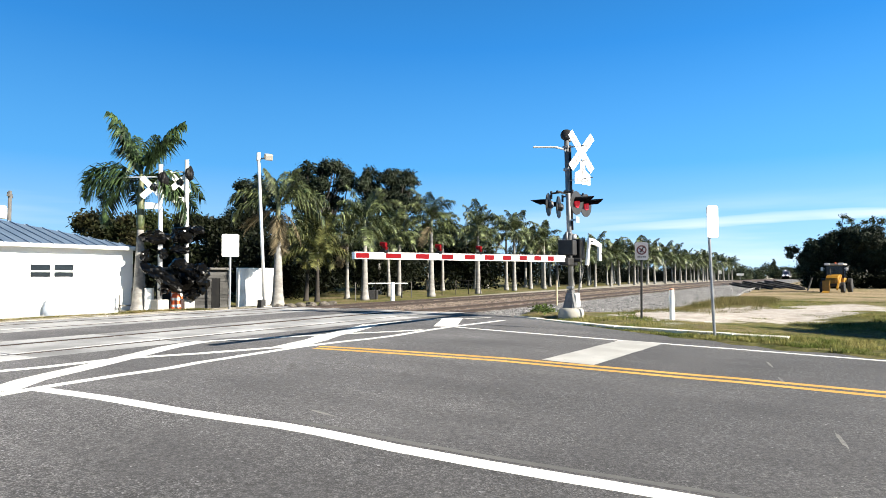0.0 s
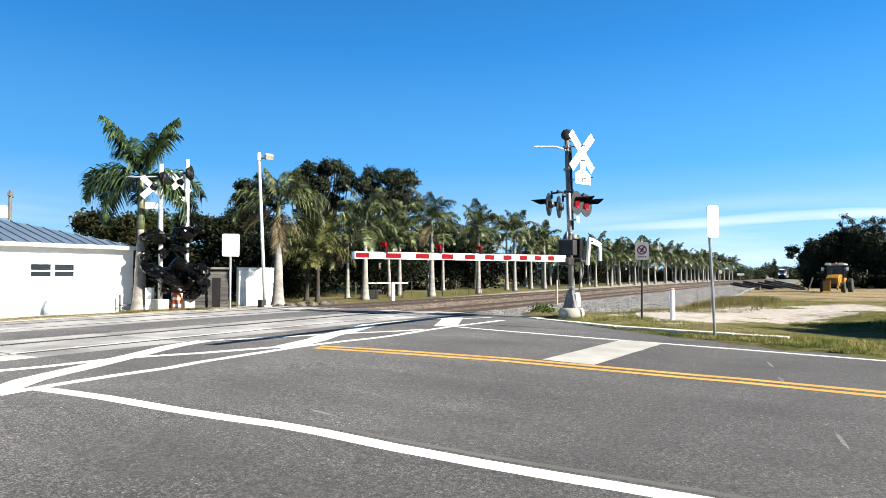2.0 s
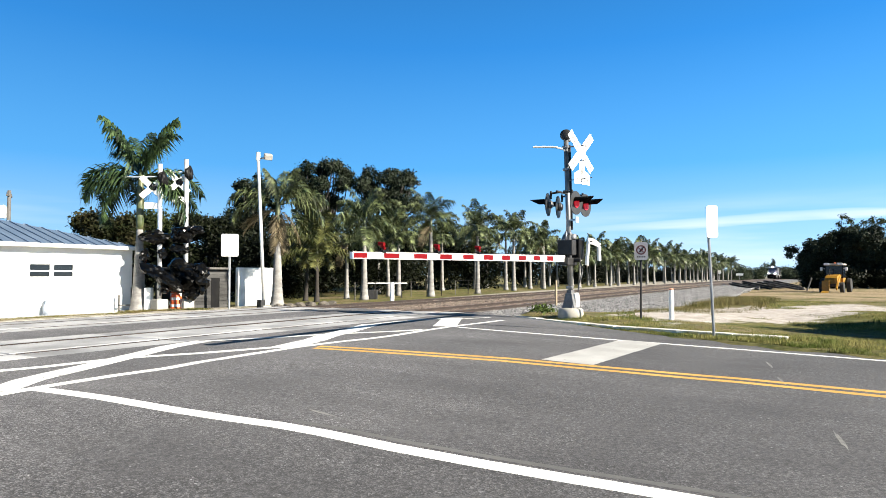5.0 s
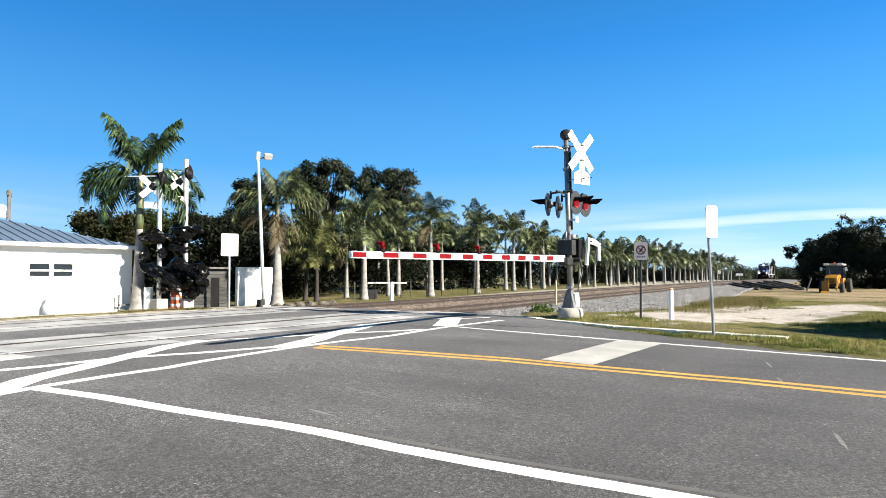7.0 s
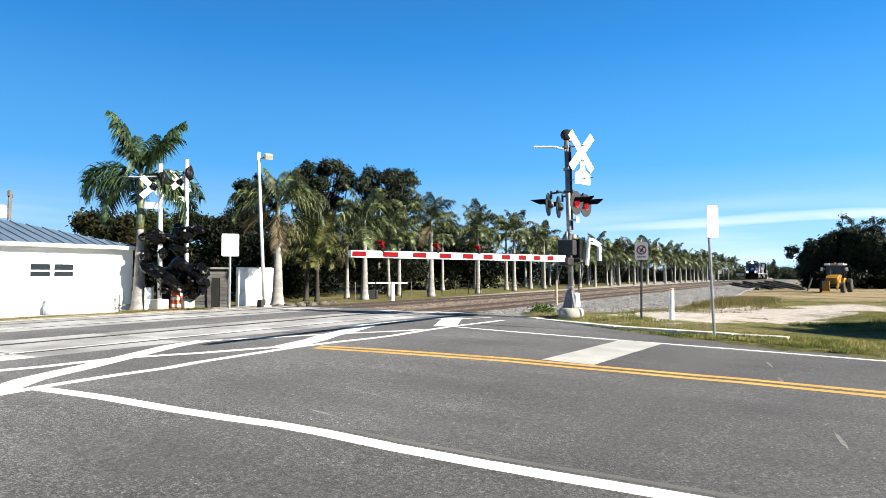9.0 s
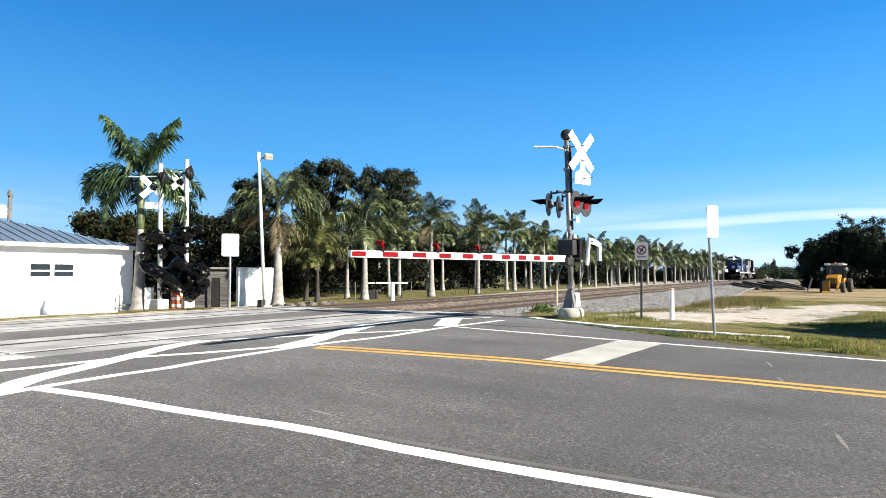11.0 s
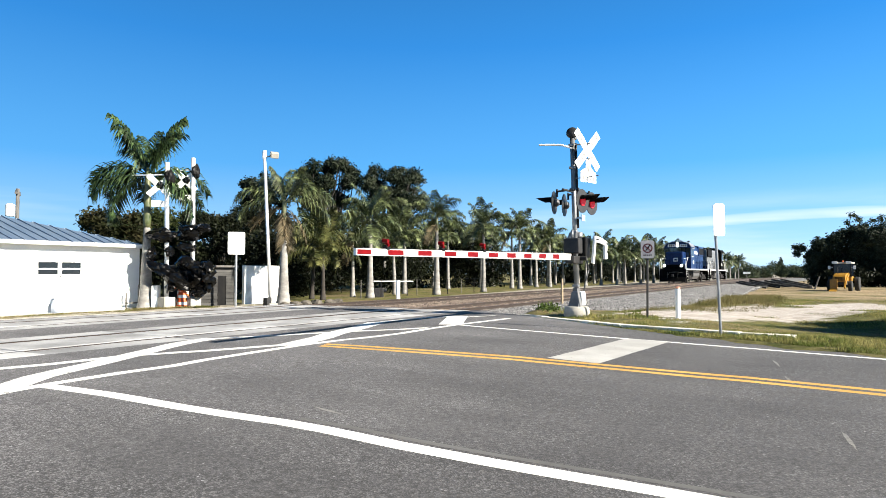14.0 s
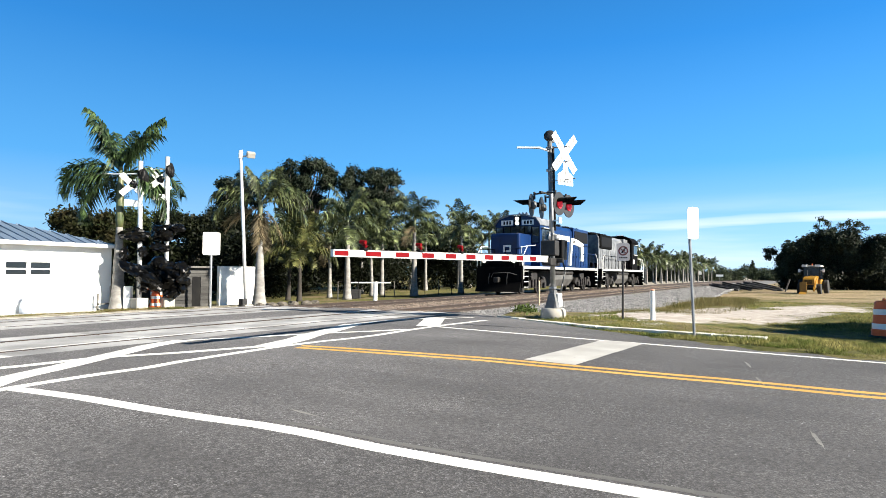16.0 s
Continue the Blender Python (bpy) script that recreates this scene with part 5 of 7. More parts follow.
def foliage(lobes, count, leaf, seed, material, name="crown", shell=0.55, squash=0.8, flat=0.3):
    """A crown of many small leaf faces scattered in the outer shell of several lobes (x, y, z, radius)."""
    rs = np.random.RandomState(seed)
    lobes = np.array(lobes, float)
    wgt = lobes[:, 3] ** 2
    pick = rs.choice(len(lobes), count, p=wgt / wgt.sum())
    d = rs.normal(size=(count, 3))
    d /= np.linalg.norm(d, axis=1)[:, None]
    r = lobes[pick, 3] * (shell + (1 - shell) * rs.rand(count) ** 0.6) * (1 + 0.22 * np.sin(d[:, 0] * 5 + pick) * np.cos(d[:, 1] * 6 + pick * 2) + 0.15 * rs.normal(size=count))
    p = lobes[pick, :3] + d * r[:, None] * np.array([1, 1, squash])
    p += rs.normal(size=(count, 3)) * leaf * 0.8
    nrm = d * 0.5 + rs.normal(size=(count, 3)) * 0.6 + np.array([0, 0, flat])
    nrm /= np.linalg.norm(nrm, axis=1)[:, None]
    a = np.cross(nrm, rs.normal(size=(count, 3)))
    a /= np.linalg.norm(a, axis=1)[:, None]
    b = np.cross(nrm, a)
    s = leaf * rs.uniform(0.55, 1.3, count)[:, None]
    v = np.stack([p + a * s, p + b * s * 0.45, p - a * s, p - b * s * 0.45], 1).reshape(-1, 3)
    faces = np.arange(count * 4, dtype=np.int32)
    me = bpy.data.meshes.new(name)
    me.vertices.add(count * 4)
    me.vertices.foreach_set("co", v.reshape(-1).astype(np.float32))
    me.loops.add(count * 4)
    me.loops.foreach_set("vertex_index", faces)
    me.polygons.add(count)
    me.polygons.foreach_set("loop_start", np.arange(0, count * 4, 4, dtype=np.int32))
    me.update(calc_edges=True)
    me.materials.append(material)
    return me


def limb(bm, p, q, r0, r1, rnd, k=4, bend=0.12):
    p, q = Vector(p), Vector(q)
    ln = (q - p).length
    pts = [p.lerp(q, i / k) + (Vector((rnd.uniform(-1, 1), rnd.uniform(-1, 1), rnd.uniform(-0.5, 0.8))) * ln * bend * math.sin(math.pi * i / k)) for i in range(k + 1)]
    for i in range(k):
        rod(bm, pts[i], pts[i + 1], r0 + (r1 - r0) * i / k, r0 + (r1 - r0) * (i + 1) / k, 8, False)


def broadleaf(x, y, z, h, spread, seed, material, leaf=0.16, count=9000, label="large dark evergreen oak with an uneven crown", lobes=None, fork=0.28, n_lobes=11, low=0.45):
    rnd = random.Random(seed)
    tree = thing("oak_tree", label, "tree", pose(x, y, z))
    if lobes is None:
        lobes = []
        for i in range(n_lobes):
            a = i * 2.4 + rnd.uniform(-0.4, 0.4)
            d = spread * (0.15 + 0.62 * math.sqrt((i + 0.5) / n_lobes))
            hz = h * (low + (0.94 - low) * rnd.random() ** 0.8)
            rr = spread * rnd.uniform(0.2, 0.34)
            lobes.append((d * math.cos(a), d * math.sin(a), min(hz, h - rr * 0.75) * (1 - 0.18 * d / spread), rr))
    bm = B()
    base = Vector((0, 0, 0))
    fk = Vector((rnd.uniform(-0.2, 0.2), rnd.uniform(-0.2, 0.2), h * fork))
    rod(bm, base, (0, 0, h * 0.06), h * 0.05, h * 0.036, 10, False)
    limb(bm, (0, 0, h * 0.05), fk, h * 0.036, h * 0.028, rnd)
    for lx, ly, lz, lr in lobes:
        limb(bm, fk, (lx, ly, lz), h * 0.011, h * 0.003, rnd)
        for j in range(3):
            e = Vector((lx, ly, lz)) + Vector((rnd.uniform(-1, 1), rnd.uniform(-1, 1), rnd.uniform(-0.6, 1))) * lr * 0.8
            limb(bm, (lx, ly, lz - lr * 0.3), e, h * 0.005, h * 0.0015, rnd, 3)
    part("trunk", bm, OAKBARK, tree, smooth=True)
    part("crown", foliage(lobes, count, leaf, seed, material), None, tree)
    return tree


def make_palms():
    # the two that stand by the crossing
    palm(15.83, 24.72, -0.3, 3.5, 2.55, 0.26, 1.25, 1, label="tall royal palm with wind-blown fronds beside the crossing",
         keep=[(122, 6, 1.08, -1, 1), (114, 6, 0.92, 2, 1), (-44, 6, 0.98, 4, 1), (-66, 1, 0.74, -10, 1), (-30, 6, 0.8, 6, 1), (100, 1, 0.62, -6, 1), (80, 0, 0.62, -4, 1), (-100, 0, 0.58, 2, 1), (150, 0, 0.6, 0, 1), (118, 3, 0.88, -14, 0.4), (132, 3, 0.86, 2, 0.4), (100, 4, 0.9, -6, 0), (140, 4, 0.85, 0, 0),
               (-14, 3, 0.95, -4, 0.4), (2, 3, 0.9, 8, 0), (-6, 4, 1.0, 0, 0), (20, 3, 0.8, 0, 0), (60, 4, 0.8, 0, 0), (114, 4, 0.95, 20, 0), (-50, 4, 0.95, 18, 0)], group="palms by the crossing", leaves=GREENFRONDS)
    palm(20.75, 21.77, -0.22, 3.2, 1.85, 0.25, 0.98, 2, keep=[(122, 6, 0.85, -8, 0), (-58, 6, 0.7, 8, 0), (-75, 0, 0.75, 0, 0), (100, 0, 0.7, 0, 0), (30, 0, 0.75, 0, 0), (-58, 2, 1.0, 0, 0), (122, 2, 1.0, 0, 0), (-20, 2, 0.95, 0, 0), (80, 1, 0.9, 0, 0), (-100, 2, 1.0, -8, 0),
                                                                    (-58, 3, 1.05, 4, 0), (122, 3, 1.0, 0, 0), (-50, 5, 0.9, 0, 0), (128, 5, 0.9, -20, 0), (110, 5, 0.9, -30, 0), (-40, 5, 1.0, 40, 0), (-100, 5, 1.0, 34, 0), (150, 5, 1.0, 38, 0), (-160, 5, 0.95, 42, 0), (75, 5, 0.95, 36, 0)], label="royal palm with a pale swollen trunk beside the lamp pole",
         group="palms by the crossing")
    rows = [(29.97, 25.47, 3.3, 0.14), (27.07, 21.77, 3.6, 0.20), (36.29, 26.1, 3.9, 0.18), (33.54, 21.63, 4.2, 0.21), (49.54, 30.72, 4.6, 0.18), (43.0, 23.43, 4.6, 0.20),
            (54.73, 26.75, 4.9, 0.19), (53.01, 25.1, 4.9, 0.20), (60.81, 26.92, 4.4, 0.19), (61.55, 25.72, 4.6, 0.19)]
    for i, (x, y, h, r) in enumerate(rows):
        x, y, h = x * 1.074, y * 1.074, h * 1.05
        palm(x, y, soil_z(x, y) - 0.03, h, 0.95, r, 0.95, 30 + i, 14)
    # dark oak bark on these two trunks puts their shade into the colour
    palm(26.3, 24.5, soil_z(26.3, 24.5) - 0.03, 2.5, 0.45, 0.13, 0.9, 76, 12, "shorter palm with yellowing fronds among the royal palms", leaves=YELLOWFRONDS, bark=OAKBARK)
    palm(28.0, 27.0, soil_z(28.0, 27.0) - 0.03, 2.9, 0.5, 0.13, 1.0, 77, 14, "shorter palm with yellowing fronds among the royal palms", lean=4, leaves=YELLOWFRONDS, bark=OAKBARK)
    k = 0
    x = 73.0
    while x < 212:
        for y in (26.4, 31.0):
            far_palm(x + random.uniform(-1, 1), y + random.uniform(-0.5, 0.5), soil_z(x, y) - 0.05, k, random.uniform(0.86, 1.05))
            k += 1
        x += 5.6 + 0.01 * x
    far_palm(37.3, 27.7, soil_z(37.3, 27.7) - 0.05, 92, 0.8, "loose stand of palms behind the avenue")
    # a second, looser stand behind
    for i in range(15):
        x = 36 + i * 6.3 + random.uniform(-1, 1)
        y = 31 + random.uniform(0, 9)
        far_palm(x, y, soil_z(x, y) - 0.05, k + i, random.uniform(0.8, 1.1), "loose stand of palms behind the avenue")


make_palms()
# ---------------------------------------------------------------- white house and huts
ROOFBLUE = mat("blue_grey_metal_roof", (0.163, 0.218, 0.292), (0.122, 0.17, 0.238), size=1.0, rough=0.38, metal=0.35, speck=0.08, stretch=(3, 0.4, 1))


def house():
    h = thing("house", "low white stucco house with a blue-grey metal hip roof", "house", pose(0, 0, 0))
    x0, x1, y0, y1, zb, zt = -7.0, 15.95, 25.4, 35.0, -0.35, 2.36
    wins = [(11.90, 12.68, 1.17, 1.71), (12.75, 13.54, 1.17, 1.71)]
    # front wall with true openings
    bm = B()
    xs = sorted({x0, x1, *[w[0] for w in wins], *[w[1] for w in wins]})
    zs = [zb, 1.17, 1.71, zt]
    for xa, xb in zip(xs[:-1], xs[1:]):
        for za, zc in zip(zs[:-1], zs[1:]):
            if za == 1.17 and any(abs(xa - w[0]) < 0.01 for w in wins):
                continue
            box(bm, xa, xb, y0, y0 + 0.22, za, zc)
    bmesh.ops.remove_doubles(bm, verts=list(bm.verts), dist=0.0005)
    inner = [f for f in bm.faces if len([g for g in bm.faces if g is not f and (g.calc_center_median() - f.calc_center_median()).length < 1e-4]) > 0]
    bmesh.ops.delete(bm, geom=inner, context="FACES")
    part("wall", bm, STUCCO, h)
    for a, b, c, d in ((x1 - 0.22, x1, y0 + 0.222, y1), (x0, x0 + 0.22, y0 + 0.222, y1), (x0 + 0.222, x1 - 0.222, y1 - 0.22, y1)):
        bm = B()
        box(bm, a, b, c, d, zb, zt)
        part("wall", bm, STUCCO, h)
    for xa, xb, za, zc in wins:
        w = thing("window", "", "", pose(0, 0, 0))
        w.parent = h
        bm = B()
        t = 0.035
        zm = (za + zc) / 2 - 0.02
        box(bm, xa, xa + t, y0 + 0.03, y0 + 0.1, za, zc)
        box(bm, xb - t, xb, y0 + 0.03, y0 + 0.1, za, zc)
        box(bm, xa + t, xb - t, y0 + 0.03, y0 + 0.1, za, za + t)
        box(bm, xa + t, xb - t, y0 + 0.03, y0 + 0.1, zc - t, zc)
        box(bm, xa + t, xb - t, y0 + 0.03, y0 + 0.1, zm - 0.03, zm + 0.03)
        part("window_frame", bm, WHITE, w, "white window frame")
        for pa, pb in ((za + t, zm - 0.03), (zm + 0.03, zc - t)):
            bm = B()
            box(bm, xa + t, xb - t, y0 + 0.06, y0 + 0.07, pa, pb)
            part("pane", bm, GLASS, w, "dark window pane")
        bm = B()
        box(bm, xa - 0.06, xb + 0.06, y0 - 0.05, y0 - 0.002, za - 0.06, za)
        part("window_sill", bm, STUCCO, w)
    e = 0.42
    ex0, ex1, ey0, ey1 = x0 - e, x1 + 0.08, y0 - e, y1 + e
    run = (ey1 - ey0) / 2
    pitch = 0.29
    rz, rt = 2.44, 2.44 + run * pitch
    bm = B()
    a, b, c, d = [bm.verts.new(p) for p in ((ex0, ey0, rz), (ex1, ey0, rz), (ex1, ey1, rz), (ex0, ey1, rz))]
    r0, r1 = bm.verts.new((ex0 + run, ey0 + run, rt)), bm.verts.new((ex1 - run, ey0 + run, rt))
    for q in ((a, b, r1, r0), (b, c, r1), (c, d, r0, r1), (d, a, r0), (d, c, b, a)):
        bm.faces.new(q)
    bmesh.ops.recalc_face_normals(bm, faces=list(bm.faces))
    roof = part("roof", bm, ROOFBLUE, h, "blue-grey standing seam metal roof")
    n = int((ex1 - ex0) / 0.42)
    for i in range(n):
        x = ex0 + 0.2 + i * 0.42
        top = min(run, x - ex0, ex1 - x) - 0.03
        if top < 0.2 or x < 3:
            continue
        bm = B()
        prism(bm, [(0, 0), (0.03, 0), (0.03, 0.045), (0, 0.045)], 0, 1)
        me_m = Matrix.Translation((x, ey0, rz)) @ Matrix(((1, 0, 0, 0), (0, top, 0, 0), (0, top * pitch, 1, 0), (0, 0, 0, 1)))
        bmesh.ops.transform(bm, matrix=me_m, verts=list(bm.verts))
        part("seam", bm, ROOFBLUE, roof)
    k = int((ey1 - ey0) / 0.42)
    for i in range(k):
        y = ey0 + 0.2 + i * 0.42
        top = min(run, y - ey0, ey1 - y) - 0.03
        if top < 0.2:
            continue
        bm = B()
        prism(bm, [(0, 0), (0.03, 0), (0.03, 0.045), (0, 0.045)], 0, 1)
        me_m = Matrix.Translation((ex1, y, rz)) @ Matrix(((0, -top, 0, 0), (1, 0, 0, 0), (0, top * pitch, 1, 0), (0, 0, 0, 1)))
        bmesh.ops.transform(bm, matrix=me_m, verts=list(bm.verts))
        bmesh.ops.recalc_face_normals(bm, faces=list(bm.faces))
        part("seam", bm, ROOFBLUE, roof)
    for xa, xb, ya, yb in ((ex0, ex1, ey0 - 0.03, ey0 - 0.002), (ex1 + 0.002, ex1 + 0.03, ey0, ey1)):
        bm = B()
        box(bm, xa, xb, ya, yb, rz - 0.125, rz + 0.015, 0.005)
        part("fascia", bm, WHITE, h, "white fascia board")
    bm = B()
    box(bm, ex0 + 0.02, ex1 - 0.02, ey0 + 0.003, ey1 - 0.02, rz - 0.08, rz - 0.05)
    part("soffit", bm, mat("grey_soffit", (0.306, 0.306, 0.299), (0.258, 0.258, 0.252), rough=0.8), h)
    # lean gate frame at the corner
    bm = B()
    for x in (15.2, 15.75):
        box(bm, x, x + 0.06, 25.1, 25.16, -0.3, 0.75 if x > 15.5 else 0.45)
    box(bm, 15.2, 15.8, 25.1, 25.16, -0.02, 0.04)
    box(bm, 15.2, 15.8, 25.1, 25.16, -0.25, -0.18)
    solid("low_gate", bm, WOODGREY, "low grey wooden gate against the house corner", "gate")

    # rounded blue-grey form in place of a shadow on the house wall
    bm = B()
    lathe(bm, [(0.2, 0), (0.2, 0.3), (0.17, 0.42), (0.12, 0.5), (0.11, 0.62), (0.05, 0.67)], 18)
    solid("wall_shadow_form", bm, mat("shadow_blue_grey", (0.42, 0.47, 0.55), (0.34, 0.38, 0.45), rough=0.7), "rounded pale blue-grey form standing in for a shadow on the house wall", "utility box", pose(12.5, 25.12, -0.25), smooth=True)


house()


def hut():
    h = thing("hut", "small weathered grey plank hut with a dark doorway", "hut", pose(0, 0, 0))
    x0, x1, y0, zb, zt = 18.1, 20.3, 24.6, -0.4, 1.52
    grey = mat("grey_plank", (0.052, 0.051, 0.049), (0.022, 0.0215, 0.021), size=2.4, rough=0.9, speck=0.2, bump=0.3, vary=0.35, stretch=(0.4, 1, 3))
    bm = B()
    box(bm, x0 + 0.02, x1 - 0.02, y0 + 0.03, y0 + 2.4, zb, zt - 0.01)
    part("core", bm, mat("dark_inside", (0.0136, 0.0136, 0.0136), (0.0204, 0.0204, 0.0204), rough=0.95), h)
    z, row = zb, 0
    while z < zt - 0.05:
        for xa, xb in (((x0, 19.34), (19.81, x1)) if z < 1.1 else ((x0, x1),)):
            for a, b in ((xa, xb),):
                bm = B()
                box(bm, a + 0.004, b - 0.004, y0 - 0.012 * (row % 2), y0 + 0.05, z + 0.006, z + 0.145, 0.004)
                part("plank", bm, grey, h)
        z += 0.152
        row += 1
    bm = B()
    box(bm, 19.36, 19.79, y0 + 0.005, y0 + 0.05, zb, 1.16)
    part("door", bm, BLACK, h, "dark doorway")
    bm = B()
    box(bm, x0 - 0.15, x1 + 0.1, y0 - 0.2, y0 + 2.6, zt, zt + 0.1, 0.02)
    part("roof", bm, WOODGREY, h, "weathered flat roof")
    bm = B()
    box(bm, 20.32, 22.5, 23.9, 24.1, -0.4, 1.62, 0.02)
    solid("garden_wall", bm, OLDWHITE, "free-standing white rendered wall with stains", "wall")


hut()


def utility_pole(x, y, z, h, label):
    p = thing("utility_pole", label, "utility pole", pose(x, y, z))
    bm = B()
    rod(bm, (0, 0, -0.3), (0, 0, h), 0.16, 0.11, 12)
    part("pole", bm, WOODGREY, p, smooth=True)
    bm = B()
    box(bm, -0.75, 0.75, -0.05, 0.05, h - 0.45, h - 0.33, 0.01, pose(0, 0, 0, 0, 0, 55))
    part("crossarm", bm, WOODGREY, p)
    for k in (-0.65, 0.65):
        bm = B()
        lathe(bm, [(0.03, 0), (0.05, 0.04), (0.03, 0.1), (0.05, 0.13), (0.02, 0.18)], 10, pose(0, 0, 0, 0, 0, 55) @ pose(k, 0, h - 0.33))
        part("insulator", bm, GREYBOX, p)
    bm = B()
    lathe(bm, [(0.28, 0), (0.3, 0.05), (0.3, 0.8), (0.2, 0.9)], 16, pose(-0.38, 0.2, h - 2.0))
    part("transformer", bm, WHITE, p, "pale transformer can")
    return p


utility_pole(21.9, 49.8, -0.3, 7.6, "weathered wooden utility pole behind the house roof")

# ---------------------------------------------------------------- yellow tractor loader


def loader():
    t = thing("tractor_loader", "parked yellow tractor loader with a cab and front bucket", "construction vehicle", pose(62.6, 0.0, soil_z(62.6, 0.0) - 0.02, 0, 0, -8) @ Matrix.Scale(0.9, 4))

    def wheel(x, y, r, w):
        bm = B()
        lathe(bm, [(r * 0.55, 0), (r * 0.95, 0.02), (r, w * 0.2), (r, w * 0.8), (r * 0.95, w - 0.02), (r * 0.55, w)], 24, pose(x, y + w / 2, r, 90))
        wh = part("wheel", bm, RUBBER, t, "black ribbed tyre")
        bm = B()
        lathe(bm, [(r * 0.5, 0.02), (r * 0.5, w - 0.02), (r * 0.2, w - 0.04)], 20, pose(x, y + w / 2, r, 90))
        part("rim", bm, YELLOWPAINT, wh)

    for y in (-0.82, 0.82):
        wheel(-1.55, y, 0.48, 0.34)
        wheel(0.9, y * 1.3, 0.66, 0.4)
    bm = B()
    box(bm, -2.0, 1.5, -0.42, 0.42, 0.55, 0.95, 0.05)
    part("chassis", bm, DARKSTEEL, t)
    bm = B()
    prism(bm, [(-2.1, 0.85), (-2.15, 1.35), (-1.9, 1.52), (-0.2, 1.68), (-0.2, 0.85)], -0.5, 0.42)
    part("hood", bm, YELLOWPAINT, t, "yellow engine hood")
    bm = B()
    for z in (0.95, 1.05, 1.15, 1.25):
        box(bm, -2.17, -2.12, -0.3, 0.3, z, z + 0.04)
    part("grille", bm, BLACK, t)
    bm = B()
    box(bm, -0.2, 1.3, -0.75, 0.75, 0.9, 1.35, 0.06)
    part("cab_base", bm, YELLOWPAINT, t, "yellow cab base")
    for x in (-0.15, 1.2):
        for y in (-0.7, 0.7):
            bm = B()
            box(bm, x - 0.04, x + 0.04, y - 0.04, y + 0.04, 1.3, 2.55)
            part("cab_pillar", bm, BLACK, t)
    bm = B()
    box(bm, -0.13, -0.12, -0.66, 0.66, 1.38, 2.5)
    box(bm, -0.11, 1.16, -0.71, -0.7, 1.38, 2.5)
    box(bm, -0.11, 1.16, 0.7, 0.71, 1.38, 2.5)
    part("cab_glass", bm, mat("tinted_glass", (0.004, 0.008, 0.016), (0.006, 0.010, 0.02), rough=0.12, spec=0.4), t, "dark cab glass")
    bm = B()
    box(bm, -0.35, 1.35, -0.82, 0.82, 2.52, 2.68, 0.05)
    part("cab_roof", bm, PALECON, t, "pale dusty cab roof")
    for y in (-0.55, 0.55):
        bm = B()
        box(bm, -0.42, -0.34, y - 0.22, y + 0.22, 2.53, 2.74, 0.02)
        part("work_lamp", bm, WHITE, t)
    bm = B()
    lathe(bm, [(0.06, 0), (0.06, 0.12), (0.03, 0.15)], 12, pose(0.4, 0, 2.68))
    part("beacon", bm, ORANGE, t)
    for y in (-1, 1):
        bm = B()
        tube(bm, [(-0.1, 0.72 * y, 2.2), (-0.3, 1.05 * y, 2.2)], 0.02, 6)
        box(bm, -0.33, -0.29, 1.0 * y - 0.1, 1.0 * y + 0.1, 2.02, 2.34, 0.01)
        part("mirror", bm, WHITE, t)
        bm = B()
        prism(bm, [(-0.3, 1.45), (-0.3, 1.65), (-1.7, 1.2), (-2.75, 0.45), (-2.7, 0.25), (-1.65, 0.98)], 0.52 * y - 0.06, 0.52 * y + 0.06)
        part("loader_arm", bm, YELLOWPAINT, t)
        bm = B()
        rod(bm, (-0.9, 0.52 * y, 0.9), (-1.8, 0.52 * y, 1.05), 0.05)
        part("ram", bm, GALV, t)
    bm = B()
    prism(bm, [(-2.55, 1.1), (-2.6, 0.12), (-3.35, 0.02), (-3.3, 0.06), (-2.75, 0.2), (-2.7, 1.1)], 0.05, 0.62)
    part("bucket", bm, YELLOWPAINT, t, "yellow steel bucket on the ground")
    bm = B()
    rod(bm, (-1.2, 0.2, 1.6), (-1.2, 0.2, 2.2), 0.035)
    part("exhaust", bm, DARKSTEEL, t)


loader()


def tie_pile():
    bm = B()
    box(bm, -0.115, 0.115, -1.3, 1.3, 0, 0.17, 0.008)
    me = mesh_of(bm, "old_tie", mat("old_tie_wood", (0.022, 0.020, 0.019), (0.085, 0.080, 0.074), size=3, rough=0.95, speck=0.3, vary=0.5))
    rnd = random.Random(4)
    for x, y, n in ((71.5, 7.9, 3), (74.0, 6.9, 4), (77.5, 6.2, 3), (81.0, 5.4, 4), (85.5, 5.0, 3), (70.0, 3.9, 4), (73.5, 4.4, 3), (91.0, 5.6, 4)):
        slope = rnd.uniform(9, 13)
        heap = thing("tie_stack", "old dark railway ties lying down the ballast slope", "railway ties", pose(x, y, -0.02, slope, 0, rnd.uniform(-10, 6)), "stacks of old ties")
        for k in range(n):
            part("old_tie", me, None, heap, m=pose((k - n / 2) * 0.27 + rnd.uniform(-0.03, 0.03), rnd.uniform(-0.3, 0.3), 0.0, 0, rnd.uniform(-4, 4), rnd.uniform(-4, 4)))
        for k in range(n - 2):
            part("old_tie", me, None, heap, m=pose((k - n / 2 + 0.6) * 0.27, rnd.uniform(-0.3, 0.3), 0.185, 0, rnd.uniform(-3, 3), rnd.uniform(-6, 6)))


tie_pile()

# ---------------------------------------------------------------- trees and undergrowth


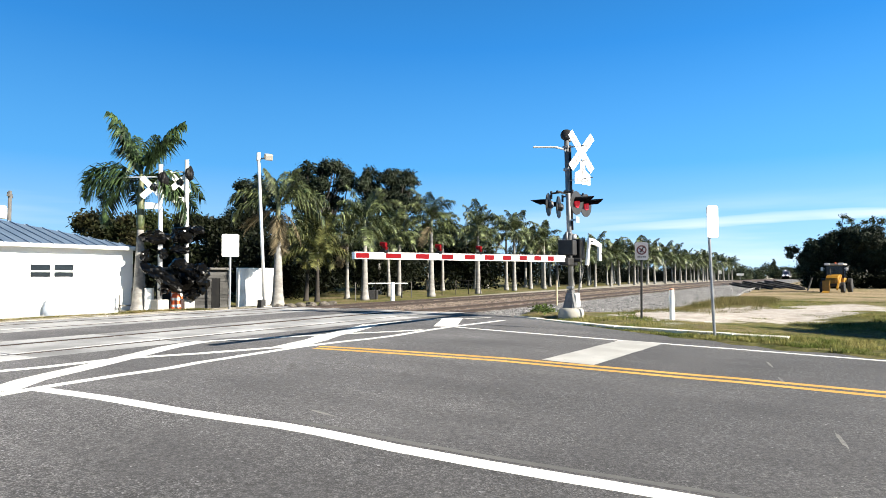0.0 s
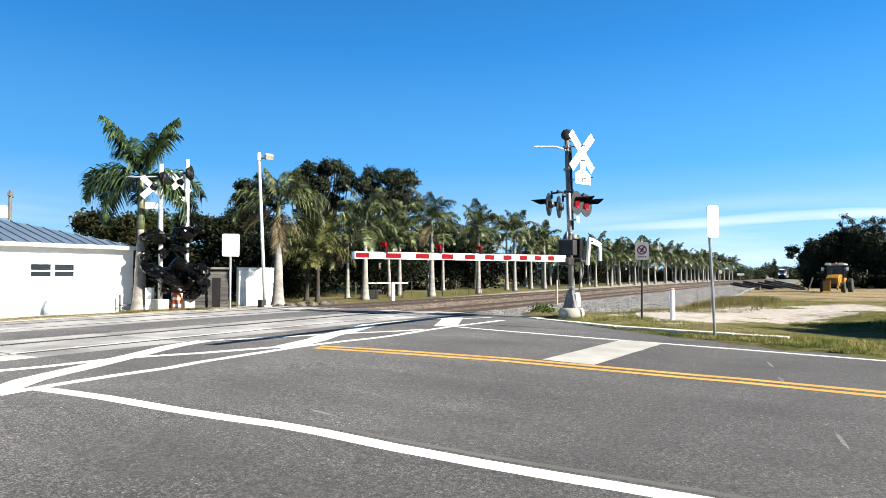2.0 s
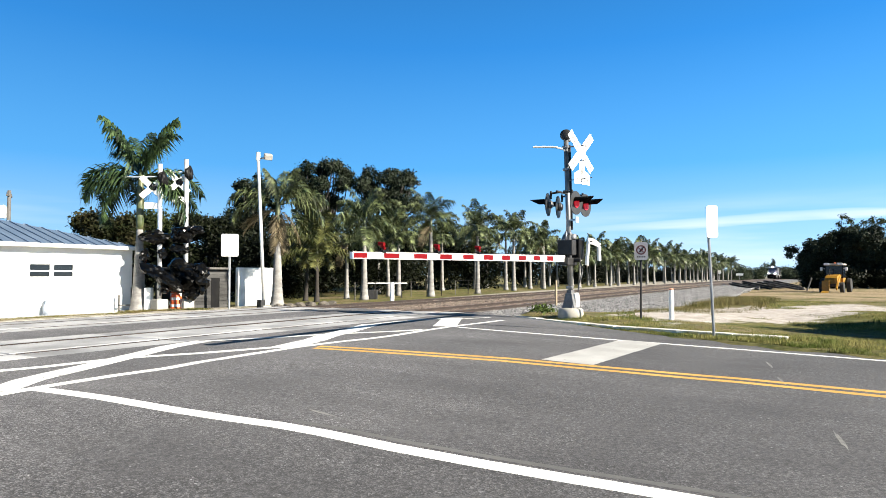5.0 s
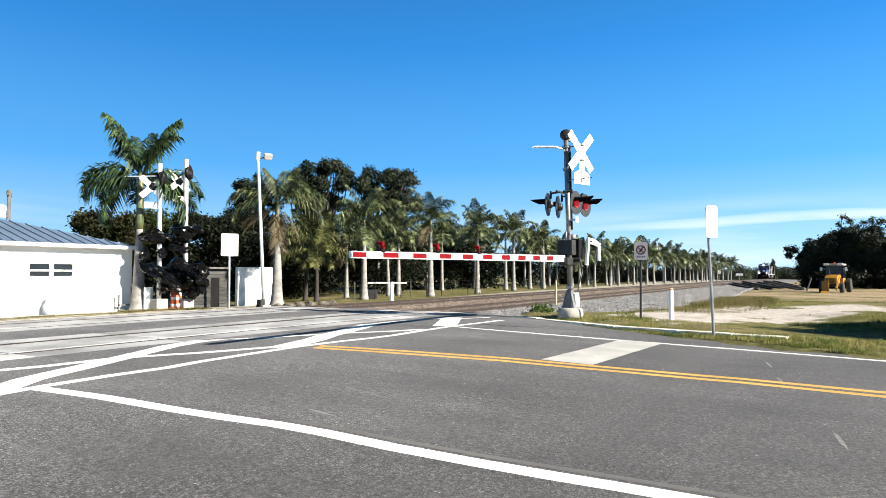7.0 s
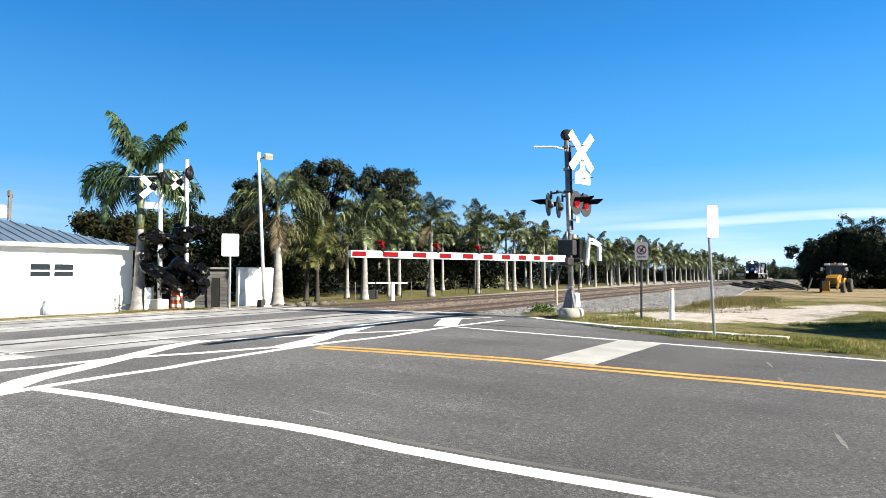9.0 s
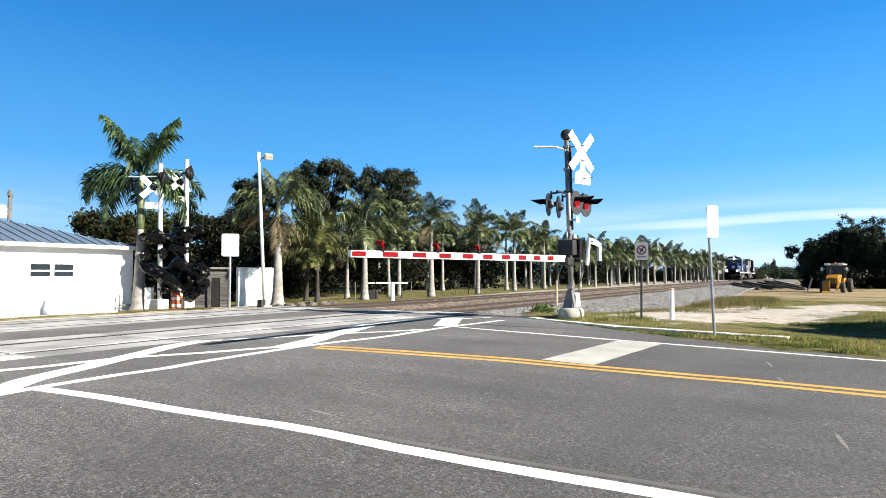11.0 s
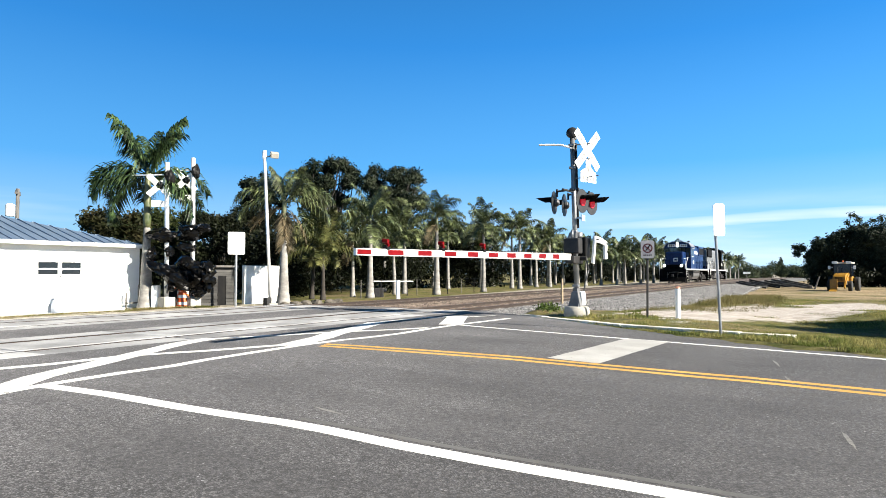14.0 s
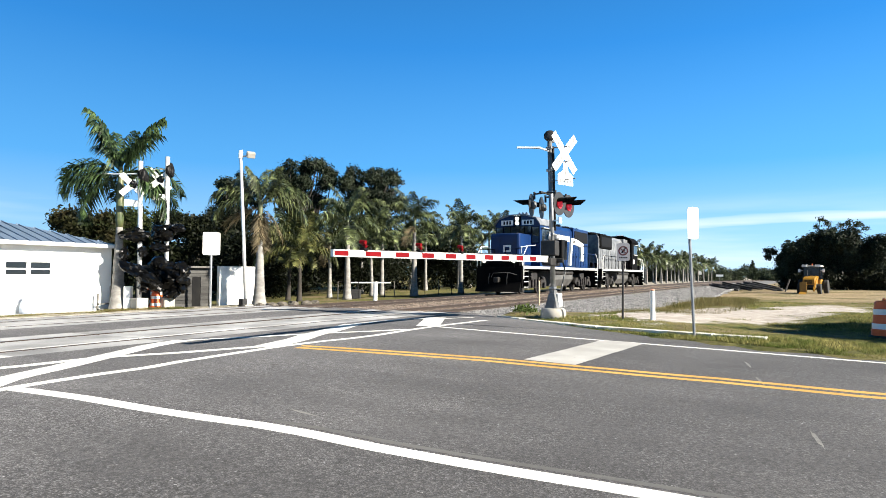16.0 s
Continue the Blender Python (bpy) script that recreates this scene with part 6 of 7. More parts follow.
def dome(wide, z, high, n, seed, small=0.62):
    """Clumps of leaves spread unevenly through a rounded crown, closest at its top."""
    rnd = random.Random(seed)
    out = []
    for i in range(n):
        a, r, u = i * 2.4 + rnd.uniform(-0.3, 0.3), math.sqrt((i + 0.5) / n), rnd.uniform(-1.15, 1)
        lift = u * math.sqrt(max(0.05, 1 - r * r * 0.85))
        out.append((wide * r * math.cos(a), wide * r * math.sin(a), z + high * lift, small * rnd.uniform(0.8, 1.75) * (1.1 - 0.3 * abs(u))))
    return out


def make_trees():
    D = "large dark live oak with an uneven crown behind the palms"
    broadleaf(46.15, 42.60, -0.3, 12.9, 3.2, 1, OAKLEAF, 0.13, 25000, D, lobes=dome(2.95, 10.1, 2.75, 44, 1, 0.55))
    broadleaf(49.56, 37.08, -0.3, 12.5, 3.2, 2, OAKLEAF, 0.13, 26000, D, lobes=dome(3.1, 9.4, 2.6, 46, 2, 0.55))
    broadleaf(42.86, 47.94, -0.3, 11.4, 3.0, 3, OAKLEAF, 0.12, 12000, D, lobes=dome(2.1, 9.3, 2.1, 24, 3, 0.42) + [(-0.9, 1.4, 8.4, 0.5), (-1.3, 2.1, 7.6, 0.6), (-1.5, 2.4, 6.9, 0.7), (-1.0, 1.8, 9.2, 0.45)])
    # shade on these two trees is put into their leaf colour
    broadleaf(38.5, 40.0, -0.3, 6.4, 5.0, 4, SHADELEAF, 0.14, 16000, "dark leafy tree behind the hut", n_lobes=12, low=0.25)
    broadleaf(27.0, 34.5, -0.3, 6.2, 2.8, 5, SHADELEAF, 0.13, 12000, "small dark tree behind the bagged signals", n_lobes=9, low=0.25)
    broadleaf(24.7, 40.7, -0.3, 6.2, 3.4, 6, RUSTLEAF, 0.15, 26000, "tree with browning leaves behind the house", n_lobes=20, low=0.22)
    broadleaf(27.3, 41.5, -0.3, 6.8, 4.0, 16, BUSHLEAF, 0.15, 22000, "tree with dull green leaves behind the house", n_lobes=16, low=0.22)
    broadleaf(64.0, 40.0, -0.3, 8.6, 6.0, 7, OAKLEAF, 0.2, 9000, "dark leafy tree behind the palm avenue", n_lobes=11, low=0.3)
    # beside the loader
    R = "broad dark tree with low branches beside the parked loader"
    rnd = random.Random(61)
    lobes = [(0, 4.6, 4.4, 0.5), (0, 5.0, 3.8, 0.4), (0, 5.2, 4.5, 0.3)]
    for i in range(75):
        y = 3.7 - 10.2 * rnd.random()
        top = 6.9 - 0.032 * (y + 0.8) ** 2
        lobes.append((rnd.uniform(-0.8, 1.5), y, max(0.7, top * rnd.uniform(0.18, 1.0) - 0.6), rnd.uniform(0.7, 1.25)))
    broadleaf(82.0, -0.7, -0.3, 7.6, 5, 8, OAKLEAF, 0.14, 110000, R, lobes=lobes, fork=0.2)
    tall = [(0.2, 0.3, 8.9, 0.42), (0, -0.4, 8.3, 0.5), (0.2, 0.8, 8.0, 0.35), (0, -1.8, 8.0, 0.4), (0.3, -2.8, 8.3, 0.5), (0, -3.7, 8.1, 0.5), (0, -1.0, 7.5, 0.5), (0.4, -4.5, 7.6, 0.4), (0, -3.0, 7.4, 0.5), (0, 0.4, 7.3, 0.4)]
    broadleaf(94.0, -1.4, -0.3, 9.3, 5, 18, BUSHLEAF, 0.13, 1400, "taller thin-crowned tree behind the broad one", lobes=tall, fork=0.5)
    broadleaf(90.0, -9.5, -0.3, 6.4, 4.6, 9, BUSHLEAF, 0.15, 12000, R, n_lobes=16, low=0.2)
    # two unseen shrubs, added out of view to cast the verge's shadow
    broadleaf(17.9, -6.9, 0.0, 3.3, 2.3, 32, BUSHLEAF, 0.17, 16000, "leafy shrub whose shadow falls on the verge", n_lobes=9, low=0.25)
    broadleaf(15.7, -6.4, 0.0, 3.1, 2.1, 31, BUSHLEAF, 0.17, 16000, "leafy shrub whose shadow falls on the verge", n_lobes=9, low=0.25)
    broadleaf(104.0, -17.5, -0.3, 7.4, 6, 10, BUSHLEAF, 0.24, 6000, "dull green tree at the edge of the field", n_lobes=11, low=0.25)


make_trees()


# paler leaf for far trees, distance haze put into its colour
FARLEAF = leafy("hazed_far_leaf", (0.020, 0.030, 0.017), (0.060, 0.072, 0.040), size=0.12, trans=0.15, island=0.4)
WEEDLEAF = leafy("weed_leaf", (0.04, 0.068, 0.0144), (0.08, 0.104, 0.028), size=2.0, trans=0.2, island=0.5)


def make_hedges():
    # SHADELEAF thickets carry the shade under palms and trees in their colour
    rs = random.Random(12)
    lobes = []
    for i in range(190):
        x = 24 + i * 1.35
        y = 36 + rs.uniform(-2.5, 6) + 0.02 * x
        lobes.append((x, y, rs.uniform(0.2, 2.4 if x < 60 else 3.2), rs.uniform(1.3, 2.3)))
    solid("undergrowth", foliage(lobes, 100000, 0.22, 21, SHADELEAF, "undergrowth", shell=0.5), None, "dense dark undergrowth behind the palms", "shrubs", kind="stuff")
    lobes = []
    for i in range(45):
        x = 25 + rs.uniform(0, 18)
        y = 29.5 + rs.uniform(0, 6)
        lobes.append((x, y, rs.uniform(0.4, 3.2), rs.uniform(0.7, 1.4)))
    solid("shrubs", foliage(lobes, 26000, 0.13, 22, SHADELEAF, "shrubs", shell=0.5), None, "tangled shrubs among the palms, leaves darkened for shade", "shrubs", kind="stuff")
    lobes = []
    for i in range(90):
        f = i / 90
        lobes.append((35 + 30 * f, 44.5 - 6 * f + rs.uniform(-1.5, 1.5), rs.uniform(1.5, 6.2), rs.uniform(0.9, 1.7)))
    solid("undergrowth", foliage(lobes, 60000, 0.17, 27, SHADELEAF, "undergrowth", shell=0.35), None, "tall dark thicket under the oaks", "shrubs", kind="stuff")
    lobes = []
    for i in range(34):
        lobes.append((80 + rs.uniform(-1.5, 4), 2.4 - 0.36 * i + rs.uniform(-0.4, 0.4), rs.uniform(0.0, 1.6), rs.uniform(0.7, 1.2)))
    solid("undergrowth", foliage(lobes, 12000, 0.16, 25, SHADELEAF, "undergrowth", shell=0.4), None, "dark undergrowth below the tree by the loader", "shrubs", kind="stuff")
    lobes = []
    for i in range(260):
        f = i / 260
        x, y = 330 + rs.uniform(-20, 120), 90 - 170 * f + rs.uniform(-6, 6)
        if abs(y - 13 - SKEW * x) < 8 or 0 < y - 0.058 * x < 8:
            x = 450 + 0.2 * (x - 310)  # set back where the line runs through
        lobes.append((x, y, rs.uniform(-1.2, 4.0) + 2.5 * max(0, noise.noise((f * 9, 0, 2))), rs.uniform(2.0, 3.8)))
    solid("far_woods", foliage(lobes, 150000, 0.45, 23, FARLEAF, "far_woods", shell=0.5), None, "hazy far line of woods across the field", "woods", kind="stuff")
    lobes = []
    for i in range(150):
        x, y = 100 + rs.uniform(0, 250), -40 - rs.uniform(0, 60)
        lobes.append((x, y, rs.uniform(0.5, 4.5), rs.uniform(2.0, 4.0)))
    for i in range(110):
        x, y = -60 + i * 1.2, 58 + rs.uniform(-4, 8)
        lobes.append((x, y, rs.uniform(0.3, 2.6) * (0.45 if x < -6 else 1.0), rs.uniform(1.6, 2.6)))
    solid("far_woods", foliage(lobes, 90000, 0.24, 24, FARLEAF, "far_woods", shell=0.5), None, "far line of mixed trees beyond the houses", "woods", kind="stuff")
    cone = [(rs.uniform(-0.5, 0.5) * (1 - k / 14), rs.uniform(-2.2, 2.2) * (1 - k / 14), 2.8 + 0.62 * k, 2.0 * (1 - k / 15.5)) for k in range(14)]
    broadleaf(380, 27.6, -1.7, 11.7, 2.5, 71, FARLEAF, 0.4, 5000, "dark pointed tree on the far edge of the field", lobes=cone, fork=0.3)
    for x, y, r, s in ((17.9, 7.45, 0.5, 1), (17.2, 7.1, 0.4, 2), (18.7, 7.9, 0.4, 3), (16.6, 6.9, 0.3, 4)):
        z = bed_z(x, y)
        b = foliage([(0, 0, 0.12, r), (0.15, 0.1, 0.2, r * 0.6), (-0.2, 0.0, 0.1, r * 0.7)], 1000, 0.05, 40 + s, WEEDLEAF, "small_bush", shell=0.3, squash=0.6)
        solid("small_bush", b, None, "low green weed bush beside the signal", "bush", pose(x, y, z), "weeds by the signal")


make_hedges()

BLADE = leafy("grass_blade", (0.088, 0.116, 0.026), (0.265, 0.235, 0.088), size=1.6, trans=0.3, rough=0.7, island=0.6)


def make_grass():
    n = 300000
    x = 11.6 + 24 * np.random.rand(n) ** 1.8
    y = -7 + 14.5 * np.random.rand(n)
    keep = np.zeros(n, bool)
    z = np.zeros(n)
    size = np.zeros(n)
    for i in range(n):
        xi, yi = float(x[i]), float(y[i])
        d = xi - edge_x(yi)
        sand = ((xi - 24.0) / 8.5) ** 2 + ((yi + xi * 0.27 - 8.2) / 2.9) ** 2 + 1.6 * noise.noise((xi * 0.8, yi * 0.8, 7))
        lim = bed_edge(xi) - 0.1 if xi > 16.8 else 7.6
        patchy = noise.noise((xi * 0.35, yi * 0.35, 4))
        if d > 0.02 and yi < lim and sand > 1.0 and patchy > -0.7 + 0.012 * (xi - 12) and noise.noise((xi * 2.6, yi * 2.6, 8)) > -0.4:
            keep[i] = True
            z[i] = soil_z(xi, yi)
            size[i] = (0.024 + 0.05 * max(0, patchy + 0.15)) * random.uniform(0.6, 1.5)
    x, y, z, s = x[keep], y[keep], z[keep] - 0.01, size[keep]
    k = len(x)
    m = np.zeros((k, 4, 4))
    a = np.random.rand(k) * 2 * np.pi
    lean = np.random.normal(0, 0.4, (k, 2))
    m[:, 0, 0], m[:, 1, 0] = np.cos(a) * s * 0.22, np.sin(a) * s * 0.22
    m[:, 0, 1], m[:, 1, 1] = -np.sin(a) * s, np.cos(a) * s
    m[:, 0, 2], m[:, 1, 2], m[:, 2, 2] = lean[:, 0] * s, lean[:, 1] * s, s
    m[:, 0, 3], m[:, 1, 3], m[:, 2, 3], m[:, 3, 3] = x, y, z, 1
    tv = np.array([(-0.5, 0, 0), (0.5, 0, 0), (0.1, 0.15, 1.3)])
    scatter("grass", tv, [(0, 1, 2)], m, BLADE, "short green and straw-coloured verge grass", "grass")


make_grass()


def make_weeds():
    """Taller dry weeds round the sand and along the ballast."""
    n = 14000
    c = np.random.rand(260, 2) * np.array([24, 1.0])
    pick = np.random.randint(0, 260, n)
    x = 19 + c[pick, 0] + np.random.normal(0, 0.3, n)
    y = np.empty(n)
    z = np.empty(n)
    for i in range(n):
        e = bed_edge(float(x[i]))
        y[i] = e - 0.3 - 2.4 * c[pick[i], 1] ** 1.6 + random.gauss(0, 0.18)
        z[i] = soil_z(float(x[i]), float(y[i])) - 0.02
    s = np.random.uniform(0.035, 0.13, n) * np.where((x > 26) & (x < 36), 1.9, 1.0)
    m = np.zeros((n, 4, 4))
    a = np.random.rand(n) * 2 * np.pi
    lean = np.random.normal(0, 0.45, (n, 2))
    m[:, 0, 0], m[:, 1, 0] = np.cos(a) * s * 0.09, np.sin(a) * s * 0.09
    m[:, 0, 1], m[:, 1, 1] = -np.sin(a) * s, np.cos(a) * s
    m[:, 0, 2], m[:, 1, 2], m[:, 2, 2] = lean[:, 0] * s, lean[:, 1] * s, s
    m[:, 0, 3], m[:, 1, 3], m[:, 2, 3], m[:, 3, 3] = x, y, z, 1
    scatter("weeds", np.array([(-0.5, 0, 0), (0.5, 0, 0), (0.1, 0.15, 1.3)]), [(0, 1, 2)], m, STRAW, "tall straw-coloured weeds along the ballast", "weeds")


def far_verge():
    """Dry grass and leaf litter between the far street and the house."""
    n = 9000
    x = np.random.uniform(9.5, 18.2, n)
    y = 23.1 + 0.9 * np.random.rand(n) ** 1.5 + 0.25 * np.sin(x * 1.7)
    s = np.random.uniform(0.03, 0.09, n) * (0.6 + 0.6 * (np.abs(x - 16) < 1.6))
    m = np.zeros((n, 4, 4))
    a = np.random.rand(n) * 2 * np.pi
    lean = np.random.normal(0, 0.7, (n, 2))
    m[:, 0, 0], m[:, 1, 0] = np.cos(a) * s * 0.3, np.sin(a) * s * 0.3
    m[:, 0, 1], m[:, 1, 1] = -np.sin(a) * s, np.cos(a) * s
    m[:, 0, 2], m[:, 1, 2], m[:, 2, 2] = lean[:, 0] * s, lean[:, 1] * s, s
    m[:, 0, 3], m[:, 1, 3], m[:, 3, 3] = x, y, 1
    m[:, 2, 3] = [soil_z(float(u), float(v)) - 0.01 for u, v in zip(x, y)]
    scatter("dry_grass", np.array([(-0.5, 0, 0), (0.5, 0, 0), (0.1, 0.15, 1.0)]), [(0, 1, 2)], m, STRAW, "dry brown grass and litter round the palm's foot", "grass")


STRAW = leafy("straw", (0.08, 0.084, 0.024), (0.192, 0.152, 0.072), size=0.6, trans=0.3, rough=0.8, island=0.4)
make_weeds()
far_verge()

ROCK = mat("dull_rock", (0.109, 0.0952, 0.0782), (0.0612, 0.0544, 0.0462), size=4, rough=0.95, speck=0.25, bump=0.5)


def small_things():
    # low fence among the palms
    fence = thing("fence", "low wire fence on thin dark posts among the palms", "fence", pose(0, 0, 0))
    for i in range(9):
        x = 28.5 + i * 1.9
        z = soil_z(x, 23.6)
        bm = B()
        rod(bm, (x, 23.6, z - 0.1), (x, 23.6, z + 1.05), 0.028, 0.025, 8)
        part("post", bm, BLACK if i % 3 else WOODGREY, fence)
    for h in (0.35, 0.7, 1.0):
        bm = B()
        rod(bm, (28.5, 23.6, h - 0.15), (43.7, 23.6, h - 0.15), 0.004, 0.004, 5)
        part("wire", bm, DARKSTEEL, fence)
    # picnic table with a white top
    t = thing("picnic_table", "picnic table with a white top under the palms", "table", pose(33.8, 25.2, soil_z(33.8, 25.2), 0, 0, -55))
    bm = B()
    box(bm, -1.3, 1.3, -0.4, 0.4, 0.98, 1.05, 0.01)
    part("tabletop", bm, OLDWHITE, t)
    for x in (-0.9, 0.9):
        bm = B()
        rod(bm, (x, -0.3, -0.02), (x, 0.2, 1.0), 0.04)
        rod(bm, (x, 0.3, -0.02), (x, -0.2, 1.0), 0.04)
        part("leg", bm, DARKSTEEL, t)
    bm = B()
    box(bm, -0.55, 0.5, -0.3, 0.3, 0.0, 0.62, 0.05)
    solid("storage_bin", bm, DARKSTEEL, "dark metal bin under the palms", "bin", pose(32.4, 25.6, soil_z(32.4, 25.6) - 0.02, 0, 0, -50))
    # boulders by the palm
    rnd = random.Random(5)
    for i in range(6):
        bm = B()
        c = bmesh.ops.create_icosphere(bm, subdivisions=2, radius=0.3)
        for v in c["verts"]:
            v.co *= 0.8 + 0.5 * noise.noise(v.co * 3 + Vector((i * 3, 0, 0)))
            v.co.z *= 0.6
        x, y = 20.0 + i * 0.75, 20.6 + rnd.uniform(-0.3, 0.6)
        solid("boulder", bm, ROCK, "rough grey-brown boulder near the palm", "rock", pose(x, y, soil_z(x, y) + 0.06), "boulders by the palm")
    # path between rails and palms
    bm = B()
    xs = [18 + 4 * i for i in range(60)]
    rows = [[bm.verts.new((x, 18.6 + SKEW * x + 0.3 * noise.noise((x * 0.2, 1, 0)), soil_z(x, 19.1) + 0.02)), bm.verts.new((x, 20.2 + SKEW * x + 0.3 * noise.noise((x * 0.2, 5, 0)), soil_z(x, 20.6) + 0.02))] for x in xs]
    for a, b in zip(rows[:-1], rows[1:]):
        bm.faces.new((a[0], b[0], b[1], a[1]))
    solid("path", bm, mat("pale_gravel_path", (0.44, 0.42, 0.385), (0.31, 0.29, 0.262), size=2, rough=0.95, speck=0.25, grain=25, bump=0.4), "pale gravel path between the rails and the palms", "path", kind="structure")


small_things()
# ---------------------------------------------------------------- train
LOCOBLUE = mat("blue_enamel", (0.0020, 0.021, 0.092), (0.0034, 0.015, 0.064), size=1.5, rough=0.36, speck=0.08, spec=0.3)
LOCOGREY = mat("faded_grey_enamel", (0.20, 0.207, 0.215), (0.075, 0.079, 0.085), size=2.2, rough=0.45, speck=0.1)
LOCOBLACK = mat("sooty_black", (0.0022, 0.0022, 0.0024), (0.005, 0.005, 0.005), size=2, rough=0.75, speck=0.2, spec=0.04)
TANKGREY = mat("dusty_grey_tank", (0.10, 0.098, 0.095), (0.05, 0.049, 0.047), size=2, rough=0.6, speck=0.15)
TRUCKGREY = mat("grimy_truck", (0.006, 0.0057, 0.0054), (0.032, 0.029, 0.027), size=5, rough=0.7, speck=0.3, spec=0.3)
GRILLE = mat("dark_grille", (0.00544, 0.00612, 0.00748), (0.0109, 0.0109, 0.0122), size=2, rough=0.7, spec=0.08, stretch=(1, 1, 30))
SILL = mat("dusty_white_stripe", (0.50, 0.50, 0.49), (0.34, 0.34, 0.33), size=2, rough=0.6, speck=0.1)
CABGLASS = mat("cab_glass", (0.012, 0.016, 0.02), (0.02, 0.026, 0.032), size=1.0, rough=0.05, speck=0.02, spec=1.0)
# sun glare on the lead cab's roof, put into a grey colour
ROOFGREY = mat("sunlit_grey_roof", (0.20, 0.205, 0.215), (0.10, 0.105, 0.115), size=2, rough=0.5, speck=0.15)
LOCO_LEN = 16.6
WHEELS = []


def locomotive(label, body, nose, cab, hood, lit, stripe, tail):
    """A four-axle diesel hood unit; the front is at x = 0 and faces -x, rail tops at z = 0."""
    t = thing("locomotive", label, "locomotive", pose(0, 0, 0), "coupled locomotives")
    bm = B()
    box(bm, 0.55, 16.05, -1.48, 1.48, 1.46, 1.68, 0.02)
    deck = part("deck", bm, LOCOBLACK, t, "black walkway deck")
    for y in (-1.488, 1.484):
        bm = B()
        box(bm, 0.56, 16.04, y, y + 0.004 + 0.002, 1.52, 1.675)
        part("sill_stripe", bm, stripe, deck, "pale stripe along the sill")
    for x0, sgn in ((0.40, -1), (16.05, 1)):
        bm = B()
        box(bm, x0, x0 + 0.15, -1.46, 1.46, 0.42, 1.60, 0.02)
        pilot = part("pilot", bm, LOCOBLACK, t, "black pilot plate")
        bm = B()
        xa = x0 + (0 if sgn < 0 else 0.15)
        prism(bm, [(xa, 0.75), (xa + sgn * 0.32, 0.16), (xa, 0.16)], -1.4, 1.4)
        part("plow", bm, LOCOBLACK, pilot)
        bm = B()
        box(bm, min(xa, xa + sgn * 0.42), max(xa, xa + sgn * 0.42), -0.14, 0.14, 0.72, 1.0, 0.04)
        box(bm, min(xa + sgn * 0.32, xa + sgn * 0.52), max(xa + sgn * 0.32, xa + sgn * 0.52), -0.2, 0.12, 0.70, 1.02, 0.05)
        part("coupler", bm, TRUCKGREY, pilot)
        for y in (-0.6, 0.55):
            bm = B()
            tube(bm, [(xa + sgn * 0.03, y, 1.25), (xa + sgn * 0.16, y + 0.02, 0.95), (xa + sgn * 0.1, y + 0.05, 0.6)], 0.03, 6)
            part("hose", bm, RUBBER, pilot)
        for s in (-1, 1):
            bm = B()
            for k in range(4):
                z = 0.42 + 0.31 * k
                xx = x0 + 0.2 if sgn < 0 else x0 - 0.75
                box(bm, xx, xx + 0.7, min(s * 1.2, s * 1.5), max(s * 1.2, s * 1.5), z, z + 0.035)
            box(bm, x0 + (0.17 if sgn < 0 else -0.05), x0 + (0.2 if sgn < 0 else -0.02), min(s * 1.18, s * 1.5), max(s * 1.18, s * 1.5), 0.4, 1.46)
            box(bm, x0 + (0.9 if sgn < 0 else -0.78), x0 + (0.93 if sgn < 0 else -0.75), min(s * 1.18, s * 1.5), max(s * 1.18, s * 1.5), 0.4, 1.46)
            part("step", bm, LOCOBLACK, t, "black boarding steps")
            bm = B()
            for k in range(4):
                z = 0.42 + 0.31 * k
                xx = x0 + 0.2 if sgn < 0 else x0 - 0.75
                box(bm, xx, xx + 0.7, min(s * 1.502, s * 1.515), max(s * 1.502, s * 1.515), z, z + 0.035)
            part("step_edge", bm, stripe, t, "white step edges")
            bm = B()
            xs = x0 + 0.18 if sgn < 0 else x0
            tube(bm, [(xs, s * 1.5, 0.9), (xs - sgn * 0.02, s * 1.5, 2.3), (xs - sgn * 0.55, s * 1.5, 2.75)], 0.025, 6)
            part("grab_rail", bm, WHITE, t, "white grab rail")
            bm = B()
            bmesh.ops.create_cone(bm, cap_ends=False, segments=18, radius1=0.165, radius2=0.165, depth=0.3, matrix=pose(x0 + 0.05 if sgn < 0 else x0 + 0.1, s * 0.95, 1.98, 0, 90))
            bmesh.ops.solidify(bm, geom=list(bm.faces), thickness=0.012)
            disc(bm, 0.165, 0.03, pose(x0 + 0.2 if sgn < 0 else x0 - 0.05, s * 0.95, 1.98, 0, 90))
            rod(bm, (x0 + 0.12, s * 0.95, 1.6), (x0 + 0.12, s * 0.95, 1.9), 0.03)
            lamp_box = part("ditch_light", bm, LOCOBLACK, t)
            bm = B()
            disc(bm, 0.115, 0.02, pose(x0 + (0.09 if sgn < 0 else 0.04), s * 0.95, 1.98, 0, 90))
            part("lens", bm, LAMPWHITE if lit and sgn < 0 else GLASS, lamp_box, "bright lit lens" if lit and sgn < 0 else "")
    bm = B()
    box(bm, 0.62, 1.22, -1.2, 1.2, 1.68, 2.12, 0.03)
    part("front_locker", bm, LOCOBLACK, t, "black equipment locker on the front platform")
    for y in (-1.05, -0.35, 0.35, 1.05):
        bm = B()
        rod(bm, (0.6, y, 1.66), (0.6, y, 2.6), 0.02, 0.02, 6)
        part("end_rail_post", bm, LOCOBLACK, t)
    for s in (-1, 1):
        bm = B()
        tube(bm, [(0.6, s * 1.3, 2.6), (0.6, s * 0.35, 2.6)], 0.02, 6)
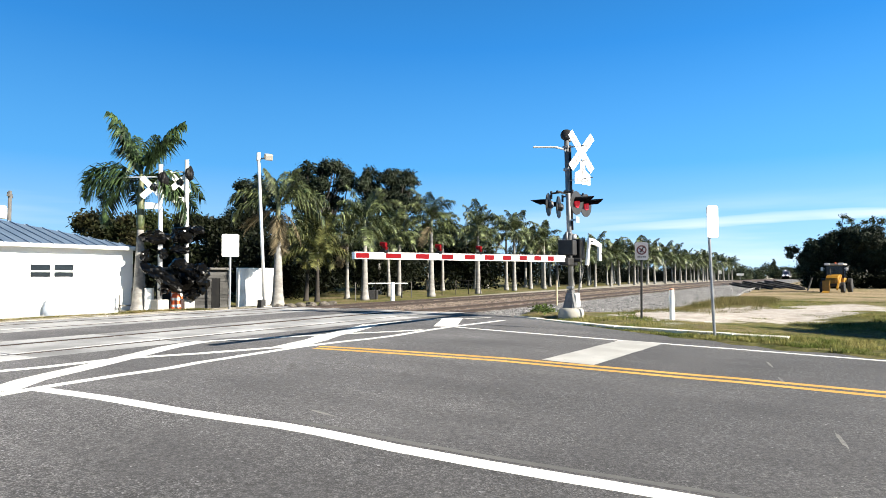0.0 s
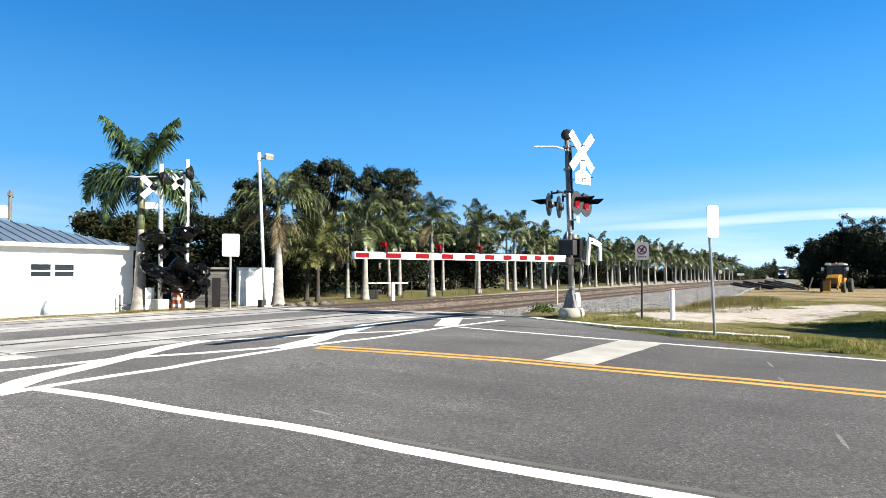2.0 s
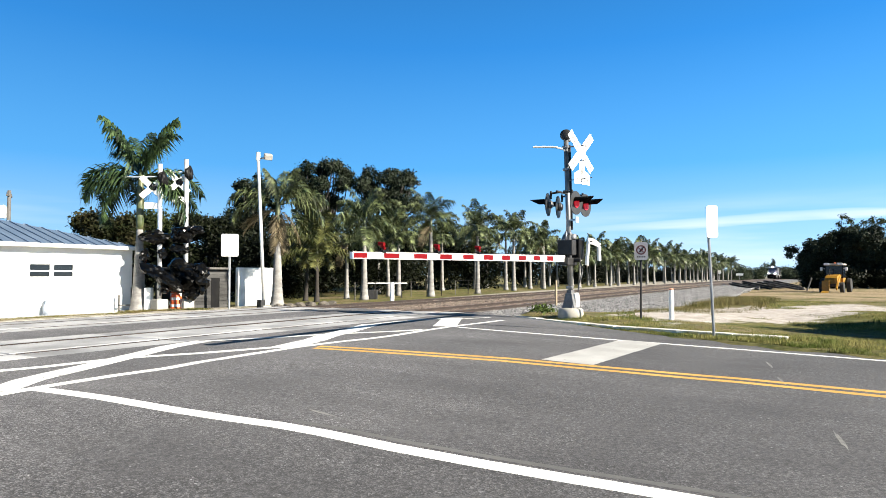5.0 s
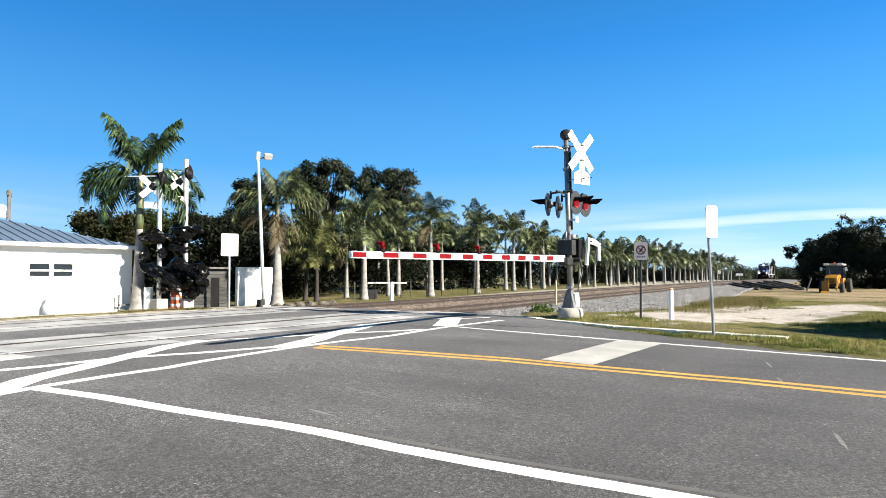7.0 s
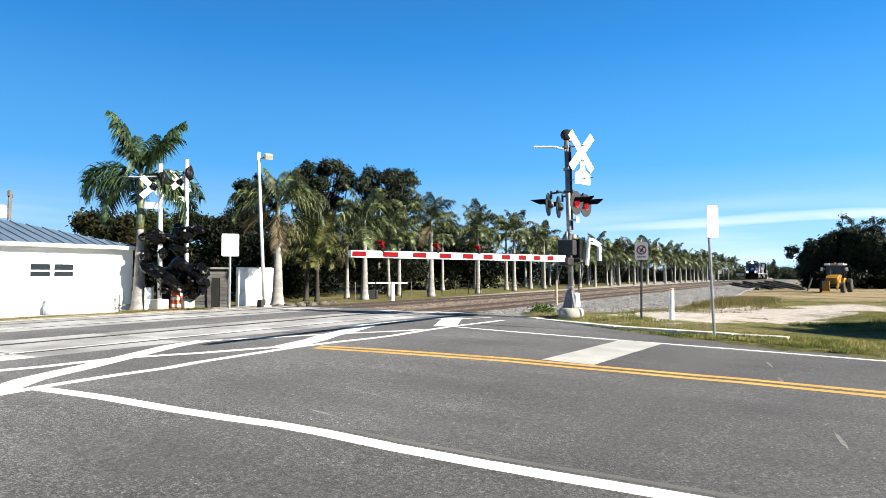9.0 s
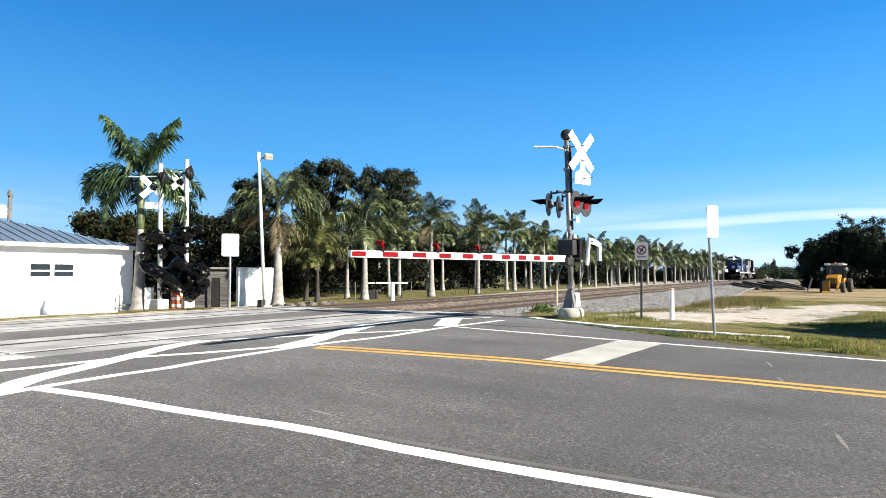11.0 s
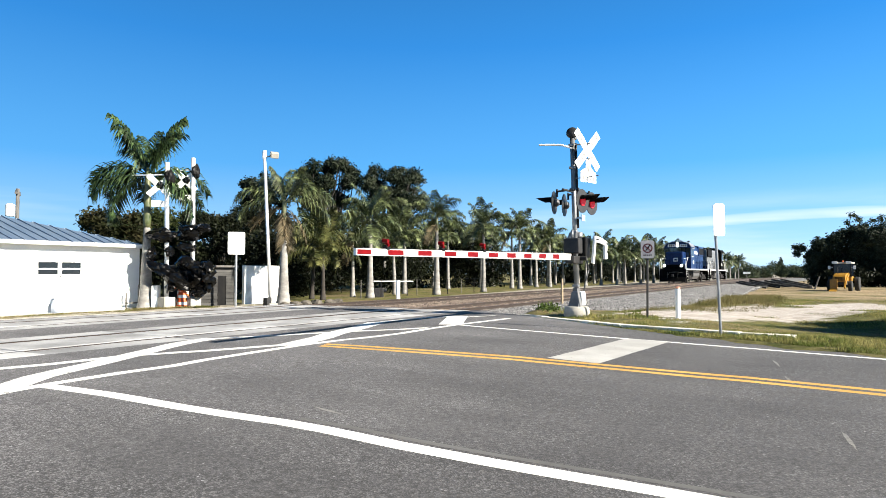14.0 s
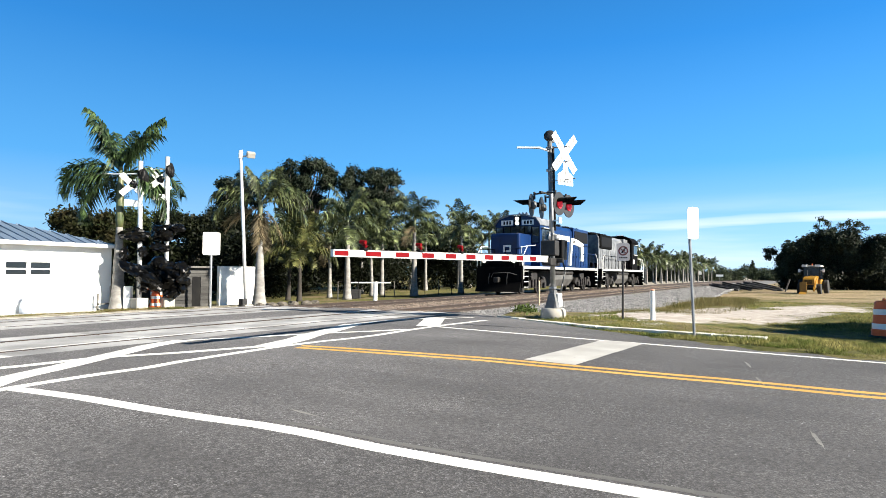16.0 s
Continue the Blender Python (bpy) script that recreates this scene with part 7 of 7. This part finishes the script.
        part("end_rail", bm, LOCOBLACK, t)
    bm = B()
    tube(bm, [(0.36, -1.15, 1.15), (0.3, -0.7, 1.28), (0.3, 0.3, 1.25), (0.32, 0.45, 1.0)], 0.022, 6)
    part("coupler_lever", bm, TANKGREY, t)
    # short nose
    bm = B()
    box(bm, 1.25, 3.25, -0.95, 0.95, 1.68, 3.52, 0.12)
    nose_ob = part("short_nose", bm, nose, t)
    bm = B()
    box(bm, 1.235, 1.25, -0.42, 0.08, 2.45, 2.85, 0.005)
    box(bm, 1.225, 1.235, -0.32, -0.02, 2.55, 2.75, 0.0, index=1)
    part("emblem", bm, [WHITE, nose], nose_ob, "pale emblem on the nose")
    bm = B()
    box(bm, 1.232, 1.252, 0.3, 0.85, 1.75, 3.3, 0.006)
    part("nose_door", bm, nose, nose_ob)
    # cab
    bm = B()
    prism(bm, [(-1.5, 1.68), (-1.5, 4.12), (-1.25, 4.46), (-0.55, 4.68), (0.55, 4.68), (1.25, 4.46), (1.5, 4.12), (1.5, 1.68)], 0, 2.45, pose(5.70, 0, 0, 0, 0, 90))
    cab_ob = part("cab", bm, cab, t)
    bm = B()
    prism(bm, [(-1.56, 4.08), (-1.56, 4.14), (-1.29, 4.50), (-0.57, 4.73), (0.57, 4.73), (1.29, 4.50), (1.56, 4.14), (1.56, 4.08), (1.25, 4.44), (0.55, 4.66), (-0.55, 4.66), (-1.25, 4.44)], -0.03, 2.62, pose(5.72, 0, 0, 0, 0, 90))
    part("cab_roof", bm, ROOFGREY if lit else cab, t, "cab roof with its sunlit glare put into a grey colour" if lit else "")
    for ya, yb, za, zb in ((-0.92, -0.5, 3.60, 4.02), (-0.45, 0.45, 3.60, 4.02), (0.5, 0.92, 3.60, 4.02), (-1.42, -1.0, 3.05, 3.95), (1.0, 1.42, 3.05, 3.95)):
        bm = B()
        box(bm, 3.232, 3.247, ya, yb, za, zb)
        part("windscreen", bm, CABGLASS, cab_ob, "dark cab window")
        bm = B()
        for q in ((ya - 0.03, yb + 0.03, zb, zb + 0.03), (ya - 0.03, yb + 0.03, za - 0.03, za), (ya - 0.03, ya, za, zb), (yb, yb + 0.03, za, zb)):
            box(bm, 3.225, 3.2485, *q)
        part("window_frame", bm, LOCOBLACK, cab_ob)
    for s in (-1, 1):
        bm = B()
        for xa, xb in ((3.55, 4.2), (4.26, 4.9)):
            box(bm, xa, xb, min(s * 1.503, s * 1.515), max(s * 1.503, s * 1.515), 3.1, 3.85)
        part("side_window", bm, CABGLASS, cab_ob, "dark cab side window")
        bm = B()
        box(bm, 3.45, 5.0, min(s * 1.503, s * 1.56), max(s * 1.503, s * 1.56), 3.0, 3.06)
        part("window_ledge", bm, stripe, cab_ob)
        bm = B()
        box(bm, 3.45, 5.0, min(s * 1.503, s * 1.68), max(s * 1.503, s * 1.68), 3.9, 3.94)
        part("sun_visor", bm, stripe, cab_ob)
        bm = B()
        box(bm, 3.222, 3.247, s * 0.70 - 0.40, s * 0.70 + 0.40, 4.10, 4.40, 0.008)
        board = part("number_board", bm, WHITE, cab_ob, "white number board")
        bm = B()
        for k in range(3):
            box(bm, 3.2165, 3.2215, s * 0.70 - 0.28 + k * 0.2, s * 0.70 - 0.16 + k * 0.2, 4.15, 4.35)
        part("figure_bars", bm, BLACK, board, "black bars in place of figures")
    bm = B()
    box(bm, 3.19, 3.247, -0.24, 0.24, 4.08, 4.62, 0.03)
    hl = part("headlight_housing", bm, LOCOBLACK, cab_ob)
    for z in (4.22, 4.47):
        bm = B()
        disc(bm, 0.105, 0.02, pose(3.185, 0, z, 0, 90))
        part("headlight", bm, LAMPWHITE if lit else GLASS, hl, "lit white headlight" if lit else "")
    # long hood
    bm = B()
    prism(bm, [(-0.95, 1.68), (-0.95, 4.12), (-0.78, 4.34), (0.78, 4.34), (0.95, 4.12), (0.95, 1.68)], 0, 9.5, pose(15.22, 0, 0, 0, 0, 90))
    hood_ob = part("long_hood", bm, hood, t)
    bm = B()
    box(bm, 5.75, 7.3, -1.12, 1.12, 3.0, 4.36, 0.06)
    part("blower_housing", bm, hood, hood_ob)
    bm = B()
    box(bm, 11.3, 15.0, -1.06, 1.06, 3.28, 4.40, 0.05)
    rad = part("radiator_section", bm, tail, hood_ob)
    for s in (-1, 1):
        bm = B()
        box(bm, 11.5, 14.8, min(s * 1.062, s * 1.085), max(s * 1.062, s * 1.085), 3.45, 4.2)
        g = part("radiator_grille", bm, GRILLE, rad, "dark radiator grille")
        for k in range(14):
            x = 5.9 + k * 0.63
            z1 = 2.92 if x < 7.3 else 3.2
            bm = B()
            box(bm, x, x + 0.56, min(s * 0.952, s * 0.966), max(s * 0.952, s * 0.966), 1.85, z1)
            part("hood_door", bm, hood, hood_ob)
        bm = B()
        for k in range(14):
            x = 5.9 + k * 0.63
            box(bm, x + 0.05, x + 0.09, min(s * 0.966, s * 0.99), max(s * 0.966, s * 0.99), 2.35, 2.5)
        part("door_latches", bm, LOCOBLACK, hood_ob)
        # band of lettering too blurred to read
        bm = B()
        for k in range(12):
            x = 5.95 + k * 0.42
            w = 1.122 if x < 7.3 else 0.955
            box(bm, x, x + 0.3, min(s * w, s * (w + 0.004)), max(s * w, s * (w + 0.004)), 3.42, 3.78)
        if lit:
            part("letter_bars", bm, WHITE, hood_ob, "white bars of painted lettering")
        else:
            bm.free()
        bm = B()
        box(bm, 4.6, 5.2, min(s * 1.503, s * 1.507), max(s * 1.503, s * 1.507), 2.2, 2.6)
        part("cab_figures", bm, WHITE, cab_ob, "white bars of painted figures")
    for x in (8.2, 9.6, 12.0, 13.2, 14.3):
        bm = B()
        lathe(bm, [(0.5, 0), (0.5, 0.14), (0.42, 0.17), (0.1, 0.19)], 20, pose(x, 0, 4.33 if x < 11 else 4.40))
        part("roof_fan", bm, LOCOBLACK, hood_ob)
    bm = B()
    box(bm, 10.3, 10.7, -0.3, 0.3, 4.34, 4.62, 0.03)
    part("exhaust_stack", bm, LOCOBLACK, hood_ob)
    bm = B()
    for k in range(3):
        rod(bm, (4.6 - 0.1 * k, 0.2 * (k - 1), 4.85), (4.15, 0.24 * (k - 1), 4.87), 0.03, 0.07, 8)
    rod(bm, (4.5, 0, 4.68), (4.5, 0, 4.86), 0.03)
    part("horn", bm, GALV, t)
    # handrails
    for s in (-1, 1):
        for k in range(9):
            x = 6.0 + k * 1.15
            bm = B()
            rod(bm, (x, s * 1.44, 1.66), (x, s * 1.44, 2.70), 0.022, 0.022, 6)
            part("handrail_post", bm, hood if lit else LOCOBLACK, t)
        bm = B()
        tube(bm, [(5.8, s * 1.44, 2.7), (15.6, s * 1.44, 2.7), (15.85, s * 1.44, 2.2)], 0.022, 6)
        part("handrail", bm, hood if lit else LOCOBLACK, t)
        bm = B()
        tube(bm, [(0.75, s * 1.35, 1.68), (0.75, s * 1.3, 2.75), (1.3, s * 1.02, 2.75), (3.2, s * 1.2, 2.9)], 0.025, 6)
        part("nose_handrail", bm, WHITE, t, "white nose handrail")
    # tank and trucks
    bm = B()
    prism(bm, [(-1.25, 1.42), (-1.25, 0.85), (-0.95, 0.42), (0.95, 0.42), (1.25, 0.85), (1.25, 1.42)], 0, 4.2, pose(10.45, 0, 0, 0, 0, 90))
    part("fuel_tank", bm, TANKGREY, t, "dusty grey fuel tank", smooth=False)
    for s in (-1, 1):
        bm = B()
        rod(bm, (6.4, s * 1.2, 1.3), (10.3, s * 1.2, 1.3), 0.16, 0.16, 12)
        part("air_tank", bm, TRUCKGREY, t)
    for cx in (3.35, 13.2):
        bm = B()
        for s in (-1, 1):
            prism(bm, [(-1.95, 0.62), (-1.7, 0.95), (-0.6, 1.0), (-0.45, 0.62), (0.45, 0.62), (0.6, 1.0), (1.7, 0.95), (1.95, 0.62), (1.7, 0.45), (1.0, 0.62), (0.5, 0.36), (-0.5, 0.36), (-1.0, 0.62), (-1.7, 0.45)], s * 1.08 - 0.09, s * 1.08 + 0.09)
        box(bm, -0.5, 0.5, -1.1, 1.1, 0.55, 1.3, 0.04)
        truck = part("truck", bm, TRUCKGREY, t, "grimy four-wheel truck frame", m=pose(cx, 0, 0))
        for s in (-1, 1):
            for dx in (-1.37, 1.37):
                bm = B()
                box(bm, dx - 0.17, dx + 0.17, min(s * 1.1, s * 1.32), max(s * 1.1, s * 1.32), 0.34, 0.68, 0.04)
                part("journal_box", bm, TRUCKGREY, truck)
            for dx in (-0.7, -0.25, 0.25, 0.7):
                bm = B()
                rod(bm, (dx, s * 1.24, 0.42), (dx, s * 1.24, 0.88), 0.09, 0.09, 10)
                part("spring", bm, TRUCKGREY, truck)
            for dx in (-1.15, 0.75):
                bm = B()
                rod(bm, (dx, s * 1.24, 0.95), (dx + 0.4, s * 1.24, 0.95), 0.11, 0.11, 10)
                part("brake_cylinder", bm, TRUCKGREY, truck)
        for dx in (-1.37, 1.37):
            bm = B()
            for s in (-1, 1):
                lathe(bm, [(0.44, -0.07), (0.508, -0.06), (0.508, 0.06), (0.40, 0.065), (0.36, 0.03), (0.12, 0.05), (0.10, 0.11)], 24, pose(0, s * 0.75, 0, -90 * s))
            rod(bm, (0, -0.8, 0), (0, 0.8, 0), 0.09, 0.09, 10)
            WHEELS.append((part("wheelset", bm, TRUCKGREY, truck, "steel wheels on an axle", m=pose(dx, 0, 0.508)), dx))
    # the body stands a little taller than the deck would have it
    low = {"truck", "journal_box", "spring", "brake_cylinder", "wheelset", "fuel_tank", "air_tank", "pilot", "plow", "coupler", "hose"}
    for ob in t.children_recursive:
        if ob.data and ob.name.split(".")[0] not in low:
            for v in ob.data.vertices:
                if v.co.z > 1.68:
                    v.co.z = 1.68 + (v.co.z - 1.68) * 1.07
    return t


LEAD = locomotive("blue diesel locomotive with lit headlights and a white sill stripe", LOCOBLUE, LOCOBLUE, LOCOBLUE, LOCOBLUE, True, SILL, LOCOBLUE)
FIRST = len(WHEELS)
TRAIL = locomotive("faded grey and black diesel locomotive coupled behind a blue one", LOCOGREY, LOCOBLACK, LOCOBLACK, LOCOGREY, False, SILL, LOCOBLACK)

# the front's way along the track
FRONT = [(0, 361), (2.5, 311.5), (6.5, 231), (8, 200.6), (9, 180.1), (11.5, 128), (12, 117.6), (12.5, 107.1), (13, 96.6), (13.5, 86), (14, 75.6), (14.5, 65.2), (15, 54.6), (15.5, 44.0), (16, 33.4)]


def motions():
    ts = [a for a, _ in FRONT]
    xs = [b for _, b in FRONT]
    sway = ((0, 0.0), (1.5, -6.5), (3.5, -3.5), (5.2, -6.0), (7, -3.0), (9, 0.5), (10.5, -4.0), (12.5, -6.5), (14.5, -4.0), (16, -1.0))
    view = Vector((-math.cos(radians(31.7)), -math.sin(radians(31.7)), 0))
    for frond, rest, k in SWAYING:
        walk(frond, [(t, Matrix.Translation(rest.translation) @ Matrix.Rotation(radians(-a * k), 4, view) @ Matrix.Translation(-rest.translation) @ rest) for t, a in sway])
    # the gate arm nods and drifts in the wind
    nod = (-1, 0.6, -1, 1, -1, 1, -1, 1, -1, 1, -1, 1, -1, 1, -0.6, 0.5, -0.5, -0.2, 0.4, -0.4, 0.5, -0.5, 0.5, -0.5, 0.5, -0.9, 0.6, -0.3, 0.6, -0.7, 0, -0.4, 0.5)
    walk(GATE[0], [(0.5 * i, pose(-0.44, 0, 1.53, 0, -0.8 + 0.1 * k, float(np.interp(0.5 * i, (0, 3, 5, 7, 9, 11.5), (0.3, 0.22, 0.1, 0.0, -0.12, -0.18))))) for i, k in enumerate(nod)])
    walk(LEAD, [(t, pose(x, line_y(TRACKS[1], x), RAILTOP - dip(x), 0, math.degrees((dip(x + LOCO_LEN) - dip(x)) / LOCO_LEN), math.degrees(SKEW))) for t, x in FRONT])
    walk(TRAIL, [(t, pose(x + 2 * LOCO_LEN + 0.35, line_y(TRACKS[1], x + 2 * LOCO_LEN), RAILTOP - dip(x + 2 * LOCO_LEN), 0, -math.degrees((dip(x + 2 * LOCO_LEN) - dip(x + LOCO_LEN)) / LOCO_LEN), 180 + math.degrees(SKEW))) for t, x in FRONT])
    for i, (wheel, dx) in enumerate(WHEELS):
        rows = []
        for f in range(481):
            t = f / 30
            turn = -(np.interp(t, ts, xs) - xs[0]) / 0.508
            rows.append((t, Matrix.Translation((dx, 0, 0.508)) @ Matrix.Rotation(-turn if i < FIRST else turn, 4, "Y")))
        walk(wheel, rows)


motions()
